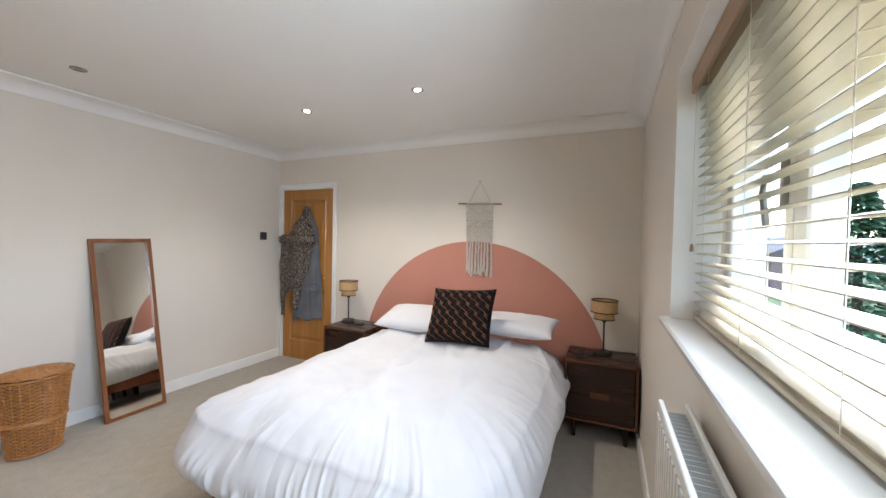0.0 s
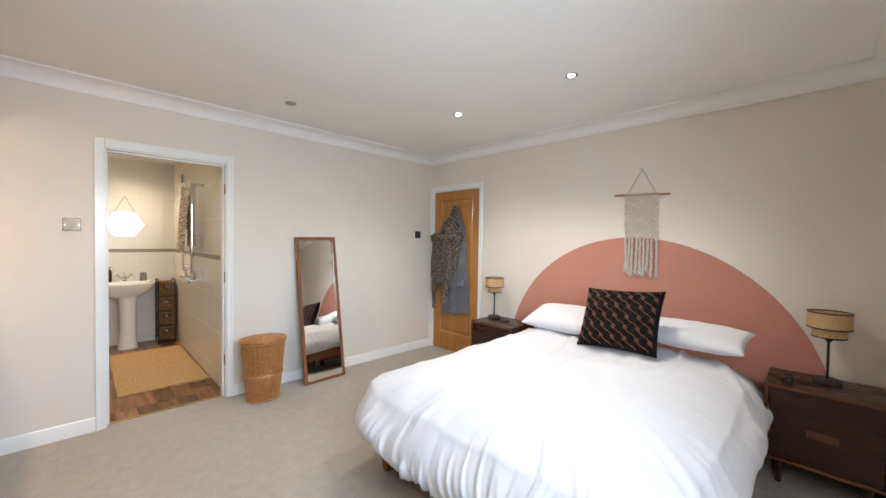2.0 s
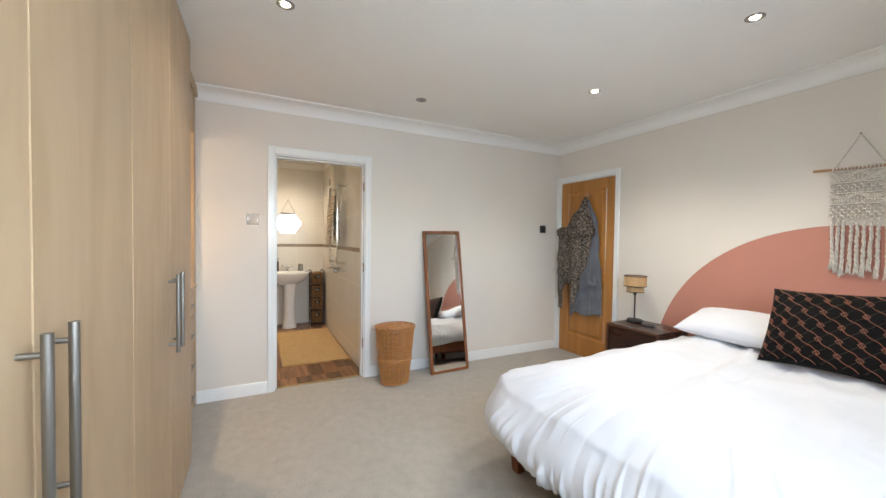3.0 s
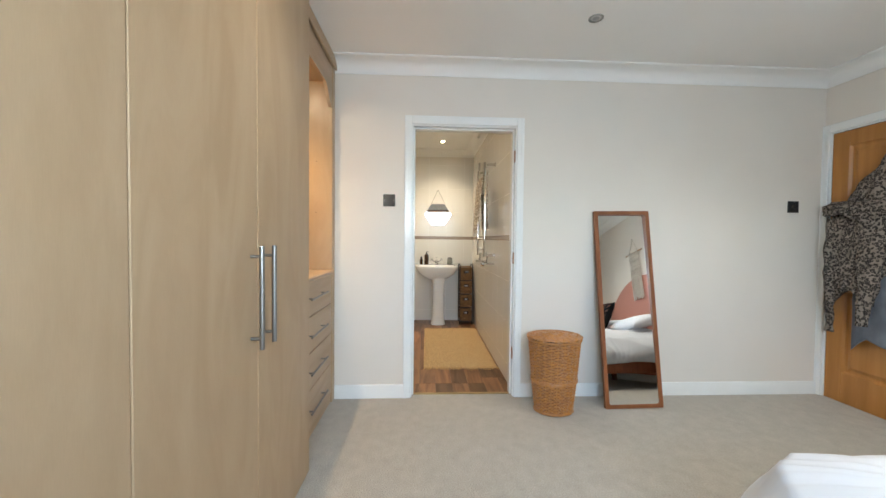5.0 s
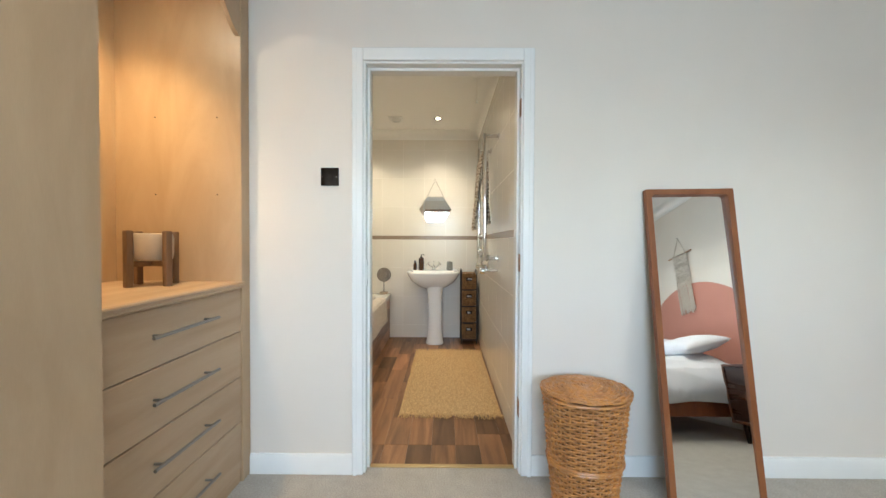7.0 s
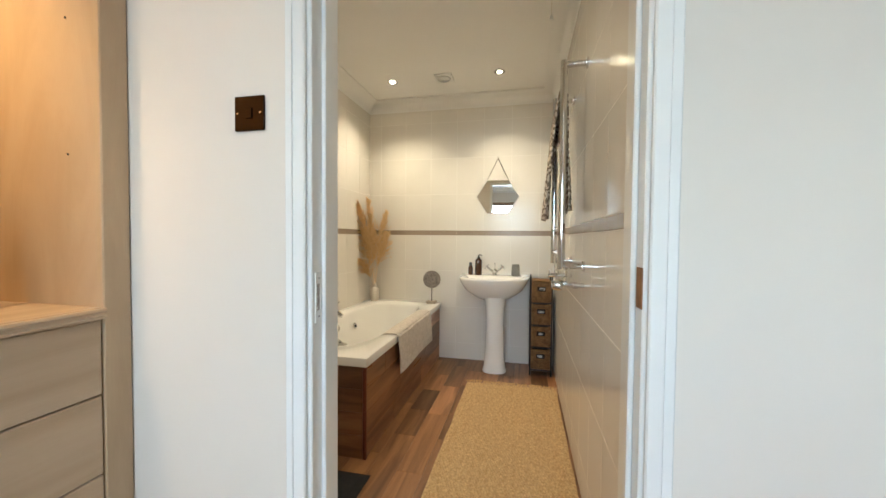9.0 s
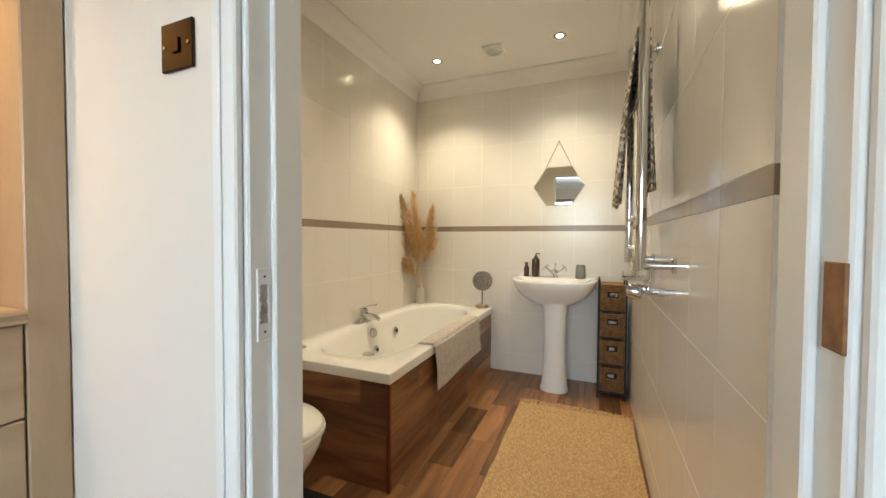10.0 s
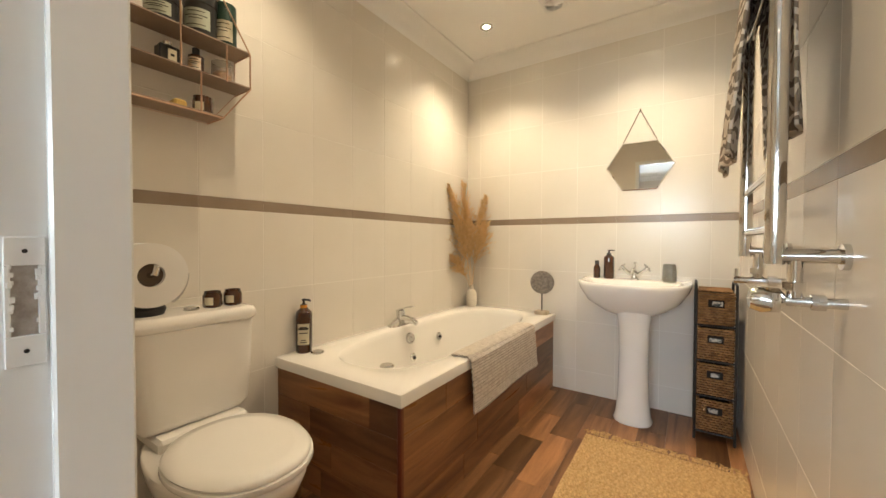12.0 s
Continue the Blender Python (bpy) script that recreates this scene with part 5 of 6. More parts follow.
part("top_weave", Geo().grid(lambda u, v: (tx0 + (tx1 - tx0) * u, ty0 + 0.012 + (ty1 - ty0 - 0.024) * v, 0.785 + 0.003 * math.sin(u * 60) * math.sin(v * 50)), 60, 50), SEA, tw)

# ---- lavatory ----
wc = thing("toilet", "white close-coupled toilet with its lid down", "toilet", (-4.03, -0.5, 0))
wx = -4.048


def egg(cx, y0, y1, hw, z, n=48, p=2.3):
    cyy, hy = (y0 + y1) / 2, (y1 - y0) / 2
    out = []
    for i in range(n):
        a = 2 * math.pi * i / n
        ct, st = math.cos(a), math.sin(a)
        k = (abs(ct) ** p + abs(st) ** p) ** (-1 / p)
        out.append((cx + hw * k * ct * (1 - 0.10 * max(0, st)), cyy + hy * k * st, z))
    return out


YT = -0.165
part("pan", Geo().loft([egg(wx, -0.72, YT - 0.16, 0.115, 0.0), egg(wx, -0.72, YT - 0.17, 0.11, 0.03), egg(wx, -0.74, YT - 0.15, 0.115, 0.14), egg(wx, -0.76, YT - 0.07, 0.145, 0.25),
                        egg(wx, -0.77, YT - 0.02, 0.175, 0.33), egg(wx, -0.78, YT, 0.185, 0.375), egg(wx, -0.78, YT, 0.187, 0.395), egg(wx, -0.775, YT - 0.006, 0.18, 0.40)]), CERAMIC, wc, angle=60)
part("seat", Geo().loft([egg(wx, -0.60, YT + 0.005, 0.183, 0.401), egg(wx, -0.602, YT + 0.008, 0.187, 0.408), egg(wx, -0.60, YT + 0.006, 0.185, 0.418)]), CERAMIC, wc, angle=60)
part("lid", Geo().loft([egg(wx, -0.60, YT - 0.002, 0.178, 0.4195), egg(wx, -0.602, YT, 0.182, 0.427), egg(wx, -0.595, YT - 0.008, 0.172, 0.438), egg(wx, -0.56, YT - 0.05, 0.13, 0.441), egg(wx, -0.50, YT - 0.12, 0.06, 0.442)]), CERAMIC, wc, "closed white toilet lid", angle=60)
part("ledge", Geo().box(wx - 0.135, wx + 0.135, YBS + 0.002, -0.585, 0.39, 0.435, 0.012), CERAMIC, wc, recalc=False)
rr = lambda hx, y1, z: sup(wx, (YBS + 0.004 + y1) / 2, hx, (y1 - YBS - 0.004) / 2, z, 7, 64)
part("cistern", Geo().loft([rr(0.155, -0.645, 0.437), rr(0.168, -0.63, 0.46), rr(0.178, -0.622, 0.60), rr(0.183, -0.618, 0.755)]), CERAMIC, wc, angle=50)
part("cistern_lid", Geo().loft([rr(0.187, -0.614, 0.7555), rr(0.192, -0.606, 0.765), rr(0.192, -0.606, 0.785), rr(0.184, -0.615, 0.798), rr(0.16, -0.63, 0.801)]), CERAMIC, wc, angle=50)
part("flush_button", disc((wx, -0.70, 0.801), (0, 0, 1), 0.024, 0.01), CHROME, wc)
for i, (cx_, cy_) in enumerate(((-4.115, -0.70), (-4.185, -0.70))):
    c = (cx_, cy_, 0.802)
    t = thing("candle_jar", "small amber glass candle jar on the cistern", "candle", c, "candles on the cistern")
    part("jar", Geo().lathe([(0.001, 0), (0.028, 0), (0.031, 0.005), (0.031, 0.042), (0.026, 0.05), (0.027, 0.056), (0.024, 0.056), (0.024, 0.04), (0.001, 0.04)], c, 24), AMBER, t)
    part("label", label_patch(0.031, FACE - 0.55, FACE + 0.35, 0.010, 0.036, c), LABEL, t, "cream paper label")
# paper roll on a wall holder
rx_, ry_, rz_ = -3.925, -0.71, 0.93
pr_ = thing("toilet_roll", "thick white paper roll on a chrome holder", "toilet roll", (rx_, ry_, rz_))
g = Geo()
ring = lambda r, y: [(rx_ + r * math.cos(a), y, rz_ + r * math.sin(a)) for a in [2 * math.pi * i / 48 for i in range(48)]]
g.loft([ring(0.036, ry_ - 0.055), ring(0.1, ry_ - 0.055), ring(0.1, ry_ + 0.05), ring(0.036, ry_ + 0.05), ring(0.036, ry_ - 0.055)], True, False, False)
part("roll", g, mat("tissue_paper", (0.80, 0.78, 0.75), (0.77, 0.75, 0.72), 0.95, scale=8), pr_)
part("sheet", Geo().grid(lambda u, v: (rx_ - 0.102 * math.cos(v * 1.1) - 0.012 * v * v, ry_ - 0.053 + 0.102 * u, rz_ - 0.102 * math.sin(v * 1.1)), 8, 14), bpy.data.materials["tissue_paper"], pr_)
part("core", Geo().loft([ring(0.0355, ry_ - 0.054), ring(0.0355, ry_ + 0.035)], True, True, True), mat("cardboard_core", (0.12, 0.085, 0.06), rough=0.9), pr_)
part("holder", Geo().tube([(rx_, YBS, rz_), (rx_, ry_ + 0.04, rz_), (rx_ - 0.004, ry_ + 0.065, rz_ + 0.006), (rx_ - 0.008, ry_ + 0.07, rz_ + 0.03)], 0.009, 10), CHROME, pr_, "chrome holder arm")
part("foot", Geo().lathe([(0.001, 0), (0.05, 0), (0.056, 0.018), (0.05, 0.028), (0.001, 0.028)], (rx_, ry_ - 0.01, 0.802), 24), BLACK, pr_)
solo("toilet_brush_pot", Geo().lathe([(0.001, 0), (0.05, 0), (0.055, 0.02), (0.055, 0.30), (0.05, 0.31), (0.001, 0.305)], (-4.335, -0.60, 0.0), 24), SEA, "woven brush pot between toilet and bath", "brush pot")

# ---- towel radiator ----
tr = thing("towel_radiator", "tall chrome towel radiator on wall brackets", "towel radiator", (-4.58, 0.86, 0.9))
ra, rb, ry = -4.43, -4.88, YBN - 0.108
for x in (ra, rb):
    part("upright", Geo().cyl((x, ry, 1.013), (x, ry, 1.90), 0.016, seg=20), CHROME, tr)
    for z in (1.013, 1.90):
        part("elbow", Geo().lathe([(0.016, -0.016), (0.016, 0.016)], (x, ry, z), 20), CHROME, tr)
        br = part("bracket", Geo().cyl((x, ry, z), (x, YBN - 0.001, z), 0.0135, seg=16), CHROME, tr)
        part("rosette", Geo().cyl((x, YBN - 0.018, z), (x, YBN - 0.0005, z), 0.024, seg=20), CHROME, br)
for z in (1.065, 1.18, 1.62, 1.78):
    part("rail", Geo().cyl((ra, ry, z), (rb, ry, z), 0.0095, seg=14), CHROME, tr)
for x, top in ((ra, 1), (rb, 0)):
    vy = ry + 0.03
    part("valve_tail", Geo().cyl((x, vy, 1.005), (x, vy, 0.935), 0.012, seg=14).cyl((x, vy, 0.965), (x, vy, 0.948), 0.019, seg=6), CHROME, tr)
    v = part("valve_body", Geo().cyl((x, vy - 0.02, 0.928), (x, YBN - 0.001, 0.928), 0.010, seg=14).cyl((x, vy + 0.022, 0.928), (x, vy + 0.042, 0.928), 0.015, seg=6), CHROME, tr)
    part("valve_plate", Geo().cyl((x, YBN - 0.008, 0.928), (x, YBN - 0.0005, 0.928), 0.031, 0.024, 24), CHROME, v)
    if top:
        part("valve_knob", Geo().lathe([(0.014, 0), (0.024, 0.008), (0.026, 0.035), (0.02, 0.052), (0.001, 0.056)], (0, 0, 0), 10).move(pose(x, vy - 0.014, 0.928, 90, 0, 0)), CHROME, v, "faceted chrome valve knob")
    else:
        part("valve_lever", Geo().cyl((x, vy - 0.055, 0.928), (x, vy - 0.01, 0.928), 0.011, seg=12).cyl((x, vy - 0.05, 0.928), (x, vy - 0.05, 0.96), 0.004, seg=8), CHROME, v)


def zebra():
    m = mat("zebra_towelling", (0.72, 0.63, 0.51), (0.64, 0.55, 0.44), 0.95, scale=20, bump=0.7, bscale=500)
    nt = m.node_tree
    bs = nt.nodes["Principled BSDF"]
    old = bs.inputs["Base Color"].links[0].from_socket
    tc = nt.nodes.new("ShaderNodeTexCoord")
    wv = nt.nodes.new("ShaderNodeTexWave")
    wv.wave_type, wv.bands_direction = "BANDS", "Z"
    wv.inputs["Scale"].default_value, wv.inputs["Distortion"].default_value = 9.0, 9.0
    wv.inputs["Detail"].default_value, wv.inputs["Detail Scale"].default_value = 1.5, 2.6
    nt.links.new(tc.outputs["Object"], wv.inputs["Vector"])
    st = nt.nodes.new("ShaderNodeMath")
    st.operation = "GREATER_THAN"
    st.inputs[1].default_value = 0.52
    nt.links.new(wv.outputs["Fac"], st.inputs[0])
    mx = nt.nodes.new("ShaderNodeMix")
    mx.data_type = "RGBA"
    nt.links.new(st.outputs[0], mx.inputs["Factor"])
    nt.links.new(old, mx.inputs["A"])
    mx.inputs["B"].default_value = (0.22, 0.165, 0.115, 1)
    nt.links.new(mx.outputs["Result"], bs.inputs["Base Color"])
    return m


def hung_towel(xa, xb, z_top, drop_f, drop_b):
    def fn(u, v):
        x = xa + (xb - xa) * u
        d = (v - 0.5) * 2
        if abs(d) < 0.08:
            a = d / 0.08 * math.pi / 2
            y, z = ry - 0.016 * math.sin(a), z_top + 0.012 * math.cos(a)
        else:
            q = (abs(d) - 0.08) / 0.92
            s = math.copysign(1, d)
            y = ry - s * (0.016 + (0.045 if s > 0 else 0.028) * q ** 0.8 + 0.012 * q * math.sin(u * 11 + s))
            z = z_top - (drop_f if s > 0 else drop_b) * q
            x += (0.5 - u) * 0.05 * (1 - q)
        return (x, y, z)
    g = Geo().grid(fn, 48, 90)
    ob = solo("bath_towel", g, zebra(), "brown and cream zebra-striped towel on the radiator", "towel", angle=180)
    m = ob.modifiers.new("thick", "SOLIDIFY")
    m.thickness, m.offset = 0.006, 0
    return ob


hung_towel(-4.47, -4.86, 1.79, 0.56, 0.52)

# ---- wire wall shelf with toiletries ----
COPW = mat("rose_copper_wire", (0.55, 0.36, 0.25), (0.48, 0.31, 0.21), 0.35, 0.6, scale=30)
SHB = mat("taupe_shelf_board", (0.33, 0.245, 0.185), (0.29, 0.215, 0.16), 0.6, scale=10)
sh = thing("wall_shelf", "hexagonal copper wire wall shelf with taupe boards", "wall shelf", (-4.04, -0.74, 1.5))
sy0, sy1 = YBS + 0.006, YBS + 0.125
HX = [(-4.25, 1.612), (-4.25, 1.742), (-4.15, 1.905), (-3.825, 1.905), (-3.725, 1.742), (-3.725, 1.612), (-3.825, 1.477), (-4.15, 1.477)]
for y in (sy0, sy1):
    part("wire_frame", Geo().tube([(x, y, z) for x, z in HX], 0.0032, 6, True), COPW, sh)
for x, z in HX:
    part("wire_tie", Geo().cyl((x, sy0, z), (x, sy1, z), 0.003, seg=6), COPW, sh)
for x0_, x1_, z in ((-4.249, -3.726, 1.742), (-4.249, -3.726, 1.612), (-4.149, -3.826, 1.477)):
    part("shelf_board", Geo().box(x0_, x1_, sy0, sy1, z + 0.0032, z + 0.0075), SHB, sh, recalc=False)
for x, z0, z1 in ((-4.02, 1.742, 1.905), (-4.165, 1.612, 1.742), (-4.02, 1.612, 1.742), (-4.08, 1.477, 1.612)):
    part("wire_upright", Geo().cyl((x, sy1, z0), (x, sy1, z1), 0.003, seg=6), COPW, sh)
sm = (sy0 + sy1) / 2
GREENP = mat("dark_green_plastic", (0.018, 0.045, 0.03), rough=0.35)
BLKP = mat("black_plastic_pot", (0.02, 0.02, 0.02), rough=0.35)


def shelf_bottle(name, x, z, r, h, body, cap, label, lab=None, cap_h=0.2, neck=0.5):
    c = (x, sm + 0.01, z + 0.008)
    t = thing(name, label, "toiletry", c)
    part("body", Geo().lathe([(0.001, 0), (r, 0.0), (r, h * (0.98 - cap_h - 0.06)), (r * neck, h * (1 - cap_h)), (0.001, h * (1 - cap_h))], c, 22), body, t)
    part("cap", Geo().lathe([(r * neck * 1.05, h * (1 - cap_h)), (r * neck * 1.05, h), (0.001, h)], c, 18), cap, t)
    if lab:
        lb = part("label", label_patch(r, FACE - 0.9, FACE + 0.9, h * 0.10, h * 0.58, c), lab, t, "printed paper label")
        for q, wd in ((0.50, 0.55), (0.40, 0.7), (0.33, 0.4), (0.18, 0.6)):
            part("print_line", label_patch(r + 0.0006, FACE - wd, FACE + wd, h * q - 0.0012, h * q + 0.0012, c), INK, lb)
    return t


PALEL = mat("pale_green_label", (0.42, 0.45, 0.36), rough=0.7)
WARML = mat("orange_white_label", (0.62, 0.42, 0.22), (0.66, 0.62, 0.52), 0.7, scale=60)
shelf_bottle("tub", -3.985, 1.742, 0.048, 0.085, BLKP, BLKP, "black cosmetic tub with a pale label", PALEL, 0.3, 1.0)
shelf_bottle("tub", -4.10, 1.742, 0.05, 0.14, BLKP, BLKP, "large black cosmetic tub with a pale label", PALEL, 0.25, 1.0)
shelf_bottle("tube", -4.185, 1.742, 0.036, 0.155, GREENP, GREENP, "dark green tube standing on its cap", LABEL, 0.1, 0.95)
t = thing("perfume_bottle", "square black perfume bottle with a clear stopper and white label", "toiletry", (-4.0, sm, 1.62))
part("body", Geo().box(-4.03, -3.972, sm - 0.02, sm + 0.028, 1.620, 1.680, 0.004), BLKP, t, recalc=False)
part("stopper", Geo().lathe([(0.008, 0.0), (0.008, 0.004), (0.013, 0.005), (0.0135, 0.015), (0.010, 0.018), (0.001, 0.018)], (-4.001, sm + 0.004, 1.680), 18), CHROME, t)
lb = part("label", Geo().box(-4.020, -3.995, sm + 0.0275, sm + 0.0290, 1.630, 1.668, 0.0004), LABEL, t, "small white label", recalc=False)
part("print_line", Geo().box(-4.013, -4.002, sm + 0.0288, sm + 0.0294, 1.645, 1.653), INK, lb, recalc=False)
shelf_bottle("oil_bottle", -4.085, 1.612, 0.024, 0.088, AMBER, BLACK, "small brown bottle with an orange label", WARML, 0.24, 0.45)
g = Geo().lathe([(0.001, 0), (0.034, 0), (0.034, 0.075), (0.032, 0.075), (0.032, 0.004), (0.001, 0.004)], (-4.175, sm, 1.62), 28)
t = thing("potpourri_glass", "ribbed glass of dried petals on the shelf", "glass jar", (-4.175, sm, 1.62))
part("glass", g, mat("clear_glass", (0.9, 0.88, 0.84), rough=0.05, trans=0.9, ior=1.1), t).visible_shadow = False
part("petals", Geo().lathe([(0.001, 0.005), (0.030, 0.005), (0.031, 0.03), (0.02, 0.042), (0.001, 0.04)], (-4.175, sm, 1.62), 16), mat("dried_petals", (0.30, 0.13, 0.05), (0.45, 0.28, 0.12), 0.9, scale=90, bump=1.0), t)
solo("soap_bar", Geo().box(-4.05, -4.01, sm - 0.02, sm + 0.03, 1.4855, 1.514, 0.008), mat("yellow_soap", (0.62, 0.43, 0.12), rough=0.5), "small yellow soap bar on the lowest shelf", "soap", recalc=False)
c = (-4.105, sm + 0.01, 1.485)
t = thing("candle_jar", "amber glass candle jar on the lowest shelf", "candle", c)
part("jar", Geo().lathe([(0.001, 0), (0.03, 0), (0.032, 0.005), (0.032, 0.045), (0.029, 0.052), (0.030, 0.06), (0.001, 0.06)], c, 24), AMBER, t)
part("label", label_patch(0.032, FACE - 0.5, FACE + 0.4, 0.008, 0.036, c), LABEL, t)

# ---- rug, mat, ceiling fittings ----
JUTE = mat("jute_weave", (0.66, 0.45, 0.21), (0.46, 0.285, 0.115), 0.95, scale=85, bump=1.0, bscale=95, fine=0.32, bstretch=(1.0, 0.5, 1.0))
rug = thing("jute_rug", "golden jute rug with fringed ends on the bathroom floor", "rug", (-4.88, 0.6, 0))
rx0, rx1, ryA, ryB = -5.56, -4.14, 0.262, 0.935


def rug_fn(u, v):
    x, y = rx0 + (rx1 - rx0) * u, ryA + (ryB - ryA) * v
    e = min(1.0, min(u, 1 - u) * 60, min(v, 1 - v) * 30)
    y += 0.006 * noise.noise((x * 5, 0, v))
    x += 0.008 * noise.noise((0, y * 5, u))
    return (x, y, 0.001 + e * (0.0085 + 0.0034 * math.sin(u * 2 * math.pi * 92) + 0.0030 * math.sin(v * 2 * math.pi * 52 + 3.1 * round(u * 92)) + 0.002 * noise.noise((x * 60, y * 60, 0))))


part("weave", Geo().grid(rug_fn, 552, 300), JUTE, rug, angle=180)
rng = random.Random(3)
for xe, s in ((rx0, -1), (rx1, 1)):
    g = Geo()
    for i in range(46):
        y = ryA + (ryB - ryA) * (i + 0.5) / 46
        for k in range(3):
            b = Vector((xe, y + rng.uniform(-0.006, 0.006), 0.006))
            e = b + Vector((s * rng.uniform(0.03, 0.065), rng.uniform(-0.03, 0.03), 0))
            e.z = 0.003
            m_ = (b + e) / 2 + Vector((0, rng.uniform(-0.008, 0.008), 0.006))
            g.tube([b, m_, e], [0.0034, 0.0032, 0.0012], 5)
    part("fringe", g, JUTE, rug, "knotted jute fringe")
g = Geo().grid(lambda u, v: (-4.32 + 0.6 * u, -0.50 + 0.49 * v, 0.001 + 0.014 * min(1, 12 * min(u, 1 - u, v, 1 - v)) + 0.002 * noise.noise((u * 50, v * 40, 0))), 60, 50)
solo("bath_mat", g, mat("black_pile", (0.010, 0.010, 0.011), (0.02, 0.02, 0.02), 0.95, scale=60, bump=1.0, bscale=300), "black tufted mat round the toilet foot", "bath mat", angle=180)

# the last bathroom fitting is unseen too, added to go with its lamp
for lx, ly, lz, m_, on, grp in ((-2.133, 2.295, HC, LAMP_ON, 1, "bedroom downlights"), (-1.118, 2.253, HC, LAMP_ON, 1, "bedroom downlights"), (-2.115, 0.16, HC, LAMP_ON, 1, "bedroom downlights"),
                                (-2.92, 1.222, HC, DARK, 0, "bedroom downlights"), (-5.64, -0.40, HB, LAMP_BATH, 1, "bathroom downlights"), (-5.62, 0.48, HB, LAMP_BATH, 1, "bathroom downlights"),
                                (-4.26, -0.43, HB, LAMP_BATH, 1, "bathroom downlights"), (-4.26, 0.42, HB, LAMP_BATH, 1, "bathroom downlights")):
    t = thing("downlight", "recessed chrome-rimmed downlight, lit" if on else "recessed chrome-rimmed downlight, not lit", "downlight", (lx, ly, lz), grp)
    part("rim", Geo().lathe([(0.028, -0.0005), (0.028, -0.003), (0.034, -0.006), (0.041, -0.004), (0.042, 0.0), (0.028, -0.0005)], (lx, ly, lz), 32, cap0=False, cap1=False), STEEL, t, "brushed metal rim")
    part("reflector", Geo().lathe([(0.001, -0.0025), (0.0275, -0.002), (0.0275, 0.0005)], (lx, ly, lz), 24, cap1=False), CHROME, t, "mirrored reflector")
    part("bulb", Geo().lathe([(0.001, -0.0045), (0.018, -0.004), (0.020, -0.002)], (lx, ly, lz), 24, cap1=False), m_ if on else mat("unlit_bulb", (0.25, 0.24, 0.23), rough=0.3), t)
vt = thing("ceiling_vent", "round white extractor vent on a square plate", "ceiling vent", (-5.63, 0.04, HB))
part("plate", Geo().box(-5.70, -5.56, -0.03, 0.11, HB - 0.014, HB, 0.004), PLASTIC, vt, recalc=False)
for i in range(5):
    r = 0.052 - 0.0095 * i
    part("louvre", Geo().lathe([(r, -0.014), (r, -0.024 - 0.001 * i), (r - 0.005, -0.026 - 0.001 * i), (r - 0.005, -0.014)], (-5.63, 0.04, HB), 32, cap0=False, cap1=False), PLASTIC, vt)
part("dark_gap", Geo().cyl((-5.63, 0.04, HB - 0.0145), (-5.63, 0.04, HB - 0.0165), 0.05, seg=32), DARK, vt)
ps_ = thing("pull_switch", "white ceiling pull switch with a cord", "pull switch", (-4.62, 0.80, HB))
part("rose", Geo().lathe([(0.045, 0.0), (0.043, -0.012), (0.028, -0.03), (0.001, -0.034)], (-4.62, 0.80, HB), 28, cap0=False), PLASTIC, ps_)
part("cord", Geo().cyl((-4.62, 0.80, HB - 0.03), (-4.62, 0.80, HB - 0.20), 0.0012, seg=6), CORD, ps_)
part("bob", Geo().lathe([(0.002, 0.03), (0.008, 0.012), (0.011, 0.0), (0.001, 0.0)], (-4.62, 0.80, HB - 0.22), 14), PLASTIC, ps_)
solo("wall_sensor", Geo().box(-5.52, -5.46, YBN - 0.03, YBN - 0.0005, 2.03, 2.13, 0.012), STEEL, "small grey oval sensor high on the tiles", "sensor", recalc=False)

# ---- bedroom wall things ----
SW = thing("double_switch", "black nickel double light switch beside the en-suite frame", "light switch", (XW, 0.003, 1.40))
part("plate", Geo().box(XW, XW + 0.007, -0.04, 0.046, 1.40, 1.487, 0.003), BLACKNICKEL, SW, recalc=False)
part("rocker", Geo().box(XW + 0.006, XW + 0.0105, -0.006, 0.012, 1.43, 1.457, 0.002), BLACKNICKEL, SW, recalc=False)
for y in (-0.03, 0.036):
    part("screw", Geo().cyl((XW + 0.006, y, 1.4435), (XW + 0.0085, y, 1.4435), 0.003, seg=10), CHROME, SW)
SW2 = thing("light_switch", "black square light switch near the bedroom door", "light switch", (XW, 3.068, 1.395))
part("plate", Geo().box(XW, XW + 0.008, 3.025, 3.111, 1.397, 1.484, 0.003), BLACK, SW2, recalc=False)
part("dial", Geo().cyl((XW + 0.007, 3.068, 1.44), (XW + 0.022, 3.068, 1.44), 0.017, 0.015, 18), BLACK, SW2)

# ---- macrame hanging ----
ROPE = mat("cotton_rope", (0.66, 0.61, 0.54), (0.54, 0.49, 0.42), 0.95, scale=60, bump=0.6, bscale=400, fine=0.2)
mc = thing("macrame_hanging", "cream knotted cotton macrame hanging on a wooden dowel", "wall hanging", (-1.02, YN, 1.15))
my, mx0, mx1 = YN - 0.016, -1.14, -0.885
mz = 1.772
part("dowel", Geo().cyl((-1.222, my, mz + 0.008), (-0.808, my, mz - 0.006), 0.0085, seg=12), mat("pale_dowel", (0.40, 0.23, 0.11), rough=0.6), mc, "wooden dowel")
part("hanging_cord", Geo().tube([(-1.12, my, mz + 0.012), (-1.018, YN - 0.006, 1.978), (-0.905, my, mz + 0.006)], 0.0048, 6), ROPE, mc)
part("nail", Geo().cyl((-1.018, YN, 1.979), (-1.018, YN - 0.014, 1.981), 0.004, seg=8), BLACK, mc)
nc = 16
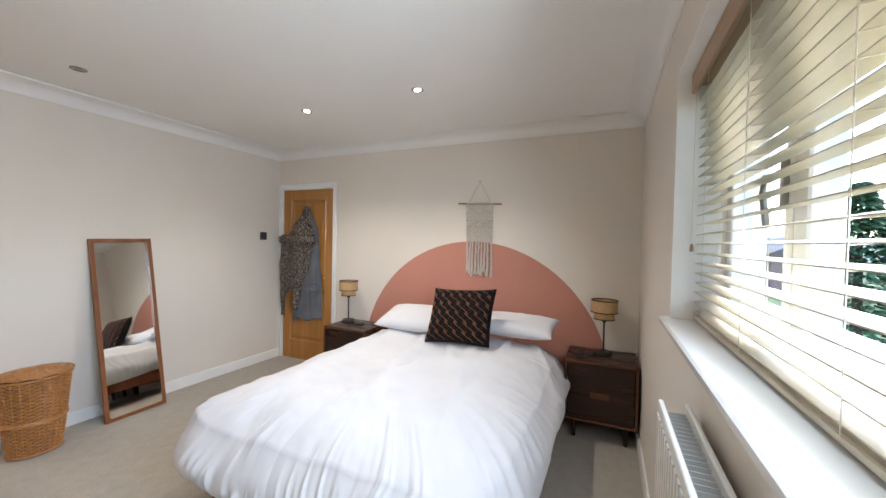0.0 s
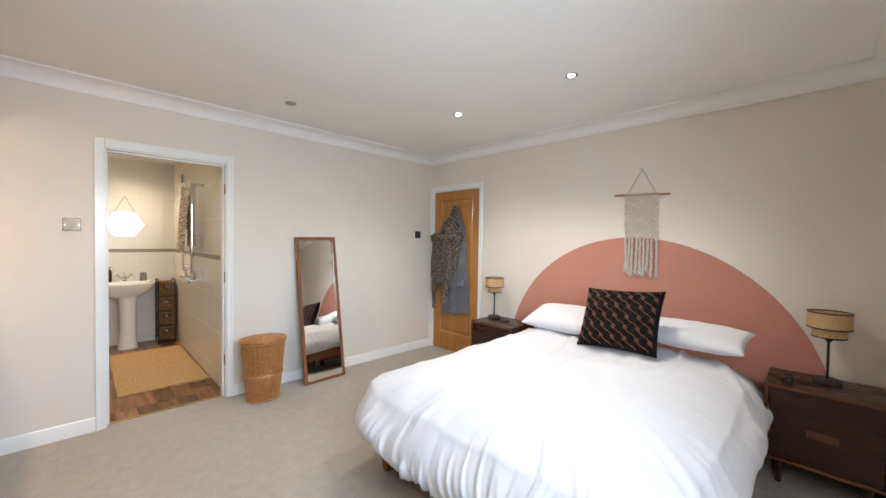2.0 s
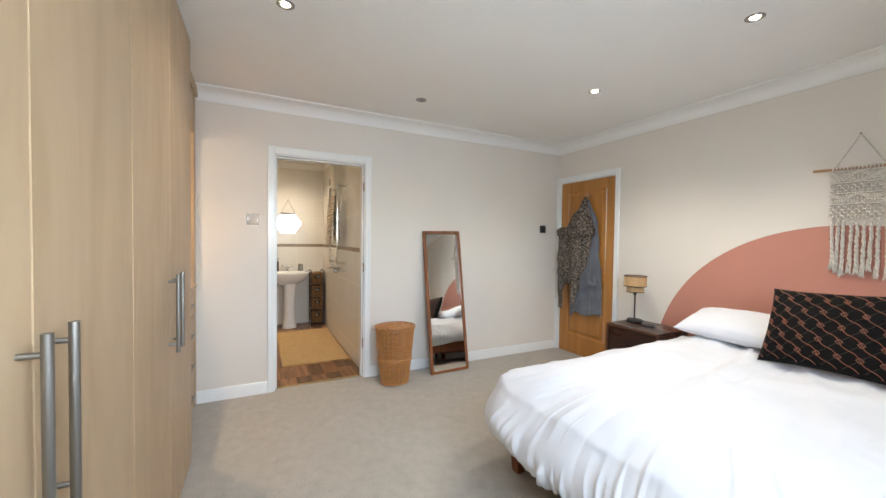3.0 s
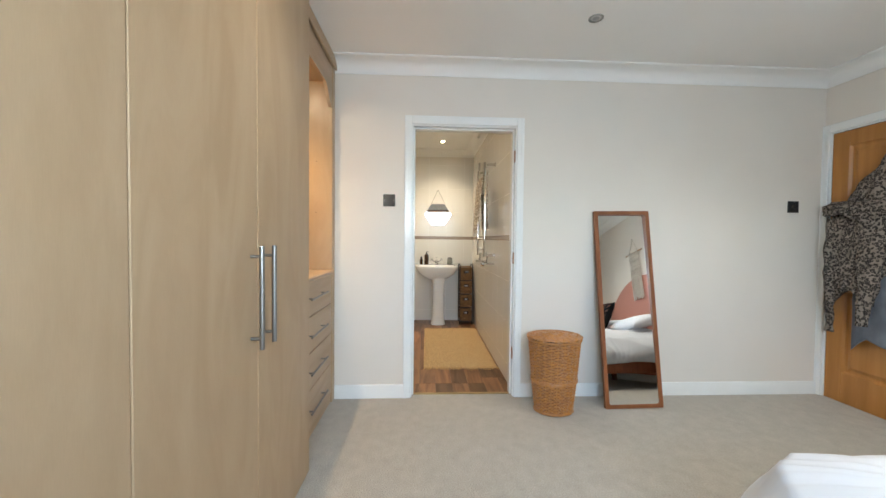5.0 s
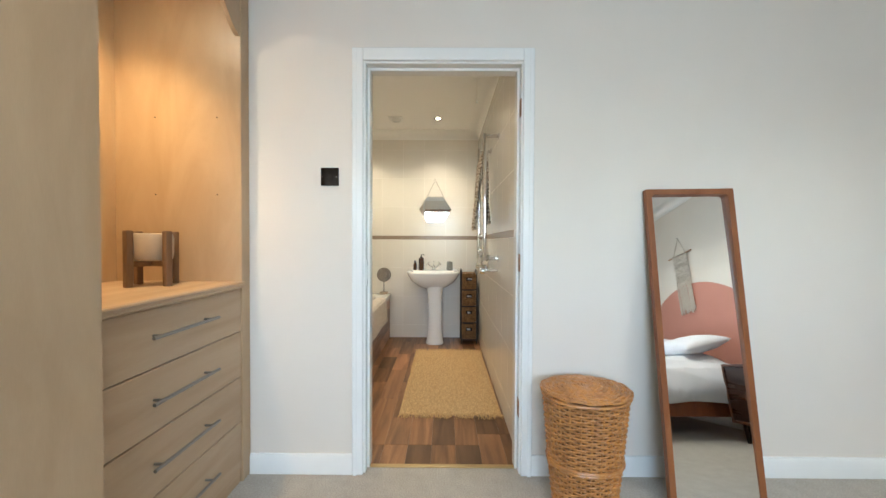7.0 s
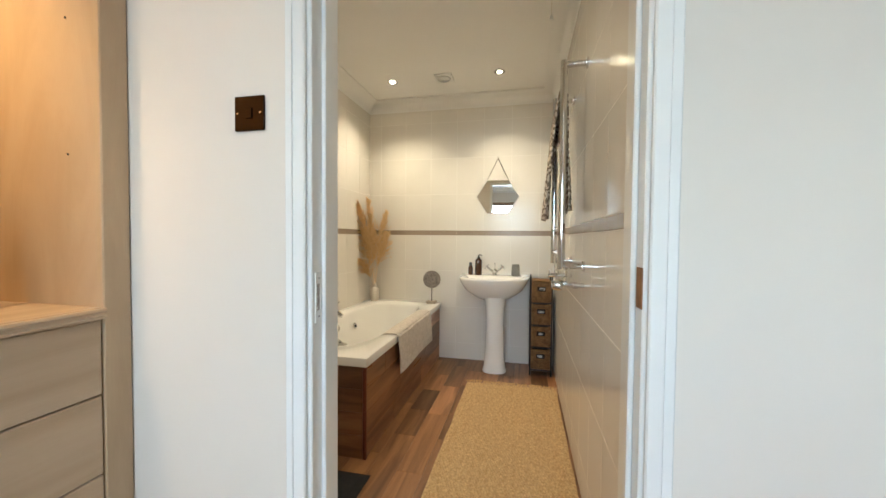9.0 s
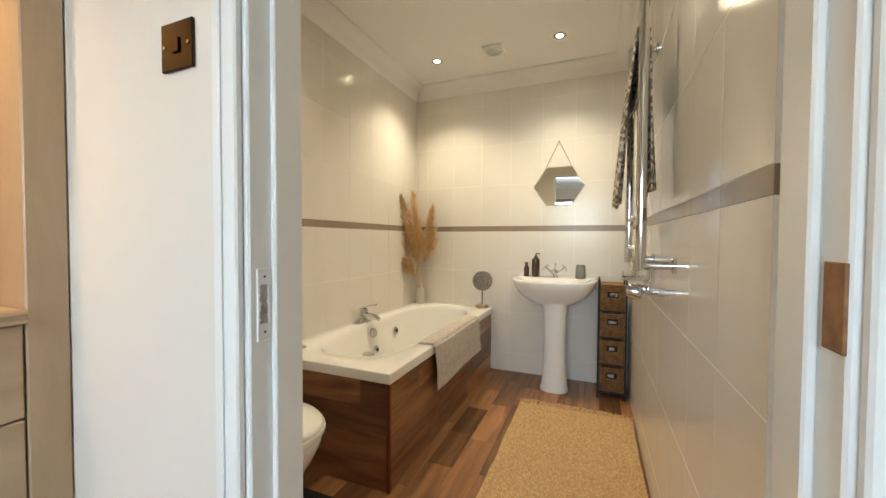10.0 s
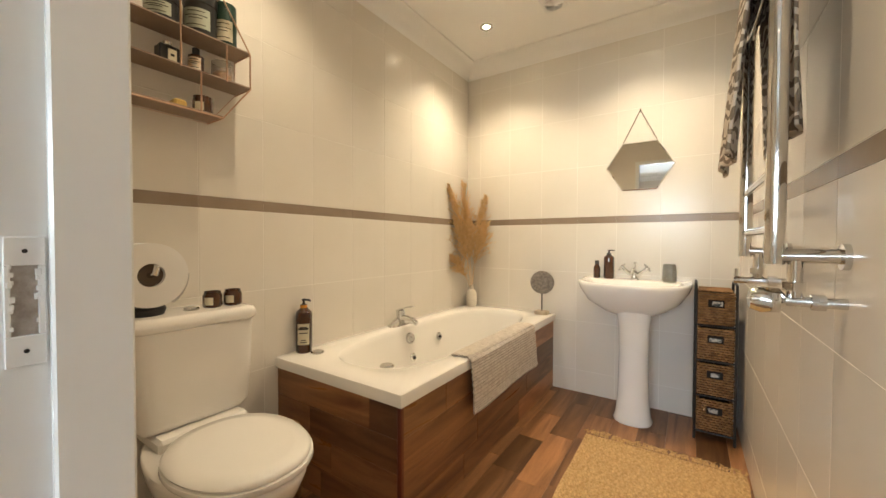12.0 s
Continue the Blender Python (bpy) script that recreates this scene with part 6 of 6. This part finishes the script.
col = lambda i: mx0 + (mx1 - mx0) * (i + 0.5) / nc
g = Geo()
for i in range(nc):
    g.tube([(col(i) + 0.006 * math.cos(a), my - 0.011 * math.cos(a) - 0.001, mz + 0.011 * math.sin(a)) for a in [2 * math.pi * k / 10 for k in range(10)]], 0.0045, 5, True)
part("mounting_knots", g, ROPE, mc)


def knot_band(z0, z1, motif):
    g = Geo()
    if motif == "net":
        rows = max(3, round((z0 - z1) / 0.021))
        dz = (z0 - z1) / rows
        for r in range(rows):
            for i in range(0, nc):
                if (i + r) % 2 == 0:
                    x, z = col(i), z0 - dz * (r + 0.5)
                    g.lathe([(0.001, -0.007), (0.0085, -0.004), (0.009, 0.004), (0.001, 0.007)], (x, my - 0.005, z), 7)
                    for s in (-1, 1):
                        xx = min(max(x + s * (mx1 - mx0) / nc, mx0), mx1)
                        g.tube([(x, my - 0.002, z), (xx, my - 0.001, z - dz)], 0.0032, 4)
    else:
        h = z0 - z1
        for z in (z0, z1 + 0.004):
            g.tube([(mx0 + (mx1 - mx0) * k / 30, my - 0.004 + 0.0015 * (k % 2), z) for k in range(31)], 0.0052, 5)
        n = 2
        w = (mx1 - mx0) / n
        for k in range(n):
            cx = mx0 + w * (k + 0.5)
            for o in (-0.011, 0.0, 0.011):
                for s in (-1, 1):
                    g.tube([(cx - w * 0.5, my - 0.004, z0 - h * 0.5 + s * (h * 0.42) + o * 0.5), (cx, my - 0.006, z0 - h * 0.5 + o), (cx + w * 0.5, my - 0.004, z0 - h * 0.5 - s * (h * 0.42) + o * 0.5)], 0.0046, 5)
            g.tube([(cx + 0.022 * math.cos(a), my - 0.008, z0 - h / 2 + 0.02 * math.sin(a)) for a in [math.pi / 2 * q for q in range(4)]], 0.0036, 5, True)
        for i in range(nc):
            g.cyl((col(i), my + 0.001, z0), (col(i), my + 0.001, z1), 0.004, seg=5)
    return g


zz = mz - 0.018
for h, motif in ((0.072, "cross"), (0.055, "net"), (0.072, "cross"), (0.075, "net")):
    part("knotted_band", knot_band(zz, zz - h, motif), ROPE, mc)
    zz -= h + 0.003
rng = random.Random(5)
for i in range(9):
    x = mx0 + 0.012 + (mx1 - mx0 - 0.024) * (i + rng.uniform(-0.15, 0.15)) / 8
    tz = zz + 0.006 - 0.035 * (1 - abs(i / 4 - 1))
    bot = 1.165 + rng.uniform(-0.02, 0.03)
    lean = rng.uniform(-0.012, 0.012)
    g = Geo()
    for twist in (0, 1):
        pts = [(x + lean * k / 16 + 0.0042 * math.cos(math.pi * twist + k * 1.3) + 0.004 * noise.noise((i * 3.1, k * 0.5, 0)), my - 0.006 + 0.004 * math.sin(math.pi * twist + k * 1.3), tz + (bot - tz) * k / 24) for k in range(25)]
        g.tube(pts, [0.0048 + 0.0012 * (k % 2) + 0.0018 * (k / 24) for k in range(25)], 5)
    e = Vector(pts[-1])
    for k in range(34):
        w_ = Vector((rng.uniform(-0.016, 0.016), rng.uniform(-0.008, 0.004), -rng.uniform(0.015, 0.05)))
        g.tube([e + Vector((w_.x * 0.4, w_.y * 0.3, 0.03)), e + w_ * 0.6, e + w_], [0.0024, 0.002, 0.0008], 4)
    part("strand", g, ROPE, mc)

# ---- two dressing gowns on the door hook ----
def leopard():
    m = mat("leopard_fleece", (0.25, 0.205, 0.165), (0.19, 0.155, 0.125), 0.95, scale=10, bump=0.5, bscale=300)
    nt = m.node_tree
    bs = nt.nodes["Principled BSDF"]
    old = bs.inputs["Base Color"].links[0].from_socket
    tc = nt.nodes.new("ShaderNodeTexCoord")
    wob = nt.nodes.new("ShaderNodeTexNoise")
    wob.inputs["Scale"].default_value = 30
    nt.links.new(tc.outputs["Object"], wob.inputs["Vector"])
    addv = nt.nodes.new("ShaderNodeVectorMath")
    addv.operation = "MULTIPLY_ADD"
    nt.links.new(wob.outputs["Color"], addv.inputs[0])
    addv.inputs[1].default_value = (0.02, 0.02, 0.02)
    nt.links.new(tc.outputs["Object"], addv.inputs[2])
    vo = nt.nodes.new("ShaderNodeTexVoronoi")
    vo.inputs["Scale"].default_value = 64
    nt.links.new(addv.outputs[0], vo.inputs["Vector"])
    cr = nt.nodes.new("ShaderNodeValToRGB")
    el = cr.color_ramp.elements
    el[0].position, el[0].color = 0.16, (0, 0, 0, 1)
    el[1].position, el[1].color = 0.24, (1, 1, 1, 1)
    e2 = el.new(0.50)
    e2.color = (1, 1, 1, 1)
    e3 = el.new(0.58)
    e3.color = (0, 0, 0, 1)
    nt.links.new(vo.outputs["Distance"], cr.inputs[0])
    mx = nt.nodes.new("ShaderNodeMix")
    mx.data_type = "RGBA"
    nt.links.new(cr.outputs[0], mx.inputs["Factor"])
    nt.links.new(old, mx.inputs["A"])
    mx.inputs["B"].default_value = (0.022, 0.018, 0.016, 1)
    nt.links.new(mx.outputs["Result"], bs.inputs["Base Color"])
    return m


def cloth(rows, y0, depth, folds, seed, hem=lambda u: 0.0):
    """Hanging cloth between two edges given as (height, one edge, other edge), bulging to the room in upright folds."""
    n, top, low = len(rows), rows[0][0], rows[-1][0]

    def fn(u, v):
        z = top + (low - top) * v
        i = next((k for k in range(n - 1) if rows[k + 1][0] <= z + 1e-6), n - 2)
        f = (rows[i][0] - z) / (rows[i][0] - rows[i + 1][0])
        f = f * f * (3 - 2 * f)
        xl, xr = (rows[i][k] + (rows[i + 1][k] - rows[i][k]) * f for k in (1, 2))
        ripple = noise.noise((u * folds + 0.5 * v, v * 1.6, seed)) + 0.45 * noise.noise((u * folds * 2.3, v * 4.0, seed + 9))
        bulge = max(0.0, math.sin(math.pi * u)) ** 0.5
        grow = min(1.0, 0.25 + 3 * v)
        x = xl + (xr - xl) * u + 0.012 * noise.noise((u * 3, v * 7, seed + 2)) * grow
        return (x, min(YN - 0.006, y0 - depth * bulge * grow - 0.026 * ripple * grow * bulge), z + hem(u) * v ** 4)
    g = Geo().grid(fn, 64, 90)
    m = len(g.v)
    g.grid(lambda u, v: (lambda p: (p[0], max(p[1] + 0.004, y0 + 0.001), p[2]))(fn(u, v)), 64, 90)
    for j in range(89):
        for c in (0, 63):
            g.f.append((j * 64 + c, (j + 1) * 64 + c, m + (j + 1) * 64 + c, m + j * 64 + c))
    for i in range(63):
        for j in (0, 89):
            g.f.append((j * 64 + i, j * 64 + i + 1, m + j * 64 + i + 1, m + j * 64 + i))
    return g


GREYF = mat("slate_fleece", (0.135, 0.145, 0.17), (0.10, 0.108, 0.127), 0.95, scale=10, bump=0.4, bscale=300, sheen=0.3)
LEO = leopard()
grey_gown = thing("dressing_gown", "slate grey fleece dressing gown on the door hook", "dressing gown", (-3.06, YN - 0.02, 0.42), "gowns on the door")
part("gown_body", cloth(((1.76, -3.075, -3.035), (1.48, -3.14, -2.92), (1.22, -3.20, -2.90), (0.91, -3.29, -2.862), (0.50, -3.29, -2.85)), YN - 0.022, 0.035, 5.0, 2.0,
                        lambda u: -0.09 * max(0.0, 1 - u * 4) + 0.02 * math.sin(u * 9)), GREYF, grey_gown, angle=180)
part("gown_pocket", cloth(((0.93, -3.01, -2.875), (0.82, -3.01, -2.872)), YN - 0.063, 0.012, 2.0, 6.0), GREYF, grey_gown, angle=180)
leo_gown = thing("dressing_gown", "leopard print dressing gown with its hood on the door hook", "dressing gown", (-3.15, YN - 0.05, 0.52), "gowns on the door")
part("gown_body", cloth(((1.40, -3.41, -2.95), (1.10, -3.41, -3.01), (0.90, -3.395, -3.10), (0.74, -3.37, -3.14)), YN - 0.06, 0.045, 6.0, 5.0, lambda u: 0.10 * math.sin(u * 3.1)), LEO, leo_gown, angle=180)
part("hood", cloth(((1.785, -3.085, -3.04), (1.70, -3.125, -3.03), (1.56, -3.26, -2.975), (1.45, -3.32, -2.934), (1.36, -3.36, -2.93)), YN - 0.06, 0.055, 4.0, 8.0), LEO, leo_gown, angle=180)
part("collar_fold", cloth(((1.465, -3.40, -2.93), (1.43, -3.455, -2.90), (1.38, -3.452, -2.90), (1.345, -3.42, -2.97)), YN - 0.085, 0.05, 3.0, 11.0, lambda u: 0.03 * math.sin(u * 8)), LEO, leo_gown, "turned-down collar", angle=180)
part("sleeve", cloth(((1.35, -3.22, -3.04), (1.00, -3.21, -3.07), (0.80, -3.20, -3.115), (0.61, -3.19, -3.135)), YN - 0.10, 0.035, 2.5, 14.0), LEO, leo_gown, angle=180)
part("sleeve", cloth(((1.35, -3.43, -3.30), (1.10, -3.43, -3.32), (0.90, -3.42, -3.35), (0.72, -3.41, -3.36)), YN - 0.08, 0.035, 2.5, 17.0), LEO, leo_gown, angle=180)
part("belt", cloth(((1.20, -3.415, -3.375), (0.90, -3.43, -3.385), (0.52, -3.42, -3.36)), YN - 0.07, 0.02, 1.5, 20.0), LEO, leo_gown, "dangling belt end", angle=180)

# ---- radiator under the window ----
RADW = mat("radiator_enamel", (0.78, 0.76, 0.71), (0.75, 0.73, 0.68), 0.35, scale=5)
rd = thing("radiator", "white double-panel radiator under the window", "radiator", (XE - 0.06, 0.55, 0.3))
ry0, ry1, rz0, rz1 = -0.10, 1.24, 0.40, 0.995
for xf, sgn in ((XE - 0.092, -1), (XE - 0.03, 1)):
    pn = part("panel", Geo().box(xf - 0.006, xf + 0.006, ry0, ry1, rz0, rz1, 0.005), RADW, rd, recalc=False)
    if sgn < 0:
        for i in range(38):
            y = ry0 + 0.03 + (ry1 - ry0 - 0.06) * i / 37
            part("rib", Geo().box(xf - 0.0105, xf - 0.0062, y - 0.011, y + 0.011, rz0 + 0.03, rz1 - 0.03, 0.004), RADW, pn, recalc=False)
FIN = mat("grey_fins", (0.55, 0.55, 0.53), rough=0.5)
fin_me = make_mesh("fin", Geo().box(-0.024, 0.024, -0.001, 0.001, rz0 + 0.03, rz1 - 0.02), FIN, recalc=False)
for i in range(60):
    ob = new("fin", fin_me)
    ob.parent = rd
    ob.location = Vector((XE - 0.061, ry0 + 0.03 + (ry1 - ry0 - 0.06) * i / 59, 0)) - ORIGIN[rd.name]
for y in (ry0 + 0.1, ry1 - 0.1):
    part("bracket", Geo().box(XE - 0.024, XE, y - 0.015, y + 0.015, 0.45, 0.85, 0.002), RADW, rd, recalc=False)

# ---- outside ----
solo("ground", Geo().box(0.7, 400, -300, 400, -3.0, -2.7), mat("garden_grass", (0.07, 0.11, 0.03), (0.04, 0.07, 0.02), 0.95, scale=0.8, bump=0.5, bscale=20), "grass and gardens below the window", "ground", kind="structure", recalc=False)
# distance haze is mixed into the ridge's pale grey-green colour
solo("far_ridge", Geo().grid(lambda u, v: (40 + 260 * u, 120 + 40 * v, -2.7 + v * (7 + 3 * noise.noise((u * 6, 0, 0)))), 40, 6), mat("distant_trees", (0.16, 0.19, 0.17), (0.11, 0.13, 0.11), 0.95, scale=0.2), "hazy wooded ridge in the distance", "backdrop", kind="structure")
LEAFC = mat("conifer_leaf", (0.03, 0.085, 0.03), (0.055, 0.12, 0.045), 0.8, scale=3)
BARK = mat("bark", (0.08, 0.055, 0.04), rough=0.95)
REDL = mat("red_leaf", (0.28, 0.055, 0.03), (0.20, 0.08, 0.03), 0.8, scale=3)


def conifer(x, y, h, r, seed):
    rg = random.Random(seed)
    t = thing("conifer_tree", "dense dark green conifer in the garden", "tree", (x, y, -2.7), "garden conifers")
    part("trunk", Geo().cyl((x, y, -2.7), (x, y, -2.7 + h * 0.95), 0.16, 0.03, 10), BARK, t)
    g = Geo()
    for i in range(5200):
        q = rg.random() ** 0.8
        zz_ = -2.7 + 0.35 + (h - 0.3) * q
        rr_ = r * (1 - q) ** 0.75 * rg.uniform(0.55, 1.08) + 0.05
        a = rg.uniform(0, 2 * math.pi)
        c = Vector((x + rr_ * math.cos(a), y + rr_ * math.sin(a), zz_))
        s = rg.uniform(0.07, 0.15)
        d = Vector((math.cos(a), math.sin(a), rg.uniform(-0.5, 0.3))).normalized()
        sd = d.cross(Vector((rg.uniform(-0.4, 0.4), 0.2, 1))).normalized()
        up = sd.cross(d)
        g.add([c - d * s, c + sd * s * 0.45, c + d * s, c - sd * s * 0.45, c + up * s * 0.25], [(0, 1, 4), (1, 2, 4), (2, 3, 4), (3, 0, 4)])
    part("crown", g, LEAFC, t, recalc=False, angle=180)


conifer(5.3, 11.6, 5.6, 1.5, 1)
conifer(8.6, 14.2, 6.9, 1.9, 2)
rg = random.Random(9)
g = Geo()
for i in range(2200):
    c = Vector((rg.uniform(2.2, 7.0), rg.uniform(6.5, 8.2), 0))
    c.z = -2.7 + rg.random() ** 0.6 * (2.35 + 0.3 * noise.noise((c.x, c.y, 0)))
    s = rg.uniform(0.06, 0.12)
    d = Vector((rg.uniform(-1, 1), rg.uniform(-1, 1), rg.uniform(-1, 1))).normalized()
    sd = d.orthogonal().normalized()
    g.add([c - d * s, c + sd * s * 0.5, c + d * s, c - sd * s * 0.5], [(0, 1, 2, 3)])
solo("red_hedge", g, REDL, "red and orange leaved hedge in the garden", "hedge", kind="stuff", recalc=False)
BRK = mat("house_brick", (0.25, 0.165, 0.135), (0.21, 0.14, 0.115), 0.9, scale=3)
RF = mat("grey_roof", (0.16, 0.14, 0.13), (0.12, 0.105, 0.10), 0.9, scale=3)
for hx_, hy_ in ((7.5, 42.0), (17.0, 44.0)):
    t = thing("house", "brick house with a grey roof beyond the gardens", "house", (hx_, hy_, -2.7), "houses beyond the gardens")
    part("wall", Geo().box(hx_ - 3, hx_ + 3, hy_, hy_ + 7, -2.7, 0.9), BRK, t, recalc=False)
    part("roof", Geo().loft([[(hx_ - 3.3, hy_ - 0.3, 0.9), (hx_ + 3.3, hy_ - 0.3, 0.9), (hx_, hy_ - 0.3, 2.7)], [(hx_ - 3.3, hy_ + 7.3, 0.9), (hx_ + 3.3, hy_ + 7.3, 0.9), (hx_, hy_ + 7.3, 2.7)]]), RF, t)
    for wx_ in (-1.6, 1.2):
        for wz in (-1.9, -0.4):
            w_ = part("window", Geo().box(hx_ + wx_ - 0.55, hx_ + wx_ + 0.55, hy_ - 0.05, hy_ + 0.02, wz, wz + 1.0), UPVC, t, recalc=False)
            part("pane", Geo().box(hx_ + wx_ - 0.45, hx_ + wx_ + 0.45, hy_ - 0.07, hy_ - 0.051, wz + 0.1, wz + 0.9), DARK, w_, recalc=False)

# ---- tiles: 250 x 330 mm, border at 1.16 to 1.21 ----
ZR = [-0.18, 0.152, 0.49, 0.828, 1.161, 1.2065, 1.545, 1.88, 2.215, 2.42]
TILES = {}


def tile(parent, u0, u1, z0, z1, put, material):
    gap = 0.0023 if material is TILE else 0.0004
    w, h = u1 - u0 - gap, z1 - z0 - gap
    key = (round(w, 3), round(h, 3), material.name)
    if key not in TILES:
        TILES[key] = make_mesh("tile", Geo().box(-w / 2, w / 2, -0.0085, 0.0, -h / 2, h / 2, 0.0005), material, recalc=False)
    ob = new("tile" if material is TILE else "border_tile", TILES[key])
    ob.parent = parent
    ob.matrix_basis = Matrix.Translation(-parent.location) @ put((u0 + u1) / 2, (z0 + z1) / 2)


def tile_wall(parent, lo, hi, phase, put):
    cuts = [lo] + [phase + 0.25 * k for k in range(-40, 41) if lo + 0.02 < phase + 0.25 * k < hi - 0.02] + [hi]
    for z0, z1 in zip(ZR[:-1], ZR[1:]):
        z0 = max(z0, -0.004)
        for a, b in zip(cuts[:-1], cuts[1:]):
            tile(parent, a, b, z0, z1, put, BAND if 1.15 < z0 < 1.2 else TILE)


tile_wall(bpy.data.objects["bathroom_wall_west"], YBS, YBN, 0.065, lambda u, z: pose(XBW, u, z, 0, 0, 90))
tile_wall(bpy.data.objects["bathroom_wall_south"], XBW, XB - 0.007, -4.115, lambda u, z: pose(u, YBS, z, 0, 0, 180))
tile_wall(bpy.data.objects["bathroom_wall_north"], XBW, -3.756, -4.0, lambda u, z: pose(u, YBN, z, 0, 0, 0))

# ---- vinyl planks, 132 mm wide, running away from the door ----
rng = random.Random(21)
PL = {}
y = YBS - 0.02
sub = bpy.data.objects["bathroom_subfloor"]
row = 0
while y < YBN:
    x = XB + 0.05
    first = rng.choice((0.2, 0.32, 0.46))
    while x > XBW:
        ln = first or rng.choice((0.32, 0.46, 0.6))
        first = 0
        x2 = max(XBW - 0.002, x - ln)
        key = round(x - x2, 3)
        if key not in PL:
            PL[key] = make_mesh("plank", Geo().box(-key / 2, key / 2, -0.0657, 0.0657, -0.008, 0.0, 0.0008), PLANK, recalc=False)
        ob = new("plank", PL[key])
        ob.parent = sub
        ob.location = Vector(((x + x2) / 2, y + 0.066, 0.0)) - sub.location
        x = x2 - 0.0006
    y += 0.132
